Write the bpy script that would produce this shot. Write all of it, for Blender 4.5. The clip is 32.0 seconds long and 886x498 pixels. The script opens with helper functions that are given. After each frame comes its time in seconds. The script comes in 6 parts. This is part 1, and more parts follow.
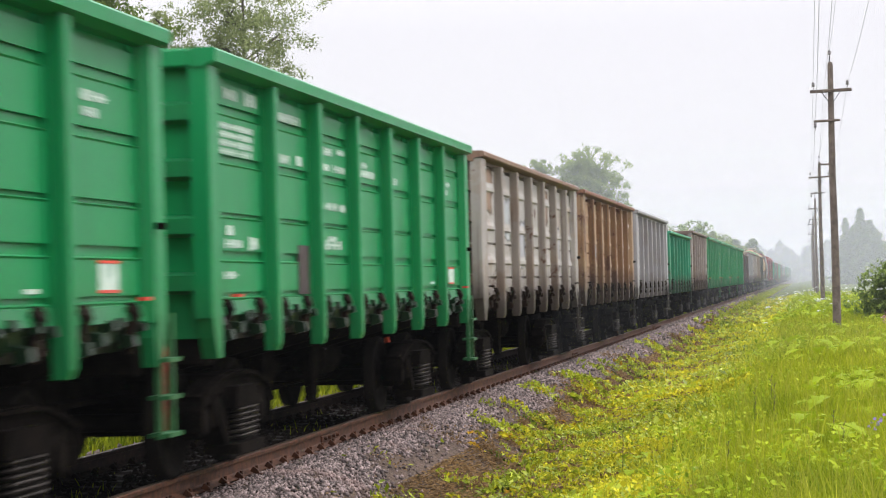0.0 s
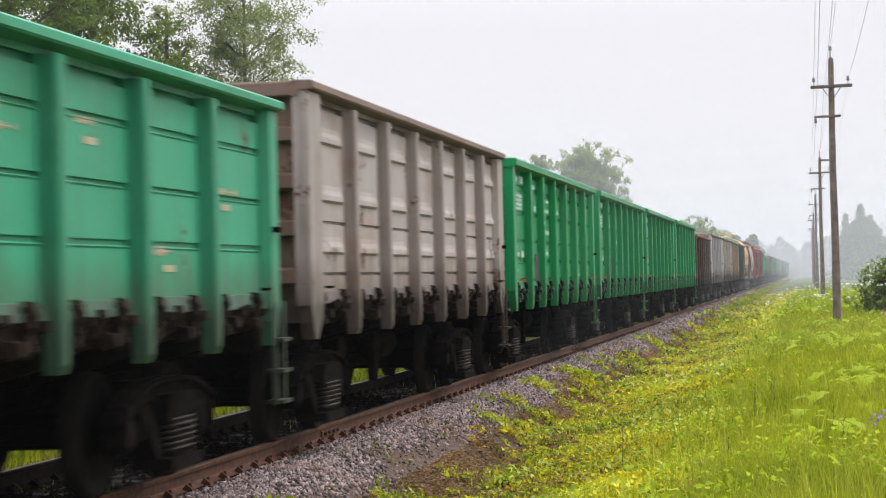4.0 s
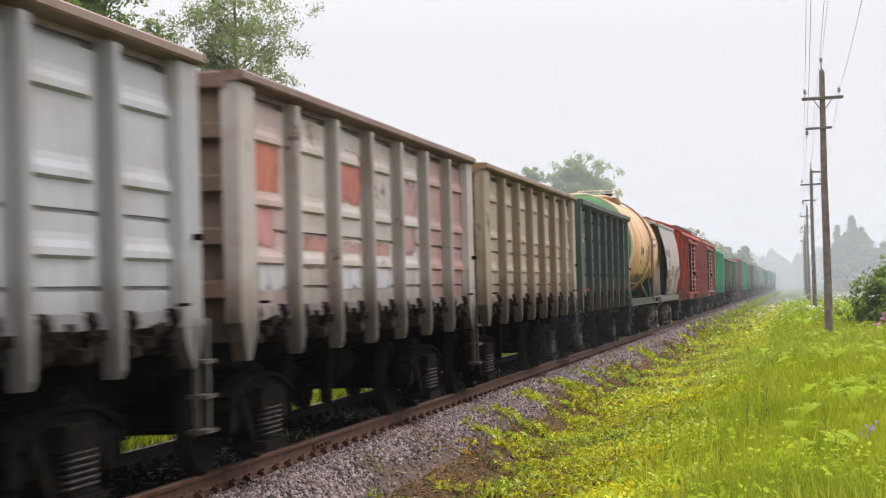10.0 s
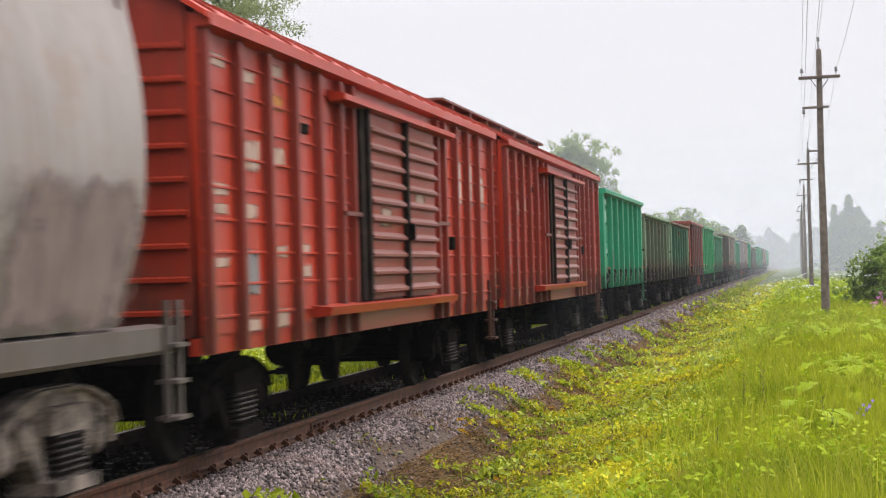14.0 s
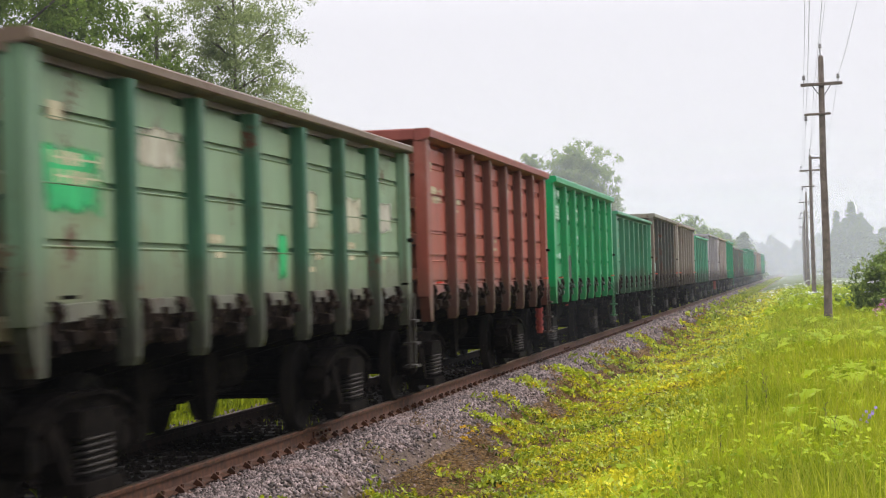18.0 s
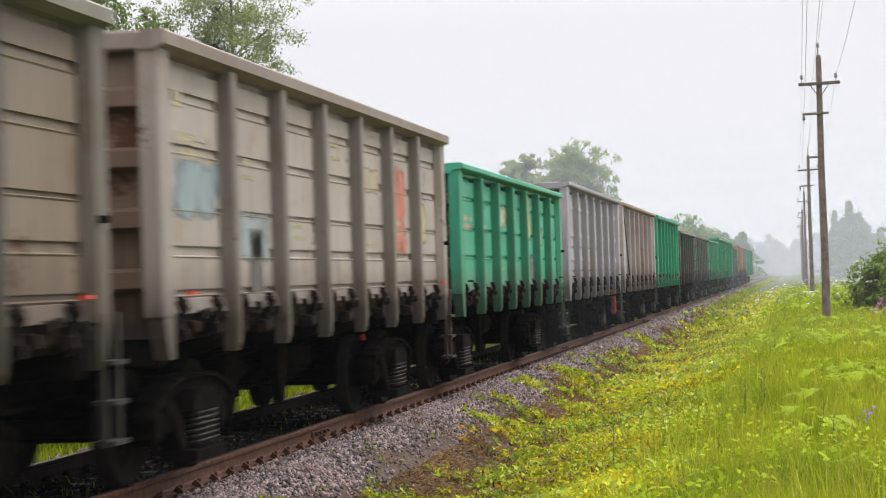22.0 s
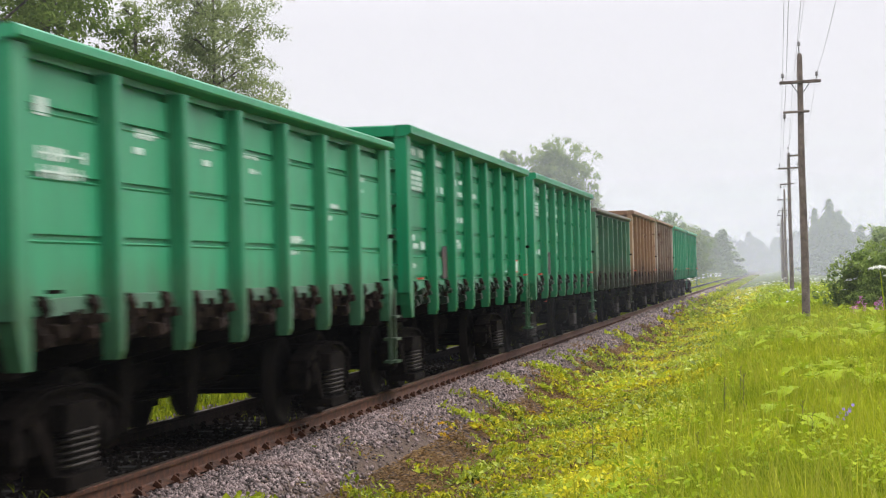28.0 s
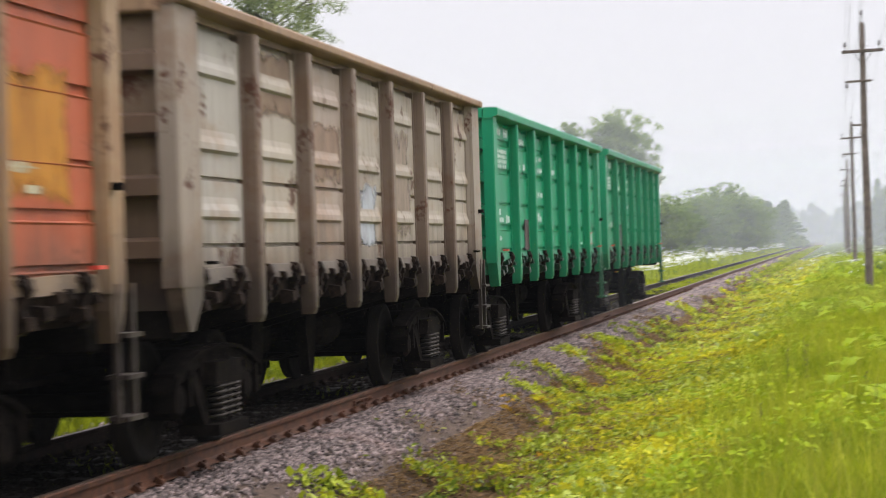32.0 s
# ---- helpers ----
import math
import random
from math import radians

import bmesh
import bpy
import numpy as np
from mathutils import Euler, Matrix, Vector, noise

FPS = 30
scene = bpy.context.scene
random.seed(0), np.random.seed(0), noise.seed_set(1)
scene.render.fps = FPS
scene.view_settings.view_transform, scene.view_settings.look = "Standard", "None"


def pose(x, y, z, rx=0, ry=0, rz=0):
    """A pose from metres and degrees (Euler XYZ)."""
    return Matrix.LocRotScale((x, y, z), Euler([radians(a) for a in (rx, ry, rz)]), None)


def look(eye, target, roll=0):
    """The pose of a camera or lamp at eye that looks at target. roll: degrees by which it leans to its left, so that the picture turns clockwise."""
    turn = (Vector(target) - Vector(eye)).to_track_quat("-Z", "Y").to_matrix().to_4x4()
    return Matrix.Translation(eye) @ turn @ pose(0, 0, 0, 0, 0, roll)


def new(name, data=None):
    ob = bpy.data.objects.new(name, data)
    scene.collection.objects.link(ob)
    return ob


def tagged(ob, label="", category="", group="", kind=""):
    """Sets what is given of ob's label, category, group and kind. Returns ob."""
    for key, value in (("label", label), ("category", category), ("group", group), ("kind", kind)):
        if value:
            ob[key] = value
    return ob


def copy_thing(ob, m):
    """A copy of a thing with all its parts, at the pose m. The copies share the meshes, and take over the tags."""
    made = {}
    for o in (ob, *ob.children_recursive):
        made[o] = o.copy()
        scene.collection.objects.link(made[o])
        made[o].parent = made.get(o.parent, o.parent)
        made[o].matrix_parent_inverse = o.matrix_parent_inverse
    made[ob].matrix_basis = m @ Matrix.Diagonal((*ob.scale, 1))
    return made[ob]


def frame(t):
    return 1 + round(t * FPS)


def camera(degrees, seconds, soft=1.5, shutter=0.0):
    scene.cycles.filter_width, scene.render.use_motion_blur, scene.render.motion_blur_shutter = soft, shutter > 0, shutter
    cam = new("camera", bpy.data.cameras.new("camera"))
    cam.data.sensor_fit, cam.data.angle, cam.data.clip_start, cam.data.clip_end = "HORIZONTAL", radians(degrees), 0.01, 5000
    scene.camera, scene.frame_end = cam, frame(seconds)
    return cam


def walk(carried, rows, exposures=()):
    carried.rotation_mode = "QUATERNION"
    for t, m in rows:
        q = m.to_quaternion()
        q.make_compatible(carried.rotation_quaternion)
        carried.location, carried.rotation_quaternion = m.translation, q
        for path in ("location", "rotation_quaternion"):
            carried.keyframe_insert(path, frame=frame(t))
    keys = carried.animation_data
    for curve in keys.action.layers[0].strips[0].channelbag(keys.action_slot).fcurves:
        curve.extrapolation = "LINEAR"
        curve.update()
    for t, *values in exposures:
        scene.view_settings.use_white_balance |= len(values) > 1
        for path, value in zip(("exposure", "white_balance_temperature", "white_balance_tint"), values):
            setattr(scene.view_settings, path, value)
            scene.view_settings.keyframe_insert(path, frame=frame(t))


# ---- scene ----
# the tripod stands beside the line; the railhead is z = 0 and the rails run along +y
cam = camera(23.87, 32.0, soft=1.15, shutter=0.38)
EYE = (0.066, 0.0, 1.585)


def aim(yaw, pitch, roll):
    return Matrix.Translation(EYE) @ pose(0, 0, 0, 0, 0, yaw) @ pose(0, 0, 0, 90 + pitch) @ pose(0, 0, 0, 0, 0, roll)


# seconds, yaw, pitch, roll of the hand-held camera
TURNS = [
    (0.0, 9.85, 0.95, -1.44),
    (0.5, 9.89, 1.01, -1.50),
    (1.0, 9.93, 1.00, -1.69),
    (1.5, 9.91, 1.00, -1.63),
    (2.0, 9.94, 0.97, -1.53),
    (2.5, 9.86, 0.98, -1.59),
    (3.0, 9.88, 0.86, -1.25),
    (3.5, 9.89, 0.81, -1.29),
    (5.5, 9.76, 0.87, -1.53),
    (6.0, 9.86, 1.13, -1.52),
    (6.5, 9.77, 1.13, -1.51),
    (7.0, 9.82, 1.13, -1.52),
    (7.5, 9.75, 1.29, -1.51),
    (8.0, 9.82, 1.25, -1.51),
    (8.5, 9.67, 1.27, -1.54),
    (9.0, 9.70, 1.22, -1.50),
    (9.5, 9.59, 1.16, -1.40),
    (10.0, 9.63, 1.15, -1.48),
    (10.5, 9.54, 1.13, -1.57),
    (11.0, 9.63, 0.92, -1.60),
    (11.5, 9.22, 0.98, -1.51),
    (12.0, 9.26, 0.75, -1.64),
    (12.5, 9.45, 0.71, -1.93),
    (13.0, 9.54, 0.84, -1.75),
    (13.5, 9.47, 0.75, -1.59),
    (14.0, 9.56, 0.59, -1.54),
    (14.5, 9.56, 0.66, -1.62),
    (15.0, 9.71, 0.80, -1.69),
    (15.5, 9.60, 0.90, -1.77),
    (17.5, 9.66, 0.96, -1.73),
    (18.0, 9.62, 0.80, -1.66),
    (18.5, 9.57, 0.86, -1.52),
    (19.0, 9.47, 1.03, -1.65),
    (19.5, 9.35, 1.05, -1.49),
    (20.0, 9.24, 1.13, -1.65),
    (20.5, 9.36, 1.01, -1.54),
    (21.0, 9.59, 0.86, -1.58),
    (21.5, 9.54, 0.78, -1.66),
    (22.0, 9.57, 0.80, -1.76),
    (22.5, 9.61, 0.73, -1.77),
    (23.0, 9.50, 0.78, -1.80),
    (23.5, 9.57, 0.57, -1.69),
    (24.0, 9.68, 0.71, -1.46),
    (24.5, 9.47, 0.79, -1.53),
    (25.0, 9.39, 0.68, -1.52),
    (25.5, 9.27, 0.81, -1.29),
    (27.5, 9.10, 0.83, -1.51),
    (28.0, 9.04, 0.68, -1.45),
    (28.5, 9.16, 0.65, -1.61),
    (29.0, 9.13, 0.50, -1.61),
    (29.5, 9.02, 0.46, -1.71),
    (30.0, 8.96, 0.46, -1.45),
    (30.5, 8.83, 0.54, -1.28),
    (31.0, 8.78, 0.40, -1.25),
    (31.5, 9.02, 0.32, -1.41),
    (31.6, 9.21, 0.28, -1.45),
    (31.7, 9.40, 0.24, -1.50),
    (31.8, 9.68, 0.19, -1.56),
    (31.9, 10.09, 0.11, -1.65),
    (32.0, 10.73, -0.02, -1.80),
]
walk(cam, [(t, aim(y, p, r)) for t, y, p, r in TURNS], [(0, 0.11), (1.5, 0.08), (3.0, 0.05), (5.5, 0.03), (32, 0.03)])

# ---- daylight: a bright overcast morning with mist ----
world = bpy.data.worlds.new("overcast_sky")
scene.world = world
world.use_nodes = True
wn, wl = world.node_tree.nodes, world.node_tree.links
wn.clear()
sky = wn.new("ShaderNodeTexSky")
sky.sky_type = "NISHITA"
sky.sun_disc = False
sky.sun_elevation, sky.sun_rotation = radians(51), radians(39)
sky_dim = wn.new("ShaderNodeMix")
sky_dim.data_type, sky_dim.blend_type = "RGBA", "MULTIPLY"
sky_dim.inputs[0].default_value = 1.0
wl.new(sky.outputs[0], sky_dim.inputs[6])
sky_dim.inputs[7].default_value = (0.06, 0.06, 0.06, 1)
place = wn.new("ShaderNodeTexCoord")
split = wn.new("ShaderNodeSeparateXYZ")
wl.new(place.outputs["Generated"], split.inputs[0])
cloud = wn.new("ShaderNodeMapRange")
cloud.inputs["From Min"].default_value, cloud.inputs["From Max"].default_value = 0.12, 0.75
cloud.inputs["To Min"].default_value, cloud.inputs["To Max"].default_value = 0.9, 3.3
wl.new(split.outputs[2], cloud.inputs[0])
tint = wn.new("ShaderNodeMix")
tint.data_type, tint.blend_type = "RGBA", "MULTIPLY"
tint.inputs[0].default_value = 1.0
wl.new(cloud.outputs[0], tint.inputs[6])
tint.inputs[7].default_value = (1.0, 0.98, 1.045, 1)
both = wn.new("ShaderNodeMix")
both.data_type = "RGBA"
both.inputs[0].default_value = 0.96
wl.new(sky_dim.outputs[2], both.inputs[6])
wl.new(tint.outputs[2], both.inputs[7])
back = wn.new("ShaderNodeBackground")
back.inputs[1].default_value = 1.0
wl.new(both.outputs[2], back.inputs[0])
out = wn.new("ShaderNodeOutputWorld")
wl.new(back.outputs[0], out.inputs[0])

sun_data = bpy.data.lights.new("sun", "SUN")
sun_data.energy, sun_data.angle, sun_data.color = 2.15, radians(28), (1.0, 0.96, 0.9)
sun = new("sun", sun_data)
sun.matrix_world = look((34, 42, 66), (0, 0, 0))


# ---- materials ----
class Mat:
    """A node material with a principled surface; small helpers wire the rest."""

    def __init__(self, name, rough=0.7, metal=0.0, spec=0.4):
        self.m = bpy.data.materials.new(name)
        self.m.use_nodes = True
        self.n, self.l = self.m.node_tree.nodes, self.m.node_tree.links
        self.p = self.n["Principled BSDF"]
        self.p.inputs["Roughness"].default_value = rough
        self.p.inputs["Metallic"].default_value = metal
        self.p.inputs["Specular IOR Level"].default_value = spec
        self.space = self.n.new("ShaderNodeTexCoord").outputs["Object"]

    def scaled(self, x, y, z, random_shift=False):
        node = self.n.new("ShaderNodeMapping")
        node.inputs["Scale"].default_value = (x, y, z)
        self.l.new(self.space, node.inputs[0])
        if random_shift:
            info = self.n.new("ShaderNodeObjectInfo")
            mul = self.n.new("ShaderNodeMath")
            mul.operation = "MULTIPLY"
            mul.inputs[1].default_value = 37.0
            self.l.new(info.outputs["Random"], mul.inputs[0])
            self.l.new(mul.outputs[0], node.inputs["Location"])
        return node.outputs[0]

    def noise(self, scale, detail=4.0, rough=0.55, vector=None):
        node = self.n.new("ShaderNodeTexNoise")
        node.inputs["Scale"].default_value, node.inputs["Detail"].default_value = scale, detail
        node.inputs["Roughness"].default_value = rough
        self.l.new(vector or self.space, node.inputs["Vector"])
        return node.outputs["Fac"]

    def ramp(self, value, lo, hi, a=0.0, b=1.0):
        node = self.n.new("ShaderNodeMapRange")
        node.interpolation_type = "SMOOTHSTEP"
        for name, v in (("From Min", lo), ("From Max", hi), ("To Min", a), ("To Max", b)):
            if hasattr(v, "is_linked"):
                self.l.new(v, node.inputs[name])
            else:
                node.inputs[name].default_value = v
        self.l.new(value, node.inputs[0])
        return node.outputs[0]

    def math(self, op, a, b=0.0):
        node = self.n.new("ShaderNodeMath")
        node.operation = op
        for i, v in enumerate((a, b)):
            if hasattr(v, "is_linked"):
                self.l.new(v, node.inputs[i])
            else:
                node.inputs[i].default_value = v
        return node.outputs[0]

    def mix(self, fac, a, b, blend="MIX"):
        node = self.n.new("ShaderNodeMix")
        node.data_type, node.blend_type = "RGBA", blend
        for i, v in ((0, fac), (6, a), (7, b)):
            if hasattr(v, "is_linked"):
                self.l.new(v, node.inputs[i])
            elif i == 0:
                node.inputs[0].default_value = v
            else:
                node.inputs[i].default_value = (*v, 1)
        return node.outputs[2]

    def base(self, colour):
        if hasattr(colour, "is_linked"):
            self.l.new(colour, self.p.inputs["Base Color"])
        else:
            self.p.inputs["Base Color"].default_value = (*colour, 1)
        return self

    def bump(self, height, strength=0.3, distance=0.01):
        node = self.n.new("ShaderNodeBump")
        node.inputs["Strength"].default_value, node.inputs["Distance"].default_value = strength, distance
        self.l.new(height, node.inputs["Height"])
        self.l.new(node.outputs[0], self.p.inputs["Normal"])
        return self

    def rough(self, value):
        self.l.new(value, self.p.inputs["Roughness"])
        return self

    def info(self, which):
        return self.n.new("ShaderNodeObjectInfo").outputs[which]


def make_paint():
    """Wagon paint: the object's own colour; its alpha says how worn and rusted it is."""
    k = Mat("wagon_paint", 0.6, 0.0, 0.26)
    colour, wear = k.info("Color"), k.info("Alpha")
    shifted = k.scaled(1, 1, 1, True)
    streak = k.noise(1.0, 5, 0.6, k.scaled(5, 5, 0.5, True))
    blotch = k.noise(1.6, 6, 0.62, shifted)
    fine = k.noise(22, 3, 0.6, shifted)
    drip = k.noise(1.0, 4, 0.65, k.scaled(14, 14, 0.45, True))
    cloud_ = k.noise(0.55, 4, 0.6, shifted)
    fade = k.mix(k.ramp(streak, 0.35, 0.75, 0.0, 0.4), colour, (0.62, 0.62, 0.6), "MULTIPLY")
    dull = k.math("MULTIPLY", k.ramp(cloud_, 0.42, 0.68, 0.0, 0.4), k.math("ADD", wear, 0.1))
    fade = k.mix(dull, fade, (0.5, 0.44, 0.4), "MULTIPLY")
    stain = k.math("MULTIPLY", k.ramp(k.noise(0.9, 7, 0.72, k.scaled(1, 1, 1.6, True)), 0.5, 0.64, 0.0, 0.85), wear)
    fade = k.mix(stain, fade, (0.74, 0.5, 0.32), "MULTIPLY")
    runs = k.math("MULTIPLY", k.ramp(drip, 0.52, 0.7, 0.0, 0.75), k.math("ADD", wear, 0.06))
    fade = k.mix(runs, fade, (0.06, 0.036, 0.024))
    pale = k.mix(k.math("MULTIPLY", k.ramp(blotch, 0.5, 0.8, 0.0, 0.12), wear), fade, (0.6, 0.6, 0.55))
    # rust breaks through in blotches, the more the greater the wear
    edge = k.math("SUBTRACT", 0.77, k.math("MULTIPLY", wear, 0.37))
    rust_mask = k.ramp(k.math("ADD", k.math("MULTIPLY", blotch, 0.75), k.math("MULTIPLY", fine, 0.25)), edge, k.math("ADD", edge, 0.07))
    rust = k.mix(fine, (0.028, 0.013, 0.008), (0.115, 0.046, 0.024))
    worn = k.mix(rust_mask, pale, rust)
    # road grime splashed up from the track, ragged upper edge
    z = k.n.new("ShaderNodeSeparateXYZ")
    k.l.new(k.space, z.inputs[0])
    ragged = k.math("ADD", k.math("MULTIPLY", streak, 0.6), k.math("MULTIPLY", blotch, 0.5))
    splash = k.math("SUBTRACT", z.outputs[2], ragged)
    dust = k.math("MULTIPLY", k.ramp(splash, 0.95, k.math("ADD", 1.1, k.math("MULTIPLY", wear, 0.55)), 1.0, 0.0), k.math("ADD", k.math("MULTIPLY", wear, 1.0), 0.02))
    dusty = k.mix(dust, worn, k.mix(fine, (0.026, 0.016, 0.011), (0.088, 0.052, 0.034)))
    grime = k.math("MULTIPLY", k.ramp(splash, 0.72, 1.0, 1.0, 0.0), k.math("ADD", k.math("MULTIPLY", wear, 1.1), 0.12))
    k.base(k.mix(grime, dusty, (0.016, 0.012, 0.010)))
    k.rough(k.math("ADD", k.math("MULTIPLY", wear, 0.3), k.ramp(rust_mask, 0, 1, 0.4, 0.62)))
    return k.bump(k.math("ADD", k.math("MULTIPLY", fine, 0.4), rust_mask), 0.25, 0.004).m


def make_mottled(name, a, b, scale, rough=0.8, metal=0.0, bump=0.3, dist=0.01, detail=5, spec=0.3):
    k = Mat(name, rough, metal, spec)
    v = k.scaled(1, 1, 1, True)
    big, small = k.noise(scale, detail, 0.6, v), k.noise(scale * 9, 3, 0.6, v)
    both_ = k.math("ADD", k.math("MULTIPLY", big, 0.65), k.math("MULTIPLY", small, 0.35))
    k.base(k.mix(k.ramp(both_, 0.36, 0.64), a, b))
    return k.bump(both_, bump, dist).m


def make_patch():
    """A second coat of paint that flakes away raggedly towards its borders."""
    k = Mat("flaking_patch", 0.6, 0.0, 0.2)
    gen = k.n.new("ShaderNodeTexCoord").outputs["Generated"]
    s = k.n.new("ShaderNodeSeparateXYZ")
    k.l.new(gen, s.inputs[0])

    def inward(c):
        return k.math("MULTIPLY", k.math("MULTIPLY", c, k.math("SUBTRACT", 1.0, c)), 4.0)
    middle = k.math("MINIMUM", inward(s.outputs[1]), inward(s.outputs[2]))
    ragged = k.math("ADD", k.math("MULTIPLY", k.noise(3.2, 6, 0.65, k.scaled(1, 1, 0.7, True)), 1.5), k.math("MULTIPLY", k.math("POWER", middle, 0.5), 0.8))
    cover = k.ramp(ragged, 1.02, 1.42, 0.0, 0.9)
    colour = k.info("Color")
    tone = k.mix(k.ramp(k.noise(7, 4, 0.6, k.scaled(1, 1, 0.4, True)), 0.35, 0.7, 0, 0.6), colour, (0.5, 0.45, 0.42), "MULTIPLY")
    k.base(tone)
    clear, mixer = k.n.new("ShaderNodeBsdfTransparent"), k.n.new("ShaderNodeMixShader")
    k.l.new(cover, mixer.inputs[0])
    k.l.new(clear.outputs[0], mixer.inputs[1])
    k.l.new(k.p.outputs[0], mixer.inputs[2])
    k.l.new(mixer.outputs[0], k.n["Material Output"].inputs[0])
    return k.m


def make_leaf(name, a, b, rough=0.55, trans=0.35, spec=0.03):
    """Foliage: two greens by clump, some light through the blade."""
    k = Mat(name, rough, 0.0, spec)
    isle = k.n.new("ShaderNodeNewGeometry").outputs["Random Per Island"]
    patch = k.noise(0.35, 3)
    mixed = k.math("ADD", k.math("MULTIPLY", isle, 0.6), k.math("MULTIPLY", k.ramp(patch, 0.3, 0.7), 0.4))
    colour = k.mix(mixed, a, b)
    k.base(colour)
    thin = k.n.new("ShaderNodeBsdfTranslucent")
    k.l.new(colour, thin.inputs[0])
    mixer = k.n.new("ShaderNodeMixShader")
    mixer.inputs[0].default_value = trans
    k.l.new(k.p.outputs[0], mixer.inputs[1])
    k.l.new(thin.outputs[0], mixer.inputs[2])
    k.l.new(mixer.outputs[0], k.n["Material Output"].inputs[0])
    return k.m


PAINT, PATCH = make_paint(), make_patch()
GRIME_SHADE = make_mottled("grimy_shaded_steel", (0.003, 0.0026, 0.0022), (0.011, 0.009, 0.0075), 5, 0.92, 0.0, 0.4, 0.006, 5, 0.015)
CAST = make_mottled("dusty_shaded_cast_steel", (0.0025, 0.002, 0.0017), (0.0105, 0.0078, 0.0064), 6, 0.95, 0.0, 0.5, 0.006, 5, 0.03)
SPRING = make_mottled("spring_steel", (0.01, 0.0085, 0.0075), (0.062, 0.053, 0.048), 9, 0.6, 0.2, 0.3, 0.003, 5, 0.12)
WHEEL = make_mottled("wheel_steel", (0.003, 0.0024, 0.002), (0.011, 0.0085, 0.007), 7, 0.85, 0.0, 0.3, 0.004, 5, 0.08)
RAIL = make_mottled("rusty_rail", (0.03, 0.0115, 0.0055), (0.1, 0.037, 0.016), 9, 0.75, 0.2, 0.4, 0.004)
DARK_RAIL = make_mottled("shaded_oily_rail", (0.008, 0.0055, 0.0045), (0.024, 0.014, 0.010), 9, 0.8, 0.0, 0.4, 0.004, 5, 0.1)
TREAD = make_mottled("worn_railhead", (0.07, 0.042, 0.028), (0.14, 0.095, 0.07), 20, 0.45, 0.7, 0.2, 0.002)
TIMBER = make_mottled("tarred_timber", (0.007, 0.006, 0.005), (0.022, 0.017, 0.014), 7, 0.9, 0.0, 0.6, 0.01)
POLE_WOOD = make_mottled("weathered_pole", (0.07, 0.053, 0.043), (0.15, 0.118, 0.097), 5, 0.9, 0.0, 0.6, 0.008)
WIRE = make_mottled("wire", (0.16, 0.16, 0.17), (0.25, 0.25, 0.26), 5, 0.6, 0.4)
PORCELAIN = make_mottled("insulator", (0.1, 0.09, 0.09), (0.22, 0.2, 0.2), 8, 0.3)
WHITE = make_mottled("marking_paint", (0.3, 0.42, 0.35), (0.55, 0.64, 0.58), 9, 0.6)
CREAM = make_mottled("faded_marking", (0.26, 0.23, 0.15), (0.44, 0.39, 0.26), 9, 0.7)
RED = make_mottled("red_paint", (0.5, 0.04, 0.03), (0.62, 0.08, 0.05), 9, 0.5)
BROWN = make_mottled("dull_plate", (0.03, 0.02, 0.022), (0.07, 0.05, 0.05), 9, 0.6)
STENCIL = make_mottled("dark_stencil", (0.05, 0.03, 0.02), (0.14, 0.08, 0.05), 9, 0.7)
OILY_SHADE = make_mottled("shaded_oily_ballast", (0.006, 0.0048, 0.004), (0.022, 0.017, 0.014), 14, 0.95, 0.0, 0.9, 0.03, 5, 0.05)
SOIL = make_mottled("ballast_bed", (0.03, 0.018, 0.012), (0.1, 0.066, 0.048), 14, 0.95, 0.0, 0.9, 0.03)
BARK = make_mottled("bark", (0.06, 0.05, 0.04), (0.16, 0.14, 0.12), 5, 0.9, 0.0, 0.8, 0.02)


def make_stone():
    k = Mat("ballast_stone", 0.85, 0.0, 0.3)
    isle = k.n.new("ShaderNodeNewGeometry").outputs["Random Per Island"]
    grain = k.noise(60, 3)
    tone = k.mix(k.math("POWER", isle, 1.5), (0.02, 0.0135, 0.0115), (0.33, 0.25, 0.235))
    warm = k.mix(k.ramp(k.noise(0.9, 3), 0.55, 0.75, 0, 0.5), tone, (0.22, 0.14, 0.12))
    k.base(k.mix(k.ramp(grain, 0.4, 0.7, 0, 0.35), warm, (0.12, 0.11, 0.11)))
    return k.m


def make_ground():
    k = Mat("meadow_soil", 0.95, 0.0, 0.1)
    patch, fine = k.noise(0.4, 5), k.noise(9, 4)
    green = k.mix(k.ramp(patch, 0.35, 0.65), (0.035, 0.06, 0.008), (0.07, 0.085, 0.012))
    k.base(k.mix(k.ramp(fine, 0.5, 0.7, 0, 0.6), green, (0.05, 0.036, 0.02)))
    return k.bump(fine, 0.8, 0.05).m


STONE, GROUND = make_stone(), make_ground()
GRASS = make_leaf("grass_blade", (0.045, 0.095, 0.003), (0.4, 0.44, 0.018), 0.55, 0.22)
FRESH = make_leaf("fresh_weed", (0.05, 0.095, 0.004), (0.5, 0.56, 0.035), 0.45, 0.35, 0.2)
LONG = make_leaf("long_blade", (0.1, 0.18, 0.005), (0.5, 0.5, 0.04), 0.5, 0.3, 0.1)
STRAW = make_leaf("seeding_grass", (0.2, 0.24, 0.02), (0.36, 0.34, 0.05))
WEED = make_leaf("low_weed", (0.08, 0.1, 0.005), (0.66, 0.6, 0.03))
DRYWEED = make_leaf("dry_weed", (0.075, 0.046, 0.025), (0.28, 0.175, 0.075))
HERB = make_leaf("broad_leaf", (0.11, 0.19, 0.006), (0.38, 0.45, 0.018), 0.55, 0.36, 0.04)
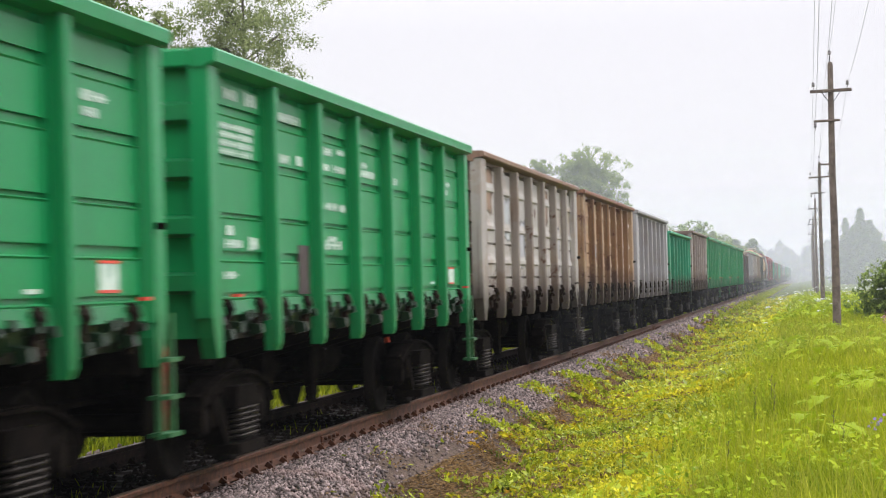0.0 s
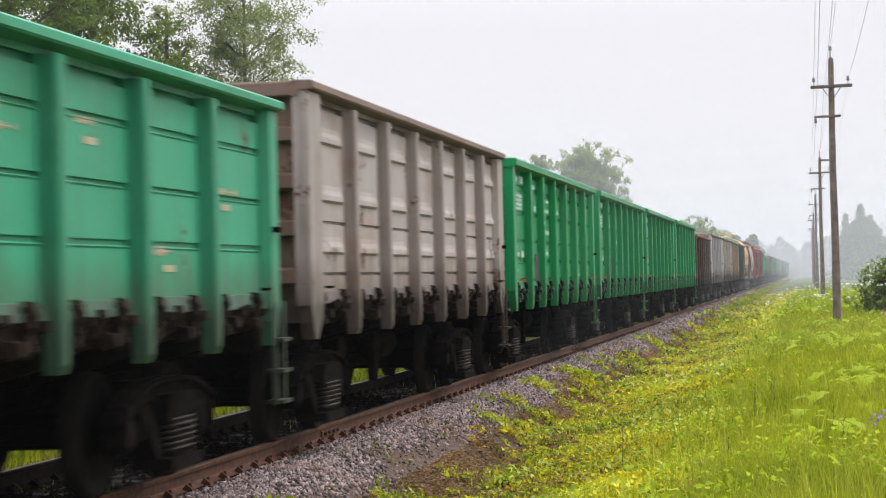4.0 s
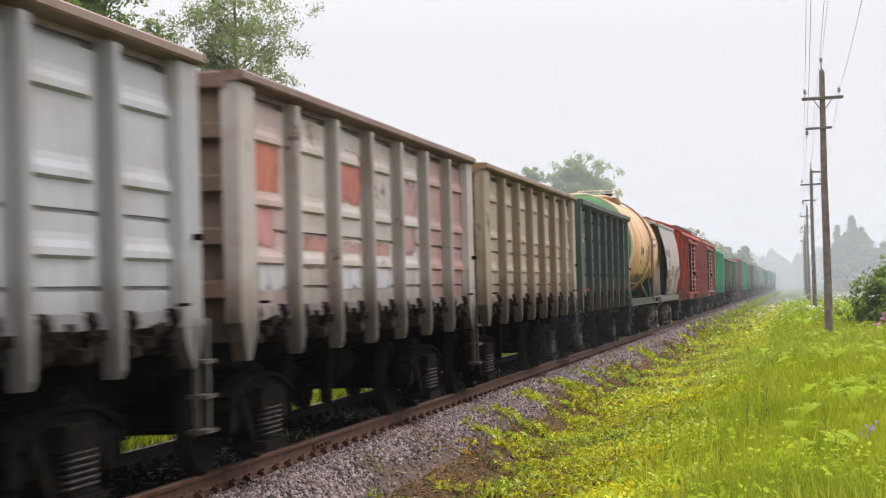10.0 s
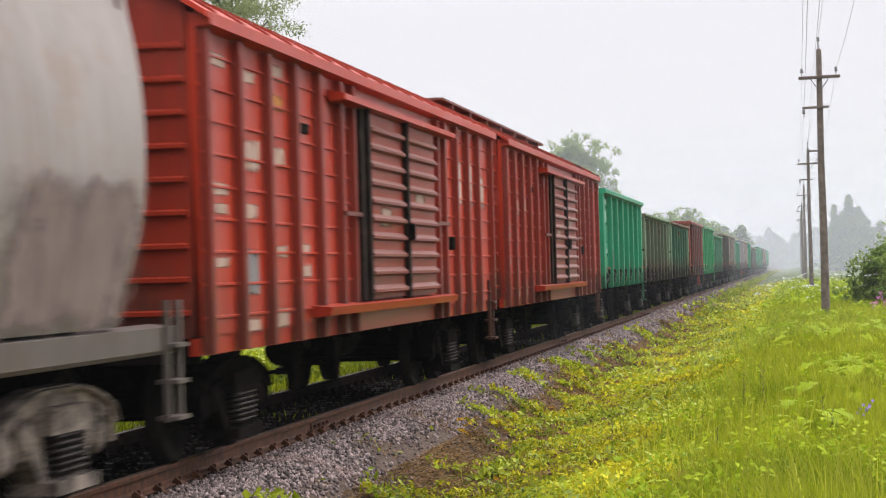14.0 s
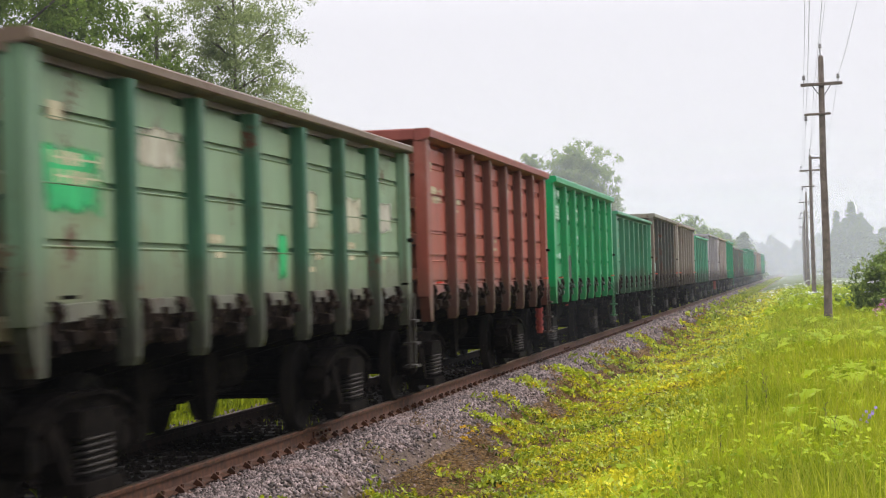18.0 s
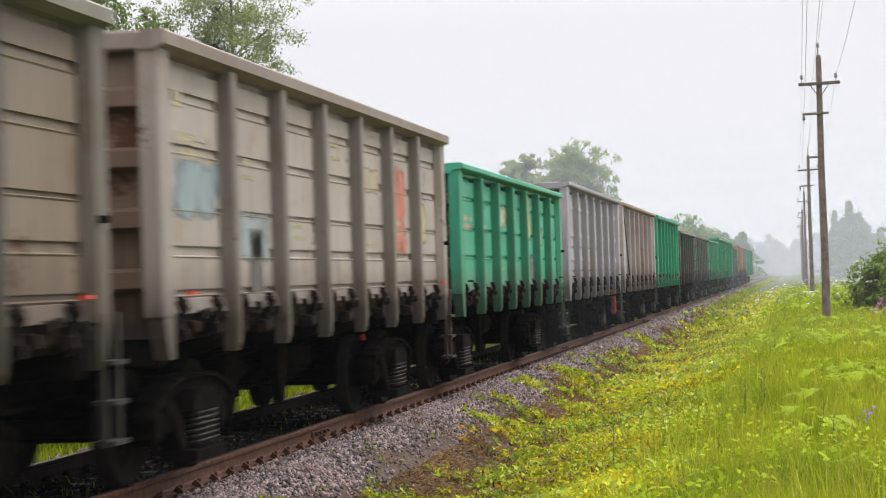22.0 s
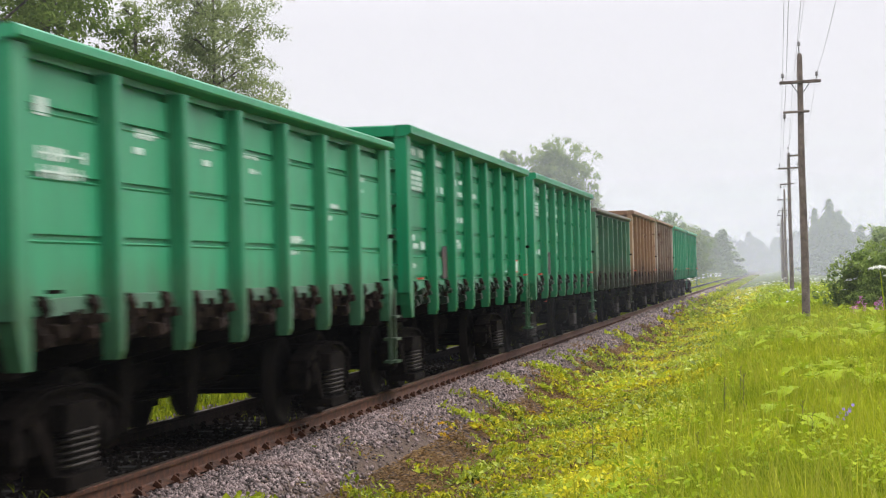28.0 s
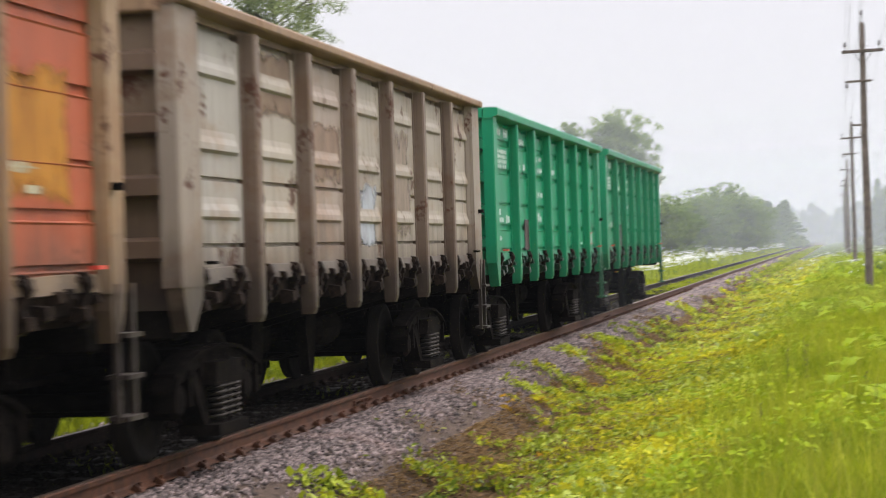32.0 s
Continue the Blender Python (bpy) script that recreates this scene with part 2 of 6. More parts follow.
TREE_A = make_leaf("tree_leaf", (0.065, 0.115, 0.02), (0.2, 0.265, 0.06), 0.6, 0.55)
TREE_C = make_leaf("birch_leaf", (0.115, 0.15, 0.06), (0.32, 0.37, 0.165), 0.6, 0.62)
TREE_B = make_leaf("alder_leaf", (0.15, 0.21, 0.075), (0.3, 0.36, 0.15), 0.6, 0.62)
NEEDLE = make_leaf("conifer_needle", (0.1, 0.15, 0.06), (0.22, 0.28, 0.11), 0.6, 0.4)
PETAL = make_leaf("white_umbel", (0.6, 0.62, 0.55), (0.78, 0.78, 0.72))
VIOLET = make_leaf("violet_petal", (0.28, 0.18, 0.5), (0.42, 0.3, 0.62))

# ---- helpers for meshes ----
rng = np.random.default_rng(7)
MESHES = {}


def mesh_from(bm, name, material, smooth=False):
    bmesh.ops.recalc_face_normals(bm, faces=bm.faces)
    me = bpy.data.meshes.new(name)
    bm.to_mesh(me)
    bm.free()
    if smooth:
        me.polygons.foreach_set("use_smooth", [True] * len(me.polygons))
    me.materials.append(material)
    return me


def shape(key, build, material, smooth=False):
    """A mesh that alike parts share, built once by build(bm)."""
    full = (key, material.name)
    if full not in MESHES:
        bm = bmesh.new()
        build(bm)
        MESHES[full] = mesh_from(bm, str(key[0]) if isinstance(key, tuple) else key, material, smooth)
    return MESHES[full]


def part(name, mesh, parent, at=None, colour=None, label=""):
    ob = new(name, mesh)
    ob.parent = parent
    if at is not None:
        ob.matrix_basis = at
    if colour is not None:
        ob.color = colour
    return tagged(ob, label) if label else ob


def box(bm, x0, x1, y0, y1, z0, z1, cut=0.0):
    """A box; with cut its long upright and level edges are chamfered."""
    made = bmesh.ops.create_cube(bm, size=1.0)
    bmesh.ops.scale(bm, vec=(x1 - x0, y1 - y0, z1 - z0), verts=made["verts"])
    bmesh.ops.translate(bm, vec=((x0 + x1) / 2, (y0 + y1) / 2, (z0 + z1) / 2), verts=made["verts"])
    if cut:
        edges = list({e for v in made["verts"] for e in v.link_edges})
        bmesh.ops.bevel(bm, geom=edges, offset=cut, segments=1, affect="EDGES")


def prism(bm, outline, a, b, axis="y"):
    """An outline extruded from a to b. axis y: outline in (x, z); x: in (y, z); z: in (x, y)."""
    def spot(u, v, w):
        return {"y": (u, w, v), "x": (w, u, v), "z": (u, v, w)}[axis]
    first = [bm.verts.new(spot(u, v, a)) for u, v in outline]
    last = [bm.verts.new(spot(u, v, b)) for u, v in outline]
    n = len(outline)
    for i in range(n):
        bm.faces.new((first[i], first[(i + 1) % n], last[(i + 1) % n], last[i]))
    bm.faces.new(first[::-1])
    bm.faces.new(last)


def rod(bm, a, b, r, sides=10, r2=None):
    """A round bar from a to b, tapered if r2 is given."""
    a, b = Vector(a), Vector(b)
    turn = (b - a).to_track_quat("Z", "Y").to_matrix().to_4x4()
    m = Matrix.Translation((a + b) / 2) @ turn
    bmesh.ops.create_cone(bm, cap_ends=True, segments=sides, radius1=r, radius2=r if r2 is None else r2, depth=(b - a).length, matrix=m)


def lathe(bm, outline, sides=28, axis="x"):
    """Turns an outline of (along, radius) round the axis."""
    rings = []
    for along, r in outline:
        ring = []
        for i in range(sides):
            c, s = math.cos(2 * math.pi * i / sides) * r, math.sin(2 * math.pi * i / sides) * r
            ring.append(bm.verts.new((along, c, s) if axis == "x" else (c, along, s) if axis == "y" else (c, s, along)))
        rings.append(ring)
    for p, q in zip(rings, rings[1:]):
        for i in range(sides):
            bm.faces.new((p[i], p[(i + 1) % sides], q[(i + 1) % sides], q[i]))
    bm.faces.new(rings[0][::-1])
    bm.faces.new(rings[-1])


def triangles(name, verts, tris, material):
    """A mesh from arrays, for the things that nobody could count."""
    me = bpy.data.meshes.new(name)
    verts, tris = np.ascontiguousarray(verts, np.float32), np.ascontiguousarray(tris, np.int32)
    me.vertices.add(len(verts))
    me.vertices.foreach_set("co", verts.ravel())
    me.loops.add(tris.size)
    me.loops.foreach_set("vertex_index", tris.ravel())
    me.polygons.add(len(tris))
    me.polygons.foreach_set("loop_start", np.arange(0, tris.size, 3, dtype=np.int32))
    me.update(calc_edges=True)
    me.materials.append(material)
    return me


# ---- ground, ballast and track ----
TRACK = -6.065
PROFILE = [(-1500, 0.8), (-80, 0.6), (-26, 0.45), (-10.8, -0.5), (-9.5, -0.46), (-8.4, -0.36), (-4.1, -0.5), (-3.65, -0.7), (-2.8, -0.72),
           (-1.55, -0.55), (-0.1, -0.25), (2.5, -0.2), (12, -0.6), (80, -1.0), (1500, -1.2)]


def terrain(x, y):
    """The height of the ground."""
    px, pz = zip(*PROFILE)
    h = np.interp(x, px, pz)
    rough = np.sin(0.31 * x + 0.21 * y) * np.sin(0.17 * y - 0.4 * x) * 0.07 + np.sin(1.1 * y + 0.7 * x) * 0.02
    off = np.clip((np.abs(np.asarray(x) - TRACK) - 3.0) / 4.0, 0, 1)
    return h + rough * off


def make_ground_sheet():
    xs = np.r_[-1500, -800, -400, -200, -120, -80, -60, np.arange(-50, -10, 1.5), np.arange(-10, 8, 0.4), np.arange(8, 40, 2), 60, 120, 300, 800, 1500]
    ys = np.r_[-400, -150, -60, -30, np.arange(-20, 110, 1.5), np.arange(110, 330, 8), 400, 600, 1000, 2000, 3000]
    X, Y = np.meshgrid(xs, ys)
    V = np.stack([X, Y, terrain(X, Y)], -1).reshape(-1, 3)
    n, m = len(xs), len(ys)
    i = (np.arange(m - 1)[:, None] * n + np.arange(n - 1)).ravel()
    F = np.r_[np.stack([i, i + 1, i + n + 1], 1), np.stack([i, i + n + 1, i + n], 1)]
    ob = new("ground", triangles("ground", V, F, GROUND))
    ob.data.polygons.foreach_set("use_smooth", [True] * len(ob.data.polygons))
    tagged(ob, "uneven meadow ground beside the railway line", "ground", kind="structure")


def make_ballast_bed():
    bm = bmesh.new()
    prism(bm, [(-5.16, -0.75), (-5.16, -0.2), (-4.9, -0.186), (-4.6, -0.2), (-4.25, -0.33), (-3.62, -0.72), (-3.62, -0.75)], -80, 700)
    prism(bm, [(-8.45, -0.5), (-7.75, -0.19), (-7.2, -0.186), (-6.97, -0.2), (-6.97, -0.5)], -80, 700)
    tagged(new("ballast_bed", mesh_from(bm, "ballast_bed", SOIL)), "grey gravel bed under the railway track", "ballast", kind="structure")


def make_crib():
    """The fill between the rails: oil, with the train's shade put into its colour."""
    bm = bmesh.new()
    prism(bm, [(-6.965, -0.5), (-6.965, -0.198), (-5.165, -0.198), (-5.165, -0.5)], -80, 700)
    tagged(new("track_bed", mesh_from(bm, "track_bed", OILY_SHADE)), "dark fill between the rails, oil and train shade in its colour", "track bed", kind="structure")


def make_stones():
    """Loose ballast: crushed stones lying on the bed, small near the camera's stretch and coarser far off."""
    sets = []
    for y0, y1, x0, x1, count, size in ((10, 34, -5.2, -3.2, 36000, 0.025), (34, 75, -5.2, -3.3, 24000, 0.033), (75, 200, -5.2, -3.4, 10000, 0.06),
                                        (8, 110, -8.5, -6.9, 4000, 0.045), (-12, 10, -5.2, -3.5, 9000, 0.035)):
        # denser towards the near end, where stones show largest
        y = y0 + (y1 - y0) * rng.random(count) ** 1.35
        x = rng.uniform(x0, x1, count)
        edge = np.where(x > -4.8, rng.random(count) > (x + 4.5 + 0.16 * np.sin(y * 0.9) + 0.12 * np.sin(y * 2.1)) * 2.6, True)
        x, y = x[edge], y[edge]
        z = np.interp(x, [-8.45, -7.75, -6.97, -6.95, -5.2, -5.16, -4.6, -4.25, -3.65, -3.2], [-0.5, -0.19, -0.19, -0.25, -0.25, -0.2, -0.2, -0.33, -0.7, -0.71])
        sets.append(np.stack([x, y, z + size * 0.3, np.full(len(x), size)], 1))
    # scattered stones on the soil below the shoulder
    n = 2600
    y = 11 + 60 * rng.random(n) ** 1.4
    x = -4.3 + np.abs(rng.normal(0, 0.45, n))
    sets.append(np.stack([x, y, np.interp(x, [-4.6, -4.25, -3.65, -3.2], [-0.2, -0.33, -0.7, -0.71]) + 0.006, np.full(n, 0.024)], 1))
    lay_stones("ballast_stones", np.concatenate(sets), STONE, "crushed grey and pinkish ballast stones")
    # dark stones between the rails, oil and the train's shade in their colour
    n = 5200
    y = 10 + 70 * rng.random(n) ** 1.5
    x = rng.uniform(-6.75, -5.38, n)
    lay_stones("oily_stones", np.stack([x, y, np.full(n, -0.19), np.full(n, 0.035)], 1), OILY_SHADE, "dark stones between the rails, oil and train shade in their colour")


def lay_stones(name, P, material, label):
    """Crushed stones as uneven eight-sided lumps; P holds place and size."""
    octa = np.array([(1, 0, 0), (-1, 0, 0), (0, 1, 0), (0, -1, 0), (0, 0, 1), (0, 0, -1)], float)
    face = np.array([(0, 2, 4), (2, 1, 4), (1, 3, 4), (3, 0, 4), (2, 0, 5), (1, 2, 5), (3, 1, 5), (0, 3, 5)])
    n = len(P)
    scale = P[:, 3:4] * rng.uniform(0.55, 1.35, (n, 3))
    jit = octa[None] * (1 + rng.uniform(-0.3, 0.3, (n, 6, 1))) * scale[:, None] + rng.uniform(-0.2, 0.2, (n, 6, 3)) * P[:, None, 3:4]
    a, b = rng.uniform(0, 6.28, n), rng.uniform(-0.9, 0.9, n)
    ca, sa, cb, sb = np.cos(a), np.sin(a), np.cos(b), np.sin(b)
    x, y, z = jit[..., 0], jit[..., 1], jit[..., 2]
    y, z = cb[:, None] * y - sb[:, None] * z, sb[:, None] * y + cb[:, None] * z
    x, y = ca[:, None] * x - sa[:, None] * y, sa[:, None] * x + ca[:, None] * y
    V = np.stack([x, y, z], -1) + P[:, None, :3]
    F = face[None] + 6 * np.arange(n)[:, None, None]
    tagged(new(name, triangles(name, V.reshape(-1, 3), F.reshape(-1, 3), material)), label, "gravel", kind="stuff")


RAIL_OUTLINE = [(-0.075, -0.18), (0.075, -0.18), (0.075, -0.168), (0.02, -0.148), (0.009, -0.13), (0.009, -0.05), (0.035, -0.04), (0.0375, -0.008),
                (0.028, 0.0), (-0.028, 0.0), (-0.0375, -0.008), (-0.035, -0.04), (-0.009, -0.05), (-0.009, -0.13), (-0.02, -0.148), (-0.075, -0.168)]
JOINT = 22.9


def make_track():
    track = tagged(new("railway_track"), "single rusty railway track on timber sleepers", "railway track", kind="structure")

    def one_rail(bm):
        prism(bm, RAIL_OUTLINE, 0.006, 24.994)

    def one_tread(bm):
        box(bm, -0.026, 0.026, 0.006, 24.994, -0.004, 0.0025)

    def fishplate(bm):
        prism(bm, [(0.011, -0.128), (0.03, -0.12), (0.03, -0.065), (0.011, -0.055)], -0.4, 0.4)
        for y in (-0.3, -0.11, 0.11, 0.3):
            rod(bm, (0.028, y, -0.09), (0.062, y, -0.09), 0.018, 6)

    def sleeper(bm):
        box(bm, -1.35, 1.35, -0.115, 0.115, -0.37, -0.192, 0.012)

    def chair(bm):
        box(bm, -0.17, 0.17, -0.075, 0.075, -0.192, -0.176)
        for s in (1, -1):
            prism(bm, [(s * 0.05, -0.178), (s * 0.135, -0.178), (s * 0.12, -0.145), (s * 0.075, -0.11), (s * 0.045, -0.15)], -0.045, 0.045)
            rod(bm, (s * 0.1, 0.0, -0.15), (s * 0.1, 0.0, -0.105), 0.016, 6)

    for side in (0.795, -0.795):
        for k in range(-4, 29):
            m = pose(TRACK + side, JOINT + 25 * k, 0)
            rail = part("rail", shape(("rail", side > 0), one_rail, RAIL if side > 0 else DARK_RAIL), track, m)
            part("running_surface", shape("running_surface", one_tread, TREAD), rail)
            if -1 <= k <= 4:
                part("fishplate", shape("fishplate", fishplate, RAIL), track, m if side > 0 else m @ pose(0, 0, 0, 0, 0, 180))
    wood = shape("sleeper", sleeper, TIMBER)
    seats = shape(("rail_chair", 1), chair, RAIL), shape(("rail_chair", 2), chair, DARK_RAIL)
    for k in range(-12, 170):
        y = 0.55 * k + 0.2 + rng.uniform(-0.02, 0.02)
        part("sleeper", wood, track, pose(TRACK + rng.uniform(-0.02, 0.02), y, 0, 0, 0, rng.uniform(-0.6, 0.6)))
        if 10 < y < 75:
            for side, seat in ((0.795, seats[0]), (-0.795, seats[1])):
                part("rail_chair", seat, track, pose(TRACK + side, y, 0))
    bm = bmesh.new()
    for k in range(170, 900):
        y = 0.55 * k + 0.2
        box(bm, TRACK - 1.35, TRACK + 1.35, y - 0.115, y + 0.115, -0.37, -0.192)
    tagged(part("far_sleepers", mesh_from(bm, "far_sleepers", TIMBER), track), kind="stuff")


# ---- the pole line ----
POLES = ((0.74, 7), (0.84, 60), (0.82, 113), (0.78, 167), (0.76, 220), (0.76, 273), (0.76, 326))


def make_pole_line():
    def shaft(bm):
        # a debarked log, a little crooked, with a bevelled top
        rings = []
        for z, r in ((-0.9, 0.122), (0.6, 0.116), (2.4, 0.107), (4.2, 0.096), (5.8, 0.086), (7.38, 0.076), (7.46, 0.05)):
            dx, dy = 0.012 * math.sin(z * 1.1), 0.01 * math.cos(z * 0.8)
            rings.append([bm.verts.new((dx + r * math.cos(a), dy + r * math.sin(a), z)) for a in np.linspace(0, 2 * math.pi, 14, endpoint=False)])
        for p, q in zip(rings, rings[1:]):
            for i in range(14):
                bm.faces.new((p[i], p[(i + 1) % 14], q[(i + 1) % 14], q[i]))
        bm.faces.new(rings[-1])

    def arm(a, b, thick):
        return lambda bm: box(bm, a, b, -thick, thick, -thick, thick, 0.012)

    def brace(bm):
        rod(bm, (0.27, 0, 0), (0.06, 0.03, -0.3), 0.011, 6)

    def insulator(bm):
        rod(bm, (0, 0, 0), (0, 0, 0.12), 0.01, 6)
        lathe(bm, [(0.1, 0.03), (0.11, 0.052), (0.15, 0.046), (0.16, 0.034), (0.19, 0.046), (0.22, 0.034), (0.235, 0.012)], 10, "z")

    def cap_ball(bm):
        rod(bm, (0, 0, 7.42), (0, 0, 7.64), 0.013, 6)

    first = None
    for x, y in POLES:
        m = pose(x, y, 0.1)
        if first is None:
            pole = tagged(new("utility_pole"), "weathered wooden pole with two crossarms and insulators", "utility pole", "poles along the railway")
            pole.matrix_basis = m
            part("shaft", shape("pole_shaft", shaft, POLE_WOOD, True), pole)
            for z, a, b, thick, tilt, pins in ((6.64, -0.58, 0.58, 0.045, -1.6, (-0.48, 0.47)), (5.8, -0.5, 0.24, 0.034, -1.5, (-0.46,))):
                bar = part("crossarm", shape(("crossarm", z), arm(a, b, thick), POLE_WOOD), pole, pose(0, -0.12, z, 0, tilt, 0))
                for px_ in pins:
                    part("insulator", shape("insulator", insulator, PORCELAIN, True), bar, pose(px_, 0, 0.04 if z > 6.5 else -0.27))
            cap = part("pole_top_pin", shape("pole_pin", cap_ball, GRIME_SHADE), pole)
            part("insulator", shape("insulator", insulator, PORCELAIN, True), cap, pose(0, 0, 7.56))
            for s in (1, -1):
                part("brace", shape(("pole_brace", s), brace, GRIME_SHADE), pole, pose(0, -0.12, 6.62, 0, 0, 0) if s > 0 else pose(0, -0.12, 6.62, 0, 0, 180))
            first = pole
        else:
            pole = copy_thing(first, m @ pose(0, 0, 0, 0, 0, (3.0, -4.0, 2.0)[int(y) % 3]))
        if y == 113:
            part("crossarm", shape("short_crossarm", arm(-0.08, 0.66, 0.05), POLE_WOOD), pole, pose(0, -0.12, 7.3), label="short extra crossarm on one side")
            pole["label"] = "weathered wooden pole with three crossarms and insulators"
    # the wires sag from pole to pole
    for x, z in ((-0.48, 6.87), (0.47, 6.87), (-0.46, 5.72), (-0.2, 6.6), (0.0, 7.76)):
        bm = bmesh.new()
        for (xa, ya), (xb, yb) in zip(POLES, POLES[1:]):
            ends = [Vector((xa + x, ya - 0.12, 0.1 + z)), Vector((xb + x, yb - 0.12, 0.1 + z))]
            last = None
            for i in range(13):
                f = i / 12
                p = ends[0].lerp(ends[1], f) - Vector((0, 0, 0.55 * 4 * f * (1 - f)))
                if last is not None:
                    rod(bm, last, p, 0.0045, 5)
                last = p
        tagged(new("overhead_wire", mesh_from(bm, "overhead_wire", WIRE)), "thin grey overhead wire strung between wooden poles", "wire", "wires of the pole line")


def make_markers():
    """Short posts with small boxes that stand beyond the line."""
    for x, y, top, wide, label in ((-9.5, 25.0, 0.62, 0.11, "short rusty brown post with a small cable box"), (-9.5, 28.4, -0.12, 0.05, "low stake with a small grey cable box"),
                                   (-9.5, 29.6, -0.12, 0.05, "low stake with a small grey cable box")):
        z = float(terrain(x, y))
        ob = tagged(new("cable_post"), label, "cable post", "cable posts beyond the track")
        ob.matrix_basis = pose(x, y, z - 0.05)
        bm = bmesh.new()
        prism(bm, [(-wide, -wide), (wide, -wide), (wide * 0.9, wide), (-wide * 0.9, wide)], 0, top - z, "z")
        part("post", mesh_from(bm, "post", RAIL), ob)
        bm = bmesh.new()
        box(bm, wide, wide + 0.14, -0.11, 0.11, 0, 0.24, 0.02)
        part("cable_box", mesh_from(bm, "cable_box", BROWN), ob, pose(0, 0, max(0.12, (top - z) - 0.3)))


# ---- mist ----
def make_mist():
    """Thin mist veils across the valley, one behind another; the nearest lift the blacks."""
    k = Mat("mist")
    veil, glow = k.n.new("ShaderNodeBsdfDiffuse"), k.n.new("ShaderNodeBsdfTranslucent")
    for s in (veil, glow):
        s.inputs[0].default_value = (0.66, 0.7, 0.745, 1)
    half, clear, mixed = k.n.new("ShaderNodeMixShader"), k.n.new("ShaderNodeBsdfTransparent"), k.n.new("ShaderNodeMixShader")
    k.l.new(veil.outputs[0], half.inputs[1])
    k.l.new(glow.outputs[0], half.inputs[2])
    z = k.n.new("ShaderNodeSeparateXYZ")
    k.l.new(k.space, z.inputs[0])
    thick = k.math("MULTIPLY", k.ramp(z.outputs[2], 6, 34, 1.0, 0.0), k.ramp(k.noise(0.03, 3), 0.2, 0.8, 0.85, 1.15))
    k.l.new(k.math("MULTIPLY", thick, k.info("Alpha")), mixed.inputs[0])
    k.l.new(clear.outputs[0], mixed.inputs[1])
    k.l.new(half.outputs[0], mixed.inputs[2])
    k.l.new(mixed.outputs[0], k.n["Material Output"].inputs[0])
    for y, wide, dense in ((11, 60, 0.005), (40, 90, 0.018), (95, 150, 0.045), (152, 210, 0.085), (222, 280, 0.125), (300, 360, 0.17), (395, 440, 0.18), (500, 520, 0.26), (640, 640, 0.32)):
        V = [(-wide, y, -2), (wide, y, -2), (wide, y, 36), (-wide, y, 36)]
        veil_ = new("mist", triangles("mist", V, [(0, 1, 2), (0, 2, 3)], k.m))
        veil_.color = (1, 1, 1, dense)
        tagged(veil_, "thin white veil for morning mist and lifted blacks", "mist", kind="structure")



# ---- running gear that all wagons share ----
WHEEL_R = 0.478
FLIP = pose(0, 0, 0, 0, 0, 180)


def build_wheelset(bm):
    rod(bm, (-0.98, 0, 0), (0.98, 0, 0), 0.075, 12)
    for s in (1, -1):
        lathe(bm, [(s * 0.725, 0.16), (s * 0.73, 0.4), (s * 0.722, 0.43), (s * 0.722, 0.5), (s * 0.742, 0.508), (s * 0.755, 0.482), (s * 0.85, WHEEL_R - 0.004),
                   (s * 0.855, 0.42), (s * 0.835, 0.4), (s * 0.8, 0.33), (s * 0.79, 0.2), (s * 0.84, 0.16), (s * 0.87, 0.1)], 30)


def build_side_frame(bm):
    """The cast side frame: bowed top chord, a V below, columns round the springs, jaws over the axle boxes."""
    def web(points, a=0.97, b=1.16):
        prism(bm, points, a, b, "x")
    top = [(-1.2, 0.58), (-1.13, 0.68), (-0.9, 0.77), (-0.55, 0.85), (-0.3, 0.87), (0.3, 0.87), (0.55, 0.85), (0.9, 0.77), (1.13, 0.68), (1.2, 0.58)]
    low = [(1.12, 0.55), (0.95, 0.6), (0.6, 0.67), (0.4, 0.72), (-0.4, 0.72), (-0.6, 0.67), (-0.95, 0.6), (-1.12, 0.55)]
    web(top + low, 0.98, 1.13)
    web([(y, z - 0.012) for y, z in top] + [(y, z - 0.04) for y, z in top[::-1]], 0.96, 1.18)
    for s in (1, -1):
        web([(s * 0.74, 0.62), (s * 0.4, 0.22), (s * 0.3, 0.22), (s * 0.3, 0.32), (s * 0.6, 0.68)])
        web([(s * 0.42, 0.3), (s * 0.3, 0.3), (s * 0.3, 0.78), (s * 0.42, 0.78)], 0.98, 1.14)
        web([(s * 1.14, 0.7), (s * 1.14, 0.4), (s * 1.09, 0.4), (s * 1.07, 0.64)])
        web([(s * 0.74, 0.7), (s * 0.72, 0.42), (s * 0.78, 0.42), (s * 0.8, 0.64)])
    web([(-0.42, 0.16), (0.42, 0.16), (0.42, 0.25), (-0.42, 0.25)], 0.94, 1.28)
    web([(-0.4, 0.56), (0.4, 0.56), (0.34, 0.74), (-0.34, 0.74)], 1.0, 1.25)


def build_spring(bm):
    """One coil spring, wound six times."""
    n, m, big, r = 10, 4, 0.066, 0.014
    rings = []
    for k in range(6 * n + 1):
        t = 2 * math.pi * k / n
        z = 0.27 + 0.046 * k / n
        rings.append([bm.verts.new(((big + r * math.cos(2 * math.pi * b / m)) * math.cos(t), (big + r * math.cos(2 * math.pi * b / m)) * math.sin(t), z + r * math.sin(2 * math.pi * b / m)))
                      for b in range(m)])
    for p, q in zip(rings, rings[1:]):
        for b in range(m):
            bm.faces.new((p[b], q[b], q[(b + 1) % m], p[(b + 1) % m]))


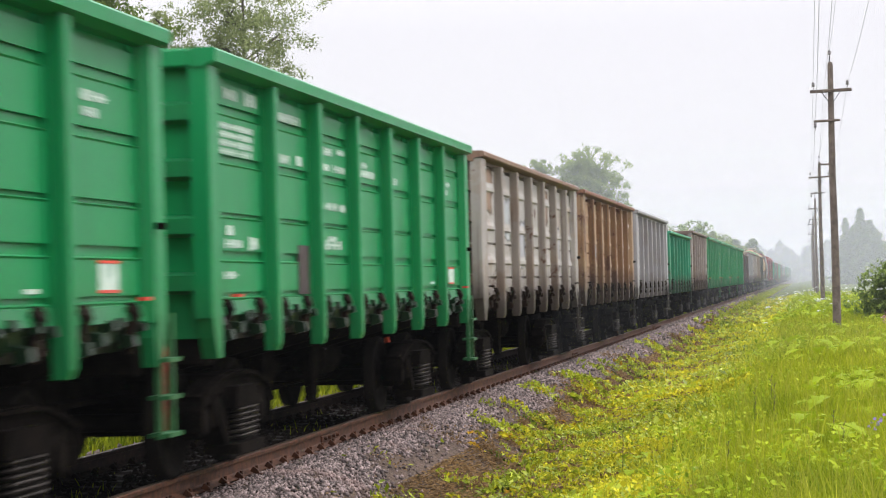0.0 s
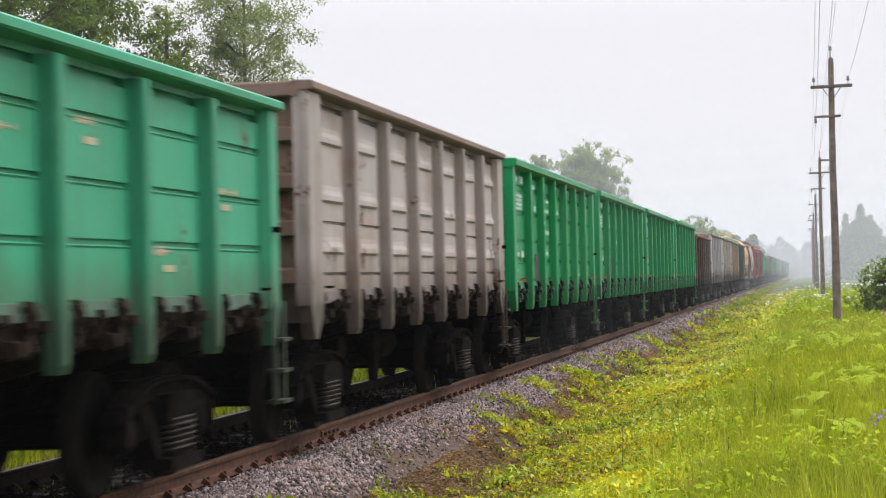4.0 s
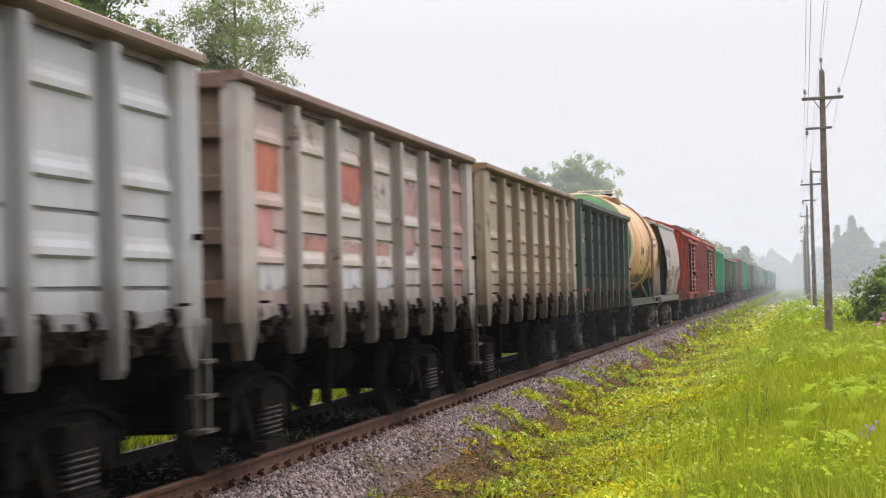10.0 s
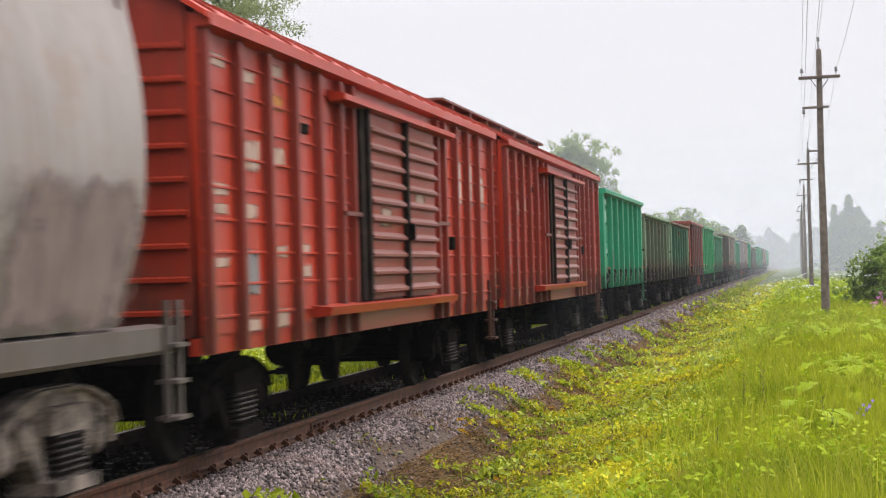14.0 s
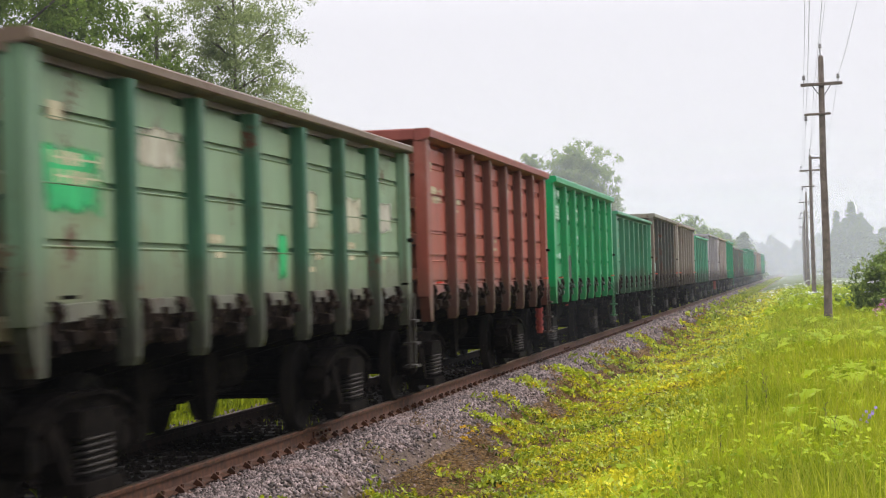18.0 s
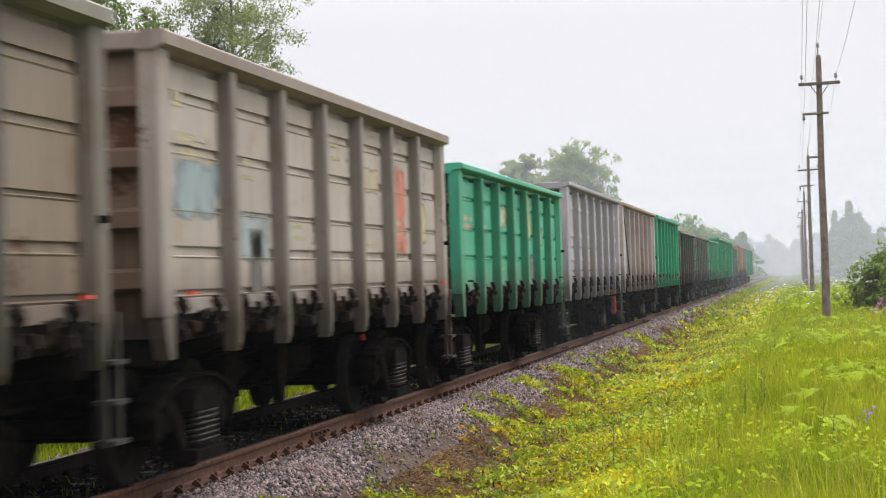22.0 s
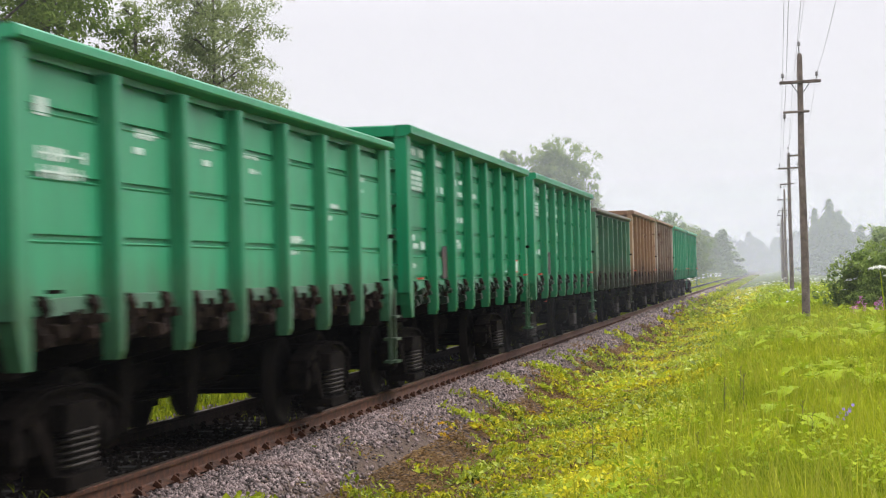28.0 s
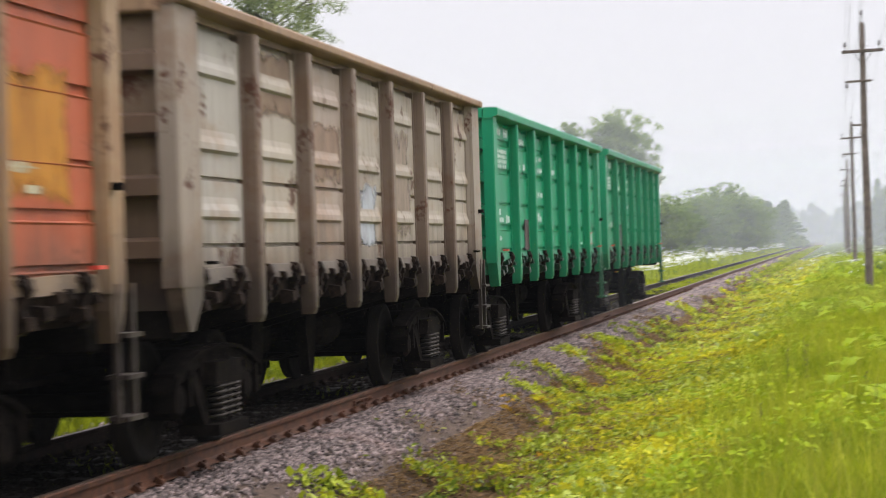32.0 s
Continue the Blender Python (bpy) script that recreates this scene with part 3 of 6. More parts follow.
def build_axle_box(bm):
    lathe(bm, [(0.88, 0.15), (1.08, 0.155), (1.1, 0.14), (1.13, 0.11), (1.14, 0.05)], 14)
    box(bm, 0.92, 1.07, -0.16, 0.16, 0.06, 0.17, 0.02)


def build_bolster(bm):
    box(bm, -1.1, 1.1, -0.22, 0.22, 0.56, 0.84, 0.04)
    box(bm, -0.45, 0.45, -0.3, 0.3, 0.78, 0.92, 0.03)
    for s in (1, -1):
        for w in (1, -1):
            box(bm, w * 0.66 - 0.05, w * 0.66 + 0.05, s * 0.36 - 0.05, s * 0.36 + 0.06, 0.28, 0.62, 0.015)
        rod(bm, (-0.75, s * 0.42, 0.36), (0.75, s * 0.42, 0.36), 0.035, 6)


SPINNING = {0.925: [], -0.925: []}


def add_bogie(wagon, y, dust=None):
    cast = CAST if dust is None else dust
    bogie = part("bogie", shape("bogie", build_bolster, GRIME_SHADE), wagon, pose(0, y, 0), label="grimy cast steel four-wheel bogie")
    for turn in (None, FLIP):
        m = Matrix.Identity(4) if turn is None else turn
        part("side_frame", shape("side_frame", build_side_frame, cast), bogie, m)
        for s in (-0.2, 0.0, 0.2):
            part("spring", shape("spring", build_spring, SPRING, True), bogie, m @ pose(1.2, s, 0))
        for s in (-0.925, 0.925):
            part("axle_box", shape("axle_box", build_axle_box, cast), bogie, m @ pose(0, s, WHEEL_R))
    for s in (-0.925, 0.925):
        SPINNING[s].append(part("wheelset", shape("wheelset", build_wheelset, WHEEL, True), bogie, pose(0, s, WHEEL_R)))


def build_coupler(bm):
    box(bm, -0.1, 0.1, -0.55, 0.0, 0.97, 1.15, 0.02)
    prism(bm, [(-0.16, -0.02), (0.16, -0.02), (0.2, 0.2), (0.06, 0.16), (-0.04, 0.2), (-0.12, 0.1), (-0.2, 0.2)], 0.9, 1.22, "z")
    box(bm, -0.45, 0.45, -0.62, -0.5, 0.88, 1.2, 0.02)


def build_hose(bm):
    pts = [Vector((0.28, 0, 0.98)), Vector((0.3, 0.12, 0.82)), Vector((0.3, 0.2, 0.6)), Vector((0.28, 0.26, 0.48))]
    for a, b in zip(pts, pts[1:]):
        rod(bm, a, b, 0.036, 8)


def build_side_cock(bm):
    """A red brake pipe that hangs by the steps, with its rubber collar rings."""
    rod(bm, (1.2, 0, 1.16), (1.24, 0.02, 0.96), 0.055, 8)
    for z in (0.98, 0.86, 0.74, 0.62):
        rod(bm, (1.24, 0.02, z), (1.24, 0.02, z - 0.07), 0.075, 8)
        rod(bm, (1.24, 0.02, z - 0.06), (1.24, 0.02, z - 0.13), 0.058, 8)


def build_cock(bm):
    box(bm, 0.22, 0.36, -0.12, 0.04, 0.93, 1.05, 0.02)
    rod(bm, (0.3, -0.02, 1.05), (0.3, -0.02, 1.14), 0.02, 8)


def add_ends(wagon, half, red=True, red_hose=False, side_hose=False):
    """Automatic couplers, brake hoses and cocks at both ends; half: half the length over the couplers."""
    for m in (pose(0, half - 0.1, 0), FLIP @ pose(0, half - 0.1, 0)):
        part("coupler", shape("coupler", build_coupler, GRIME_SHADE), wagon, m)
        part("brake_hose", shape("brake_hose", build_hose, RED if red_hose else GRIME_SHADE), wagon, m @ pose(0, -0.4, 0))
        part("brake_cock", shape("brake_cock", build_cock, RED if red else GRIME_SHADE), wagon, m @ pose(0, -0.4, 0))
    if side_hose:
        part("side_hose", shape("side_hose", build_side_cock, HOSE), wagon, pose(0, 0.22 - half, 0))


HOSE = make_mottled("red_hose", (0.1, 0.013, 0.01), (0.26, 0.036, 0.028), 9, 0.7)


def build_reservoir(bm):
    lathe(bm, [(-0.5, 0.06), (-0.47, 0.16), (-0.38, 0.21), (0.38, 0.21), (0.47, 0.16), (0.5, 0.06)], 14, "y")


def build_cylinder(bm):
    lathe(bm, [(-0.3, 0.05), (-0.3, 0.18), (0.2, 0.18), (0.28, 0.12), (0.3, 0.05)], 14, "y")
    rod(bm, (0, 0.28, 0), (0, 1.0, 0), 0.03, 6)


def build_lever(bm):
    prism(bm, [(-0.09, 0.35), (0.05, 0.33), (0.22, 0.82), (0.2, 1.0), (-0.16, 1.0), (-0.2, 0.82)], -0.05, 0.05, "x")


def add_brakes(wagon, z=0.78):
    part("air_reservoir", shape("air_reservoir", build_reservoir, GRIME_SHADE), wagon, pose(0.55, 1.2, z))
    part("brake_cylinder", shape("brake_cylinder", build_cylinder, GRIME_SHADE), wagon, pose(0.35, -0.6, z - 0.04))
    for x, y in ((0.75, -1.9), (0.75, 0.1), (-0.7, 1.0)):
        part("brake_lever", shape("brake_lever", build_lever, GRIME_SHADE), wagon, pose(x, y, 0))
    rods = shape("brake_rod", lambda bm: rod(bm, (0, -3.4, 0), (0, 3.4, 0), 0.022, 6), GRIME_SHADE)
    part("brake_rod", rods, wagon, pose(0.2, 0, z - 0.3))


def build_step(bm):
    """A hanging ladder of two flat bars with three treads."""
    for y in (-0.15, 0.15):
        box(bm, 1.5, 1.54, y - 0.03, y + 0.03, 0.52, 1.42)
    for z in (0.53, 0.8, 1.07):
        box(bm, 1.44, 1.6, -0.15, 0.15, z, z + 0.03)


def plate(w, h, thick=0.004):
    return lambda bm: box(bm, 0, thick, -w / 2, w / 2, -h / 2, h / 2)


def stencil(w, h):
    """A worn stencilled line: short strokes of uneven width with gaps."""
    def build(bm):
        r = random.Random(int(w * 977 + h * 7919))
        y, top, low = -w / 2, [], []
        while y < w / 2 - 0.02:
            s = min(h * r.uniform(0.35, 0.7), w / 2 - y)
            hi = h / 2 * (r.uniform(0.75, 1.0) if r.random() < 0.86 else 0.15)
            top += [(y, hi), (y + s, hi)]
            low += [(y, -hi), (y + s, -hi)]
            gap = h * r.uniform(0.18, 0.4)
            if y + s + gap < w / 2 - 0.02:
                top += [(y + s + 0.002, 0.06 * h), (y + s + gap - 0.002, 0.06 * h)]
                low += [(y + s + 0.002, -0.06 * h), (y + s + gap - 0.002, -0.06 * h)]
            y += s + gap
        prism(bm, top + low[::-1], 0, 0.004, "x")
    return build


def add_marks(wagon, marks, x, material=None):
    """Stencilled markings, each a thin bar of paint: y, z, width, height."""
    for y, z, w, h in marks:
        part("marking", shape(("marking", w, h, material is None), stencil(w, h) if w > 0.25 else plate(w, h), material or WHITE), wagon, pose(x, y, z))


LID_DIRT_SHADE = make_mottled("caked_shaded_dirt", (0.004, 0.003, 0.0025), (0.028, 0.0185, 0.0135), 3.5, 0.95, 0.0, 0.6, 0.01, 6, 0.05)
RUST_SHADE = make_mottled("rust_shaded_steel", (0.005, 0.0035, 0.003), (0.026, 0.0155, 0.0105), 6, 0.9, 0.0, 0.5, 0.006, 5, 0.1)


# ---- open-top gondola wagons ----
POSTS = (-4.325, -2.595, -0.865, 0.865, 2.595, 4.325)
BAYS = [(-5.24, 1.66)] + [(y, 1.5) for y in (-3.46, -1.73, 0, 1.73, 3.46)] + [(5.24, 1.66)]


def panel_builder(style, w, high):
    top = high - 0.13

    def pressed(bm):
        """Flat sheets with sunken bands: a sharp lip above, a narrow ledge below; the sheet stands back under the rim."""
        bands = {"new": ((3.1, 3.02), (2.69, 2.615), (2.215, 2.175), (1.9, 1.815), (1.56, 1.51)),
                 "low": ((high - 0.44, high - 0.49), (high - 0.88, high - 0.92), (high - 1.28, high - 1.33)), "plain": ((2.3, 2.275), (1.95, 1.925), (1.62, 1.595))}[style]
        front = [(1.37, top), (1.37, top - 0.085), (1.44, top - 0.085)]
        for a, b in bands:
            front += [(1.44, a), (1.412, a + 0.002), (1.416, b + 0.012), (1.449, b), (1.44, b - 0.014)]
        front += [(1.44, 1.46), (1.36, 1.46)]
        prism(bm, front, -w / 2, w / 2)

    def bulged(bm):
        """A sheet with three pressed bulges and two seams, as one skin with a flat back."""
        half = w * 0.37
        cols = (-w / 2, -half, -half + 0.06, half - 0.06, half, w / 2)
        rows = [(top, 1.37, 0), (top - 0.08, 1.37, 0), (top - 0.082, 1.44, 0)]
        for z in (high - 0.48, high - 1.05, high - 1.56):
            rows += [(z + 0.1, 1.44, 0), (z + 0.05, 1.44, 0.008), (z, 1.44, 0.026), (z - 0.05, 1.44, 0.03), (z - 0.075, 1.44, 0)]
        for z in (high - 1.32, high - 1.83):
            rows += [(z + 0.018, 1.44, 0), (z + 0.012, 1.405, 0), (z - 0.012, 1.405, 0), (z - 0.018, 1.44, 0)]
        rows = sorted(rows + [(1.46, 1.44, 0)], reverse=True)
        grid = [[bm.verts.new((x + (out_ if 2 <= i <= 3 else 0), y, z)) for i, y in enumerate(cols)] for z, x, out_ in rows]
        for p, q in zip(grid, grid[1:]):
            for i in range(len(cols) - 1):
                bm.faces.new((p[i], p[i + 1], q[i + 1], q[i]))
        back = [bm.verts.new((1.36, y, z)) for z, y in ((top, -w / 2), (top, w / 2), (1.46, w / 2), (1.46, -w / 2))]
        bm.faces.new(back)
        bm.faces.new(grid[0] + [back[1], back[0]])
        bm.faces.new(grid[-1][::-1] + [back[3], back[2]])
        bm.faces.new([r[0] for r in grid] + [back[3], back[0]])
        bm.faces.new([r[-1] for r in grid[::-1]] + [back[1], back[2]])

    return bulged if style == "old" else pressed


def post_builder(high):
    """A deep hat-shaped post: narrow face, square flanks, thin flanges on the sheet, a tapered foot."""
    def build(bm):
        out = [(1.43, -0.085), (1.545, -0.075), (1.562, -0.058), (1.562, 0.058), (1.545, 0.075), (1.43, 0.085)]
        prism(bm, out, 1.24, high - 0.14, "z")
        box(bm, 1.365, 1.45, -0.13, 0.13, 1.46, high - 0.138)
        rings = [[bm.verts.new((1.43 + (x - 1.43) * f, y * g, z)) for x, y in out] for z, f, g in ((1.24, 1.0, 1.0), (1.1, 0.97, 0.9), (1.04, 0.8, 0.8))]
        for p, q in zip(rings, rings[1:]):
            for i in range(6):
                bm.faces.new((p[i], q[i], q[(i + 1) % 6], p[(i + 1) % 6]))
        bm.faces.new(rings[-1])
    return build


def corner_builder(high, wide):
    """The corner column; wide on the older wagons, its foot drawn in to a blunt point."""
    def build(bm):
        prism(bm, [(1.38, -0.17), (1.52, -0.17), (1.535, -0.15), (1.535, wide - 0.05), (1.45, wide), (1.38, wide)], 1.36, high - 0.1, "z")
        prism(bm, [(-0.15, 1.362), (-0.1, 1.2), (-0.02, 1.04), (0.1, 1.04), (wide * 0.75, 1.25), (wide - 0.06, 1.362)], 1.4, 1.53, "x")
    return build


def rim_builder(high, length, thin=False):
    """The top rim: deep on the pressed wagons, on the older ones thin with a groove below."""
    def build(bm):
        if thin:
            prism(bm, [(1.38, high - 0.15), (1.43, high - 0.15), (1.43, high - 0.1), (1.575, high - 0.085), (1.59, high - 0.07), (1.59, high - 0.015), (1.575, high), (1.38, high)], -length, length)
            return
        prism(bm, [(1.4, high - 0.15), (1.5, high - 0.15), (1.6, high - 0.11), (1.605, high - 0.02), (1.585, high), (1.4, high)], -length, length)
    return build


def end_builder(high):
    def build(bm):
        box(bm, -1.4, 1.4, 6.2, 6.26, 1.2, high - 0.1)
    return build


def end_rib(bm):
    prism(bm, [(6.255, 0.09), (6.36, 0.06), (6.36, -0.06), (6.255, -0.09)], -1.38, 1.38, "x")


def build_lid(w):
    def build(bm):
        prism(bm, [(1.44, 1.47), (1.46, 1.45), (1.4, 1.24), (1.3, 1.16), (1.26, 1.18), (1.36, 1.27), (1.41, 1.45)], -w / 2, w / 2)
        for y in (-w * 0.32, 0.0, w * 0.32):
            prism(bm, [(1.4, 1.42), (1.47, 1.4), (1.42, 1.22), (1.34, 1.18)], y - 0.02, y + 0.02)
        # hinge eyes and hooks hang unevenly from the edge
        r = random.Random(int(w * 100))
        for k in range(7):
            y, z, s = w * (-0.44 + 0.145 * k) + r.uniform(-0.03, 0.03), r.uniform(1.22, 1.42), r.uniform(0.025, 0.055)
            prism(bm, [(1.4, z + s), (1.47 + s, z + s * 0.6), (1.48 + s, z - s), (1.42, z - 1.6 * s)], y - s, y + s)
    return build


def build_lip(w):
    """The folded bottom edge of a panel, bent and knocked."""
    def build(bm):
        r = random.Random(int(w * 1000))
        n = 7
        rows = []
        for k in range(n):
            y = w * (k / (n - 1) - 0.5)
            d = r.uniform(-0.014, 0.014)
            rows.append([bm.verts.new((x, y, z + d)) for x, z in ((1.43, 1.5), (1.455, 1.49), (1.475, 1.38), (1.43, 1.37))])
        for p, q in zip(rows, rows[1:]):
            for i in range(4):
                bm.faces.new((p[i], q[i], q[(i + 1) % 4], p[(i + 1) % 4]))
        bm.faces.new(rows[0])
        bm.faces.new(rows[-1])
    return build


def build_latch(bm):
    prism(bm, [(1.44, 1.51), (1.5, 1.5), (1.53, 1.42), (1.48, 1.3), (1.5, 1.2), (1.45, 1.15), (1.41, 1.24), (1.44, 1.38)], -0.04, 0.04)
    rod(bm, (1.48, -0.09, 1.46), (1.48, 0.09, 1.46), 0.025, 6)


def build_sill(bm):
    prism(bm, [(-0.3, 1.2), (0.3, 1.2), (0.3, 1.16), (0.2, 1.15), (0.2, 0.72), (0.28, 0.7), (0.28, 0.66), (-0.28, 0.66), (-0.28, 0.7), (-0.2, 0.72), (-0.2, 1.15), (-0.3, 1.16)], -6.4, 6.4)


def build_crossbeam(bm):
    prism(bm, [(-1.42, 1.22), (1.42, 1.22), (1.42, 1.08), (0.3, 0.8), (-0.3, 0.8), (-1.42, 1.08)], -0.09, 0.09)


def build_headstock(bm):
    box(bm, -1.42, 1.42, -0.13, 0.13, 0.98, 1.22, 0.02)


NEW_MARKS = [(-5.4, 3.2, 0.42, 0.1), (-4.75, 3.2, 0.4, 0.13), (-5.25, 2.93, 1.1, 0.06), (-5.25, 2.86, 1.05, 0.06), (-5.25, 2.79, 1.1, 0.06), (-5.25, 2.72, 1.0, 0.06), (-5.4, 1.96, 0.5, 0.08),
             (-4.75, 1.97, 0.3, 0.12), (-5.5, 2.07, 0.2, 0.08), (-5.5, 1.7, 0.4, 0.07), (-3.4, 3.14, 0.85, 0.09), (-3.6, 2.76, 0.36, 0.09), (-3.05, 2.77, 0.22, 0.09), (-1.95, 2.93, 0.66, 0.085), (-1.25, 2.95, 0.32, 0.07),
             (-2.05, 2.77, 0.5, 0.08), (-1.35, 2.77, 0.5, 0.08), (-1.85, 2.385, 0.8, 0.085), (-1.2, 2.38, 0.32, 0.085), (-1.75, 2.0, 0.95, 0.1), (-1.7, 2.06, 0.36, 0.06), (-2.2, 1.7, 0.28, 0.02), (-2.2, 1.65, 0.28, 0.02),
             (-2.2, 1.6, 0.28, 0.02), (-0.2, 2.88, 0.56, 0.08), (0.0, 2.79, 0.9, 0.085), (1.5, 2.78, 0.48, 0.085), (5.15, 2.9, 0.56, 0.08), (5.05, 2.79, 0.34, 0.07), (3.9, 1.6, 0.24, 0.03)]


def gondola(label, style, side, post=None, rim=None, wear=0.3, marks="", odd=None, badge=None, streak=False, patches=(), group="gondola wagons of the train"):
    """An open-top wagon: 'new' pressed sides, 'old' bulged sides, 'low' a lower body."""
    high = 3.19 if style == "low" else 3.49
    post, rim = post or (tuple(0.8 * v for v in side) if style == "low" else side), rim or side
    wagon = tagged(new("gondola_wagon"), label, "freight wagon", group)
    c, cp, cr = (*side, wear), (*post, wear), (*rim, wear)
    for m in (Matrix.Identity(4), FLIP):
        for i, (y, w) in enumerate(BAYS):
            part("panel", shape(("panel", style, w), panel_builder(style, w + 0.14, high), PAINT), wagon, m @ pose(0, y, 0), (*odd[i], wear) if odd and i in odd else c)
            part("hatch_lid", shape(("hatch_lid", w, style == "new" and wear < 0.2), build_lid(w), PAINT if style == "new" and wear < 0.2 else LID_DIRT_SHADE), wagon, m @ pose(0, y, 0), (*[0.1 * v for v in side], 0.5 * wear))
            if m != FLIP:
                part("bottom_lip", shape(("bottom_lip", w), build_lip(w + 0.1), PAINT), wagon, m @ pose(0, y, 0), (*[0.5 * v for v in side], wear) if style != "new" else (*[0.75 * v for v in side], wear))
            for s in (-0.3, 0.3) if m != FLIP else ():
                part("latch", shape("latch", build_latch, RUST_SHADE), wagon, m @ pose(0, y + s * w, 0), (*[0.3 * v for v in side], wear))
        for y in POSTS:
            part("post", shape(("post", high), post_builder(high), PAINT), wagon, m @ pose(0, y, 0), cp)
        for y, t in ((-6.2, 0), (6.2, 180)):
            k = pose(0, y, 0) if t == 0 else pose(0, y, 0) @ Matrix.Diagonal((1, -1, 1, 1))
            part("corner_post", shape(("corner_post", high, style), corner_builder(high, {"old": 0.4, "plain": 0.26}.get(style, 0.17)), PAINT), wagon, m @ k, (*([0.5 * (a + b) for a, b in zip(side, post)] if wear < 0.7 else [0.15 * a + 0.85 * b for a, b in zip(side, post)]), wear))
        part("top_rim", shape(("top_rim", high, style == "new"), rim_builder(high, 6.39, style != "new"), PAINT), wagon, m, cr)
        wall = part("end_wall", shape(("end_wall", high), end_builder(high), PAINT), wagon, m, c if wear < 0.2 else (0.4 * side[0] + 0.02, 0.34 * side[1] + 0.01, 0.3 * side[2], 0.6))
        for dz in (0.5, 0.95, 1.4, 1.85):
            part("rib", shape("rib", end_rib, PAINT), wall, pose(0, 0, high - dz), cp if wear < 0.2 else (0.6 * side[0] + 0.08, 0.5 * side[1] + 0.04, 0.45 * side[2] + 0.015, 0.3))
        part("end_rim", shape(("end_rim", high), lambda bm: box(bm, -1.4, 1.4, 6.2, 6.38, high - 0.15, high - 0.002, 0.015), PAINT), wagon, m, cr)
        part("step", shape("step", build_step, PAINT), wagon, m @ pose(0, 6.32, 0), (*post, min(1, wear + 0.2)))
        part("hand_bracket", shape("hand_bracket", lambda bm: box(bm, 1.53, 1.6, -0.06, 0.06, 0, 0.025), RED if style == "new" else GRIME_SHADE), wagon, m @ pose(0, -5.75, 1.52))
        part("hand_bracket", shape("hand_bracket", lambda bm: box(bm, 1.53, 1.6, -0.06, 0.06, 0, 0.025), RED if style == "new" else GRIME_SHADE), wagon, m @ pose(0, 5.75, 1.52))
        part("tow_hook", shape("tow_hook", lambda bm: box(bm, 1.53, 1.6, -0.04, 0.04, -0.025, 0.025, 0.008), GRIME_SHADE), wagon, m @ pose(0, 6.15, 2.05))
    part("floor", shape("floor", lambda bm: box(bm, -1.4, 1.4, -6.2, 6.2, 1.24, 1.3), GRIME_SHADE), wagon)
    part("centre_sill", shape("centre_sill", build_sill, GRIME_SHADE), wagon)
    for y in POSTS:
        part("crossbeam", shape("crossbeam", build_crossbeam, GRIME_SHADE), wagon, pose(0, y, 0))
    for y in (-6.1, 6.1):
        part("headstock", shape("headstock", build_headstock, GRIME_SHADE), wagon, pose(0, y, 0))
    add_brakes(wagon)
    add_ends(wagon, 6.96, red_hose=style in ("new", "plain"), side_hose=style == "plain" or wear == 0.05)
    for y in (-4.325, 4.325):
        add_bogie(wagon, y)
    if badge:
        y, z, w, h = badge
        part("red_panel", shape(("badge", w, h), plate(w, h), RED), wagon, pose(1.442, y, z), label="red painted square with a pale mark")
        part("marking", shape(("badge_mark", w, h), plate(w * 0.5, h * 0.35, 0.008), WHITE), wagon, pose(1.442, y, z + 0.05))
    for y, z, w, h, tone in patches:
        part("paint_patch", shape(("paint_patch", w, h), plate(min(w * 1.35, 1.38), h * 1.5, 0.003), PATCH), wagon, pose(1.441, y, z), (*tone, 0.3))
    if streak:
        part("diagonal_bar", shape("diagonal_bar", lambda bm: prism(bm, [(-6.12, 3.35), (-6.04, 3.35), (-4.48, 1.48), (-4.57, 1.48)], 1.518, 1.54, "x"), GRIME_SHADE), wagon, label="dark diagonal bar")
    if style == "new" and marks == "white":
        add_marks(wagon, NEW_MARKS, 1.442)
        part("hazard_plate", shape("hazard_plate", plate(0.4, 0.2), WHITE), wagon, pose(1.442, 5.35, 1.69))
        for dz in (-0.1, 0.1):
            part("hazard_stripe", shape("hazard_stripe", plate(0.42, 0.02, 0.008), RED), wagon, pose(1.442, 5.35, 1.69 + dz))
        part("dull_plate", shape("dull_plate", plate(0.42, 0.46), BROWN), wagon, pose(1.446, -2.96, 1.75))
    elif marks:
        r = random.Random(len(label) * 7 + int(side[1] * 1000))
        tone = WHITE if marks == "white" else CREAM
        top = high - 0.25
        rows = [(-5.2, top - 0.5, 1.0, 0.1), (-5.2, top - 0.62, 0.9, 0.1), (-5.6, top - 0.2, 0.25, 0.12)]
        for y in (-3.4, -1.7, 0.05, 1.7, 3.35, 5.0):
            if r.random() < 0.75:
                z = r.choice((top - 0.25, top - 0.6, top - 0.98, top - 1.1))
                rows.append((y + r.uniform(-0.2, 0.2), z, r.choice((0.3, 0.42, 0.6)), r.choice((0.055, 0.08))))
                rows.append((y + r.uniform(-0.2, 0.2), z - 0.13, r.choice((0.25, 0.4)), 0.05))
        add_marks(wagon, rows, 1.442, tone)
    return wagon


# ---- tank wagon ----
DARK_GREEN = make_mottled("grimy_green", (0.004, 0.012, 0.006), (0.012, 0.03, 0.014), 4, 0.9, 0.0, 0.4, 0.006, 5, 0.05)
BAND = make_mottled("dark_band", (0.05, 0.05, 0.055), (0.085, 0.08, 0.085), 6, 0.6)
PALE = make_mottled("pale_lettering", (0.4, 0.4, 0.4), (0.62, 0.62, 0.6), 9, 0.6)


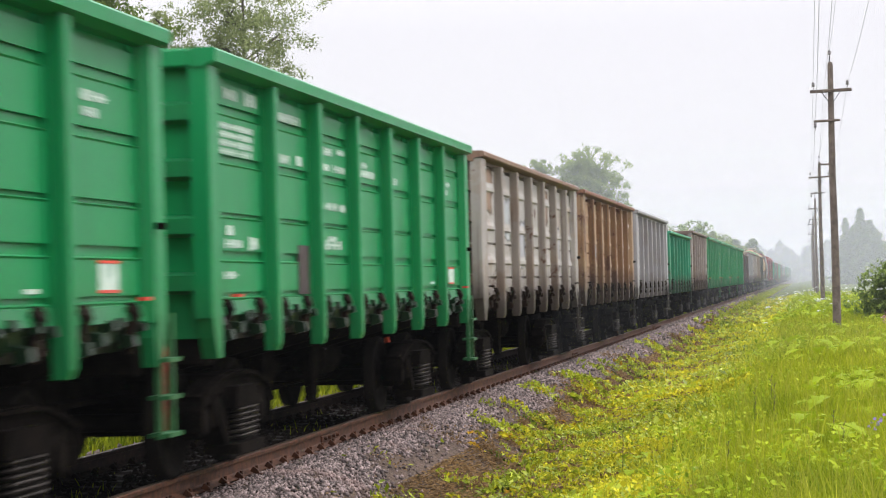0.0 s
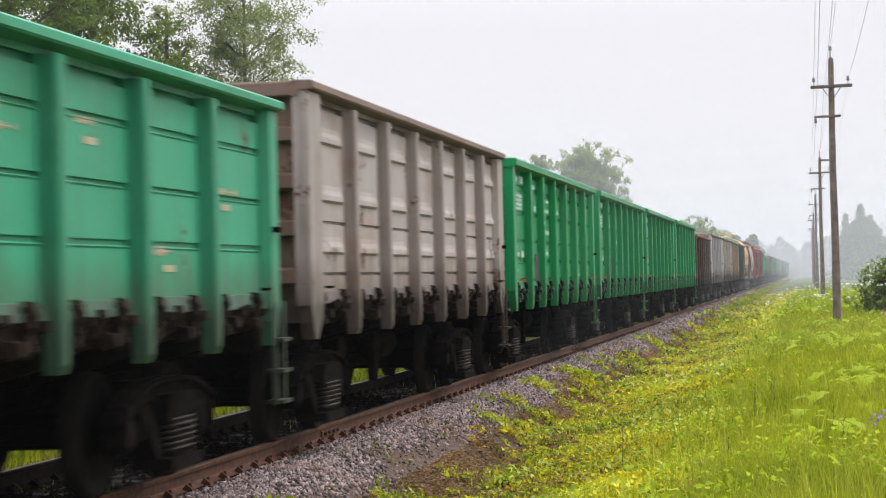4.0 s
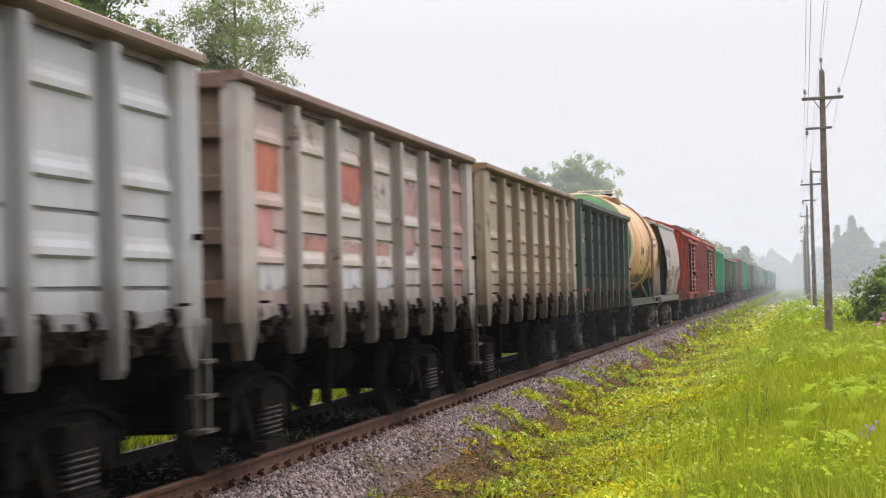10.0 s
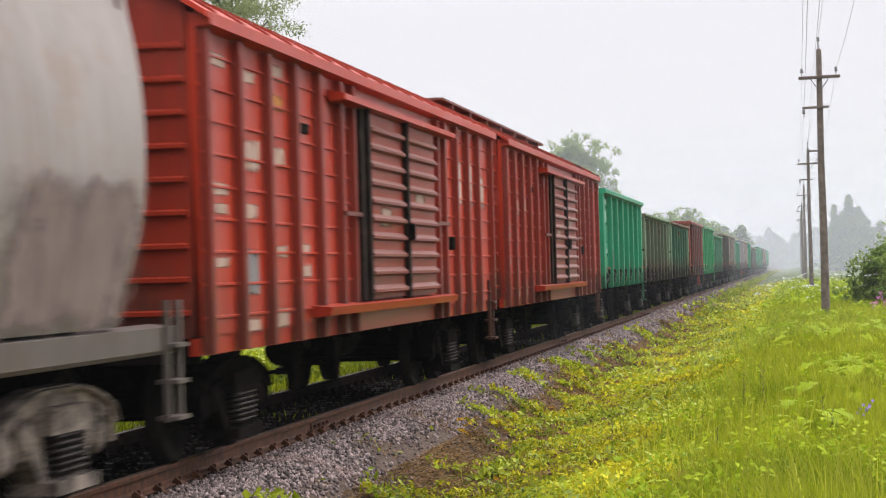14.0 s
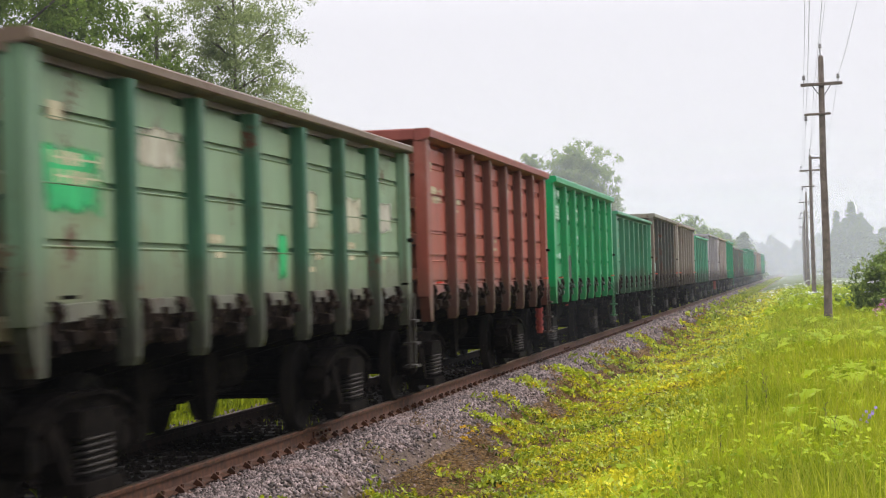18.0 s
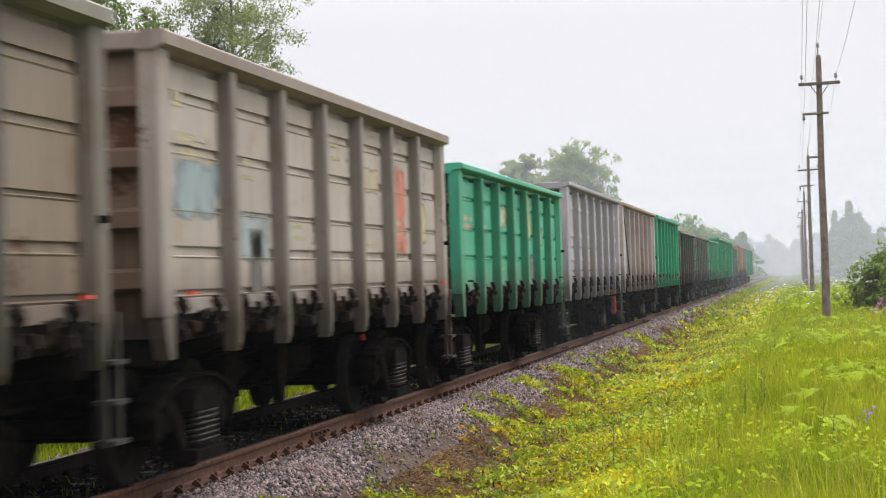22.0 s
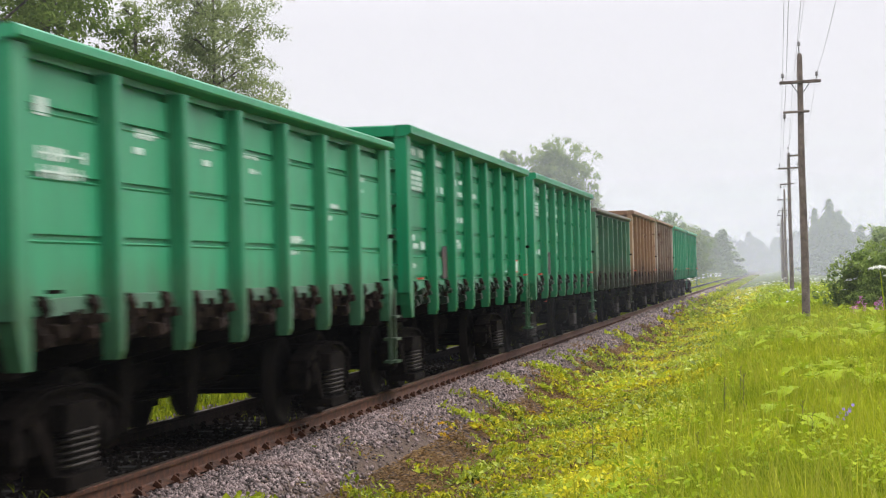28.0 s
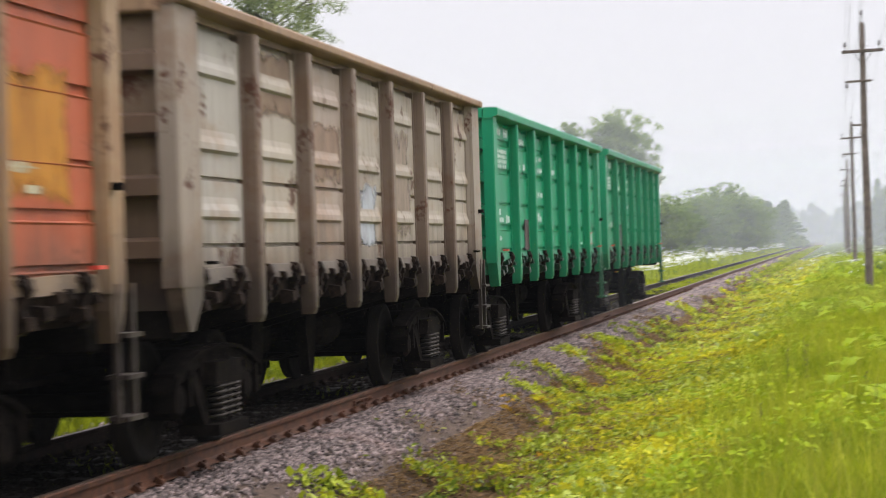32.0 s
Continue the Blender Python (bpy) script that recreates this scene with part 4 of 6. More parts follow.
def tank_wagon():
    wagon = tagged(new("tank_wagon"), "cream-yellow tank wagon with a green end and dark lettered band", "tank wagon")
    cream, yellow, green = (0.74, 0.44, 0.2, 0.12), (0.76, 0.39, 0.11, 0.12), (0.05, 0.2, 0.05, 0.15)
    R, Z, L = 1.52, 2.74, 5.15
    m = pose(0, 0, Z)
    part("barrel", shape("barrel", lambda bm: lathe(bm, [(-L, R), (-1.75, R), (1.75, R), (L, R)], 48, "y"), PAINT, True), wagon, m, cream)
    for s in (1, -1):
        out = [(L - 0.002, R), (L + 0.12, R * 0.985), (L + 0.28, R * 0.9), (L + 0.42, R * 0.72), (L + 0.52, R * 0.45), (L + 0.56, R * 0.15)]
        part("end_dish", shape(("end_dish", s), lambda bm, s=s: lathe(bm, [(s * a, b) for a, b in out], 48, "y"), PAINT, True), wagon, m, green if s < 0 else yellow)
    for y in (-L + 0.02, -3.6, -1.75, 1.75, 3.6, L - 0.02):
        wide = 0.16 if abs(y) > 5 else 0.035
        part("hoop", shape(("hoop", wide), lambda bm, w=wide: lathe(bm, [(-w, R - 0.02), (-w, R + 0.015), (w, R + 0.015), (w, R - 0.02)], 48, "y"), PAINT, True), wagon, m @ pose(0, y, 0),
             (0.72, 0.6, 0.38, 0.15) if y < -5 else cream if y < 1 else yellow)
    # saddles, sills, hatch, platform
    def saddle(bm):
        pts = [(-1.35, 1.22)] + [(R * 1.005 * math.sin(a), Z - R * 1.005 * math.cos(a)) for a in np.linspace(-0.98, 0.98, 15)] + [(1.35, 1.22)]
        prism(bm, pts, -0.5, 0.5)
    for y in (-4.1, 4.1):
        part("saddle", shape("saddle", saddle, DARK_GREEN), wagon, pose(0, y, 0))
    part("underframe", shape("tank_frame", lambda bm: [box(bm, -0.25, 0.25, -5.7, 5.7, 0.86, 1.22), box(bm, -1.45, 1.45, -5.75, -5.5, 0.95, 1.22), box(bm, -1.45, 1.45, 5.5, 5.75, 0.95, 1.22)] and None, GRIME_SHADE), wagon)
    for s in (1, -1):
        part("side_sill", shape(("side_sill", s), lambda bm, s=s: prism(bm, [(s * 1.36, 1.03), (s * 1.5, 1.03), (s * 1.5, 1.06), (s * 1.4, 1.07), (s * 1.4, 1.19), (s * 1.5, 1.2), (s * 1.5, 1.23), (s * 1.36, 1.23)], -5.7, 5.7), PAINT),
             wagon, None, (0.06, 0.08, 0.035, 0.25))
        part("strut", shape(("strut", s), lambda bm, s=s: rod(bm, (s * 1.42, 0.85, 1.24), (s * 1.3, -0.25, 1.72), 0.05, 6), PAINT), wagon, None, (0.3, 0.14, 0.06, 0.6))
    hatch = part("hatch", shape("tank_hatch", lambda bm: lathe(bm, [(0, 0.4), (0.12, 0.4), (0.13, 0.44), (0.17, 0.44), (0.22, 0.2)], 20, "z"), PAINT, True), wagon, pose(0, 0.2, Z + R - 0.05), cream)
    part("hinge", shape("tank_hinge", lambda bm: box(bm, -0.5, 0.5, -0.05, 0.05, 0.17, 0.24, 0.01), GRIME_SHADE), hatch)
    def walkway(bm):
        for k in range(4):
            box(bm, -0.6 + 0.31 * k, -0.33 + 0.31 * k, 0.45, 1.5, 1.58, 1.605)
        for y in (0.5, 1.0, 1.45):
            box(bm, -0.62, 0.62, y - 0.03, y + 0.03, 1.4, 1.58)
    part("walkway", shape("walkway", walkway, PAINT), wagon, m, (0.5, 0.32, 0.14, 0.6))
    def rail_(bm):
        for y in (0.47, 0.98, 1.48):
            for x in (-0.6, 0.6):
                rod(bm, (x, y, 1.58), (x, y, 1.83), 0.014, 6)
        for x in (-0.6, 0.6):
            rod(bm, (x, 0.47, 1.83), (x, 1.48, 1.83), 0.014, 6)
        rod(bm, (-0.6, 0.47, 1.83), (0.6, 0.47, 1.83), 0.014, 6)
    part("handrail", shape("tank_rail", rail_, PAINT), wagon, m, (0.55, 0.45, 0.3, 0.4))
    def ladder(bm):
        path = [(R + 0.12, -1.6)] + [((R + 0.1) * math.cos(a), (R + 0.1) * math.sin(a)) for a in np.linspace(-0.15, 1.25, 12)]
        for y in (-0.22, 0.22):
            for (x0, z0), (x1, z1) in zip(path, path[1:]):
                rod(bm, (x0, y, z0), (x1, y, z1), 0.025, 6)
        for i in range(5):
            rod(bm, (R + 0.12, -0.22, -1.5 + 0.27 * i), (R + 0.12, 0.22, -1.5 + 0.27 * i), 0.016, 6)
        for x, z in path[1::1]:
            rod(bm, (x, -0.22, z), (x, 0.22, z), 0.016, 6)
    part("ladder", shape("tank_ladder", ladder, PAINT), wagon, m @ pose(0, 1.25, 0), (0.5, 0.28, 0.1, 0.4))
    # the dark band with pale lettering, curved to the barrel
    def patch(y0, y1, a0, a1, lift):
        def build(bm):
            arc = [(math.cos(a), math.sin(a)) for a in np.linspace(a0, a1, 7)]
            prism(bm, [((R + lift) * c, (R + lift) * s) for c, s in arc] + [((R - 0.01) * c, (R - 0.01) * s) for c, s in arc[::-1]], y0, y1)
        return build
    band = part("lettered_band", shape("tank_band", patch(2.2, 4.5, 0.05, 0.29, 0.004), BAND), wagon, m, label="dark grey band with illegible pale lettering")
    for y0, y1, a0, a1 in ((2.28, 2.9, 0.21, 0.25), (2.28, 2.9, 0.155, 0.19), (2.28, 2.8, 0.1, 0.125), (3.1, 4.35, 0.13, 0.2), (2.25, 4.45, 0.27, 0.28), (2.25, 4.45, 0.06, 0.068)):
        part("lettering", shape(("tank_letter", y0, a0), patch(y0, y1, a0, a1, 0.007), PALE), band)
    for y0, y1, a0, a1 in ((-2.0, -1.8, -0.15, 0.0), (-1.7, -1.5, -0.15, 0.0), (-1.42, -1.2, -0.15, 0.0), (-1.1, -0.9, -0.15, 0.0), (-1.6, -1.35, -0.34, -0.26), (0.25, 0.45, -0.2, -0.04)):
        part("stencil", shape(("tank_stencil", y0), patch(y0, y1, a0, a1, 0.004), STENCIL), wagon, m)
    for y0, y1, a0, a1, tone in ((-3.4, 1.9, -1.5, -0.5, (0.1, 0.062, 0.032, 1)), (0.6, 1.9, -0.75, 0.15, (0.3, 0.17, 0.07, 1)), (2.2, 5.0, -1.2, -0.35, (0.3, 0.15, 0.05, 1))):
        part("oil_stain", shape(("oil_stain", y0, a0), patch(y0, y1, a0, a1, 0.003), PATCH), wagon, m, tone)
    add_brakes(wagon)
    add_ends(wagon, 6.25)
    for y in (-3.9, 3.9):
        add_bogie(wagon, y)
    return wagon


# ---- covered hopper ----
def hopper_wagon():
    wagon = tagged(new("hopper_wagon"), "pale grey covered hopper wagon with red-brown faded patches", "hopper wagon")
    grey, rust = (0.27, 0.232, 0.216, 0.4), (0.10, 0.045, 0.035, 0.4)
    half = [(1.36, 3.7), (1.48, 3.3), (1.57, 2.8), (1.6, 2.3), (1.57, 1.85), (1.5, 1.5), (1.44, 1.25)]

    def near_edge(z):
        """The side sheet's edge at the sloping end curves in towards the frame."""
        return -float(np.interp(z, (1.25, 1.6, 2.2, 2.95, 3.7), (1.75, 2.3, 2.95, 3.7, 4.45)))

    def far_edge(z):
        return float(np.interp(z, (1.25, 2.0, 2.8, 3.7), (4.2, 4.45, 4.6, 4.75)))

    def sheet(side):
        def build(bm):
            zs = np.linspace(3.7, 1.25, 22)
            xs = np.interp(zs, [p[1] for p in half[::-1]], [p[0] for p in half[::-1]])
            xs = np.convolve(np.r_[xs[0], xs[0], xs, xs[-1], xs[-1]], np.ones(5) / 5, "valid")
            for inner in (0.0, 0.04):
                rows = [(bm.verts.new((side * (x - inner), near_edge(z), z)), bm.verts.new((side * (x - inner), far_edge(z), z))) for x, z in zip(xs, zs)]
                for (p, q), (u, v) in zip(rows, rows[1:]):
                    bm.faces.new((p, q, v, u))
        return build

    def end_sheet(bm):
        prism(bm, [(-4.2, 3.7), (-1.7, 1.25), (-1.6, 1.25), (-4.1, 3.7)], -1.4, 1.4, "x")

    def end_stiffener(bm):
        prism(bm, [(-4.26, 3.7), (-1.76, 1.25), (-1.68, 1.25), (-4.18, 3.7)], -0.06, 0.06, "x")

    slope = part("end_slope", shape("hopper_end", end_sheet, PAINT), wagon, None, rust)
    for x in (-0.8, 0.0, 0.8):
        part("stiffener", shape("hopper_stiffener", end_stiffener, PAINT), slope, pose(x, 0, 0), rust)
    part("end_wall", shape("hopper_far_end", lambda bm: prism(bm, [(4.6, 3.7), (4.1, 1.25), (4.0, 1.25), (4.5, 3.7)], -1.42, 1.42, "x"), PAINT), wagon, None, rust)
    for side in (1, -1):
        part("side_sheet", shape(("hopper_side", side), sheet(side), PAINT, True), wagon, None, grey)
        part("column", shape("hopper_column", lambda bm: box(bm, -0.1, 0.1, -0.1, 0.1, 1.2, 2.5, 0.02), PAINT), wagon, pose(side * 1.22, -2.95, 0), grey)
        part("gusset", shape(("hopper_gusset", side), lambda bm: prism(bm, [(-3.3, 2.62), (-3.05, 2.3), (-2.85, 2.3), (-2.6, 2.62)], -0.06, 0.06, "x"), PAINT), wagon, pose(side * 1.22, 0, 0), grey)
    part("end_beam", shape("hopper_beam", lambda bm: box(bm, -1.3, 1.3, -3.1, -2.9, 2.45, 2.62), PAINT), wagon, None, rust)
    for m in (Matrix.Identity(4), FLIP):
        part("end_platform", shape("hopper_platform", lambda bm: box(bm, -1.4, 1.4, -5.5, -3.9, 1.16, 1.22), PAINT), wagon, m, grey)
        part("roof_lip", shape("roof_lip", lambda bm: box(bm, 1.3, 1.42, -4.5, 4.5, 3.64, 3.74), PAINT), wagon, m, grey)
        part("handrail", shape("hopper_rail", lambda bm: [rod(bm, (1.3, -5.5, 1.22), (1.3, -5.5, 2.0), 0.02, 6), rod(bm, (1.3, -5.5, 2.0), (1.3, -4.95, 2.0), 0.02, 6)] and None, PAINT), wagon, m, grey)
        part("step", shape("step", build_step, PAINT), wagon, m @ pose(0, 5.3, 0), grey)
        part("side_sill", shape("hopper_sill", lambda bm: prism(bm, [(1.28, 1.02), (1.48, 1.02), (1.5, 1.05), (1.5, 1.22), (1.28, 1.24)], -5.5, 5.5), PAINT), wagon, m, grey)
    def roof(bm):
        pts = [(1.38, 3.7), (0.95, 3.92), (0.45, 4.03), (-0.45, 4.03), (-0.95, 3.92), (-1.38, 3.7)]
        prism(bm, pts, -4.45, 4.75)
    part("roof", shape("hopper_roof", roof, PAINT), wagon, None, (0.3, 0.28, 0.26, 0.5))
    for y in (-3.0, -1.0, 1.0, 3.0):
        part("loading_hatch", shape("loading_hatch", lambda bm: lathe(bm, [(3.98, 0.32), (4.08, 0.32), (4.11, 0.2)], 14, "z"), PAINT), wagon, pose(0, y, 0), grey)
    def chute(bm):
        for y in (-1.7, 1.7):
            top = [bm.verts.new(v) for v in ((-1.3, y - 1.6, 1.25), (1.3, y - 1.6, 1.25), (1.3, y + 1.6, 1.25), (-1.3, y + 1.6, 1.25))]
            low = [bm.verts.new(v) for v in ((-0.6, y - 0.35, 0.42), (0.6, y - 0.35, 0.42), (0.6, y + 0.35, 0.42), (-0.6, y + 0.35, 0.42))]
            for i in range(4):
                bm.faces.new((top[i], top[(i + 1) % 4], low[(i + 1) % 4], low[i]))
            bm.faces.new(low)
            bm.faces.new(top)
    part("chute", shape("chute", chute, PAINT), wagon, None, (0.16, 0.14, 0.12, 0.6))
    part("underframe", shape("hopper_frame", lambda bm: box(bm, -0.22, 0.22, -5.5, 5.5, 0.86, 1.18), GRIME_SHADE), wagon)
    # faded patches and stencils lie on the belly of the side
    def tilted(z):
        xs, zs = zip(*half[::-1])
        zs = [p[1] for p in half[::-1]]
        xs = [p[0] for p in half[::-1]]
        x0, x1 = np.interp(z - 0.05, zs, xs), np.interp(z + 0.05, zs, xs)
        return float(np.interp(z, zs, xs)), math.degrees(math.atan2(x1 - x0, 0.1))
    for y, z, w, h in ((-2.7, 2.72, 0.55, 0.16), (-1.5, 2.7, 0.7, 0.2), (-1.5, 2.36, 0.42, 0.15), (-1.5, 2.13, 0.3, 0.08), (0.1, 2.1, 1.2, 0.3), (-2.0, 1.98, 1.4, 0.2), (-1.0, 1.6, 1.6, 0.34), (3.1, 1.75, 2.3, 0.8)):
        x, a = tilted(z)
        part("faded_patch", shape(("faded_patch", w, h), plate(w * 1.2, h * 1.4, 0.008), PATCH), wagon, pose(x + 0.001, y, z, 0, a, 0), (0.2, 0.115, 0.105, 0.3) if z > 1.8 or y < 2 else (0.24, 0.18, 0.17, 0.3))
    for y, z, w, h in ((-3.1, 1.75, 0.5, 0.06), (-2.3, 1.62, 0.7, 0.06), (-1.4, 1.72, 0.55, 0.07), (-0.7, 1.75, 0.4, 0.07), (1.3, 1.85, 0.4, 0.05), (1.3, 1.75, 0.4, 0.05)):
        x, a = tilted(z)
        part("marking", shape(("hmark", w, h), stencil(w, h), PALE), wagon, pose(x + 0.004, y, z, 0, a, 0))
    add_brakes(wagon)
    add_ends(wagon, 5.77)
    for y in (-3.85, 3.85):
        add_bogie(wagon, y, DUSTY)
    return wagon


DUSTY = make_mottled("cement_dust", (0.022, 0.017, 0.014), (0.26, 0.21, 0.175), 4, 0.85, 0.0, 0.5, 0.006)


# ---- boxcars ----
def boxcar(red, label, roof_rust, half):
    wagon = tagged(new("boxcar"), label, "boxcar", "red boxcars of the train")
    H, W, L = 3.68, 1.5, 7.95
    c, dark = (*red, 0.04), (red[0] * 0.3, red[1] * 0.35, red[2] * 0.4, 0.3)
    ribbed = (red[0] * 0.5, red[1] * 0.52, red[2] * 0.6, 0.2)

    def wall(bm):
        front = [(W, H)]
        for i in range(9):
            z = H - 0.3 - 0.265 * i
            front += [(W, z + 0.012), (W + 0.02, z + 0.004), (W + 0.02, z - 0.012), (W, z - 0.02)]
        front += [(W, 1.12), (W - 0.06, 1.12), (W - 0.06, H)]
        prism(bm, front, -L, L)

    def rib(bm):
        prism(bm, [(W, -0.07), (W + 0.075, -0.055), (W + 0.085, -0.045), (W + 0.085, 0.045), (W + 0.075, 0.055), (W, 0.07)], 0.97, H - 0.13, "z")

    def arch(z0, drop):
        return [(x, z0 + 0.5 * (1 - (abs(x) / 1.62) ** 2.2) - drop) for x in np.linspace(-1.62, 1.62, 17)]

    def roof(bm):
        top, low = arch(H, 0), arch(H, 0.05)
        prism(bm, top + low[::-1], -L - 0.1, L + 0.1)

    def roof_seam(bm):
        top, low = arch(H, -0.025), arch(H, 0.0)
        prism(bm, top + low[::-1], -0.03, 0.03)

    for m in (Matrix.Identity(4), FLIP):
        part("side_wall", shape("box_wall", wall, PAINT), wagon, m, c)
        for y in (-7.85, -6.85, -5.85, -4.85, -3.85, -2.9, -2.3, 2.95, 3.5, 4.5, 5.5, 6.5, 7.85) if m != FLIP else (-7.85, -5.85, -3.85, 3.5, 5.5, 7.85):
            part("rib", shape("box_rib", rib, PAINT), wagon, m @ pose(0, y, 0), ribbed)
        def end(bm):
            pts = [(-W, 1.1), (W, 1.1)] + [(x, z) for x, z in arch(H, 0.06)[::-1] if abs(x) < W]
            prism(bm, pts, L - 0.06, L)
        wall_end = part("end_wall", shape("box_end", end, PAINT), wagon, m, (red[0] * 0.7, red[1] * 0.75, red[2] * 0.8, 0.4))
        for i in range(9):
            part("end_rib", shape("box_end_rib", lambda bm: prism(bm, [(L - 0.002, 0.03), (L + 0.035, 0.015), (L + 0.035, -0.015), (L - 0.002, -0.03)], -W + 0.1, W - 0.1, "x"), PAINT), wall_end, pose(0, 0, 1.3 + 0.265 * i), c)
        # sliding door in two leaves with level ribs
        for y in (-0.76, 1.44):
            leaf = part("door", shape("box_door", lambda bm: box(bm, W + 0.05, W + 0.09, -1.05, 1.05, 1.3, H - 0.36), PAINT), wagon, m @ pose(0, y, 0), (red[0] * 0.8, red[1] * 1.2, red[2] * 1.2, 0.3))
            for i in range(10):
                part("door_rib", shape("box_door_rib", lambda bm: prism(bm, [(W + 0.088, 0.05), (W + 0.15, 0.0), (W + 0.15, -0.03), (W + 0.088, -0.05)], -0.98, 0.98), PAINT), leaf, pose(0, 0, 1.4 + 0.195 * i), (red[0] * 0.8, red[1] * 1.2, red[2] * 1.2, 0.25))
        part("door_post", shape("box_door_post", lambda bm: box(bm, W + 0.06, W + 0.16, -0.06, 0.06, 1.28, H - 0.34), RUST_SHADE), wagon, m @ pose(0, 0.34, 0))
        part("door_post", shape("box_door_post", lambda bm: box(bm, W + 0.06, W + 0.16, -0.06, 0.06, 1.28, H - 0.34), RUST_SHADE), wagon, m @ pose(0, -1.92, 0))
        part("door_stop", shape("box_door_stop", lambda bm: box(bm, W + 0.01, W + 0.12, -0.09, 0.09, 1.28, H - 0.34, 0.015), RUST_SHADE), wagon, m @ pose(0, -2.1, 0))
        part("door_latch", shape("box_latch", lambda bm: box(bm, W + 0.14, W + 0.22, -0.06, 0.06, -0.1, 0.1, 0.02), GRIME_SHADE), wagon, m @ pose(0, 0.34, 2.05))
        part("door_track", shape("box_track", lambda bm: prism(bm, [(W + 0.02, H - 0.36), (W + 0.2, H - 0.34), (W + 0.2, H - 0.28), (W + 0.02, H - 0.24)], -3.3, 3.6), PAINT), wagon, m, c)
        part("door_sill", shape("box_sill", lambda bm: prism(bm, [(W, 1.16), (W + 0.2, 1.18), (W + 0.22, 1.26), (W, 1.28)], -4.2, 3.4), PAINT), wagon, m, c)
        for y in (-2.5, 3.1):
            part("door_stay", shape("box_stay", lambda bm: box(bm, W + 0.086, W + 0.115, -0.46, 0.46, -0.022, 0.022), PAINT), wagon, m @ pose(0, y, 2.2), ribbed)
        part("eave", shape("box_eave", lambda bm: prism(bm, [(W, H - 0.12), (W + 0.13, H - 0.1), (W + 0.13, H), (W, H + 0.03)], -L, L), PAINT), wagon, m, c)
        part("vent_hatch", shape("box_vent", lambda bm: box(bm, W, W + 0.09, -0.09, 0.09, -0.09, 0.09, 0.02), GRIME_SHADE), wagon, m @ pose(0, 4.0, 1.95))
        part("vent_hatch", shape("box_slot", lambda bm: box(bm, W, W + 0.03, -0.16, 0.16, -0.05, 0.05, 0.01), GRIME_SHADE), wagon, m @ pose(0, -4.35, 2.98))
        part("step", shape("step", build_step, PAINT), wagon, m @ pose(0, 7.7, 0), dark)
        part("side_sill", shape("box_sidesill", lambda bm: prism(bm, [(W - 0.1, 0.96), (W - 0.02, 0.96), (W - 0.02, 1.118), (W - 0.1, 1.118)], -L, L), PAINT), wagon, m, c)
    part("roof", shape("box_roof", roof, PAINT), wagon, None, (red[0] * 1.15, red[1] * 1.1, red[2] * 1.3, roof_rust))
    for k in range(-9, 10):
        part("roof_seam", shape("box_seam", roof_seam, PAINT), wagon, pose(0, 0.86 * k, 0), (red[0] * 0.7, red[1] * 0.8, red[2] * 0.8, roof_rust))
    # the boxcar with the rusty roof carries its walk higher and wider
    up, wide = (0.62, 0.2) if roof_rust < 0.5 else (0.74, 0.42)
    part("roof_walk", shape(("box_walk", up), lambda bm: [box(bm, -wide, wide, -L + 0.9, L - 0.9, H + up, H + up + 0.04), [box(bm, -wide, wide, y - 0.04, y + 0.04, H + 0.42, H + up + 0.01) for y in np.arange(-6, 6.1, 2)]] and None, PAINT), wagon, None, (0.15, 0.045, 0.03, 0.6))
    part("underframe", shape("box_frame", lambda bm: [box(bm, -0.22, 0.22, -8.0, 8.0, 0.82, 1.12), [box(bm, -1.45, 1.45, y - 0.08, y + 0.08, 0.9, 1.12) for y in (-7.85, -4.2, -2, 0, 2, 4.2, 7.85)]] and None, GRIME_SHADE), wagon)
    part("floor", shape("box_floor", lambda bm: box(bm, -1.44, 1.44, -7.88, 7.88, 1.125, 1.18), TIMBER), wagon)
    bright, pale, grey_, ochre = (0.5, 0.42, 0.36, 1), (0.42, 0.3, 0.24, 1), (0.2, 0.19, 0.19, 1), (0.4, 0.17, 0.03, 1)
    for y, z, w, h, tone in ((5.0, 2.84, 0.4, 0.62, bright), (6.0, 2.82, 0.4, 0.62, bright), (7.1, 2.75, 0.4, 0.5, bright), (-7.35, 3.36, 0.4, 0.1, pale), (-6.35, 3.3, 0.36, 0.1, pale),
                             (-5.35, 3.42, 0.42, 0.14, pale), (-5.35, 3.15, 0.4, 0.14, ochre), (-6.35, 2.62, 0.6, 0.26, pale), (-5.35, 2.66, 0.5, 0.18, pale), (-7.35, 2.3, 0.46, 0.09, pale),
                             (-7.35, 2.14, 0.4, 0.08, pale), (-6.35, 2.14, 0.4, 0.12, pale), (-6.35, 1.62, 0.36, 0.36, grey_), (-5.35, 1.8, 0.4, 0.1, pale), (-4.35, 1.82, 0.4, 0.1, pale), (-4.35, 1.62, 0.34, 0.1, pale),
                             (-7.35, 1.7, 0.4, 0.08, pale), (-5.35, 1.2, 0.46, 0.16, pale), (-6.35, 1.16, 0.4, 0.1, pale), (-0.8, 2.2, 0.7, 0.2, pale), (1.4, 2.45, 0.6, 0.2, pale)):
        part("marking", shape(("bmark", w, h), plate(w * 1.1, h * 1.2, 0.008), PATCH), wagon, pose(W + (0.092 if abs(y) < 1.6 else 0.002), y, z), tone)
    add_brakes(wagon)
    add_ends(wagon, half)
    for y in (-5.7, 5.7):
        add_bogie(wagon, y)
    return wagon


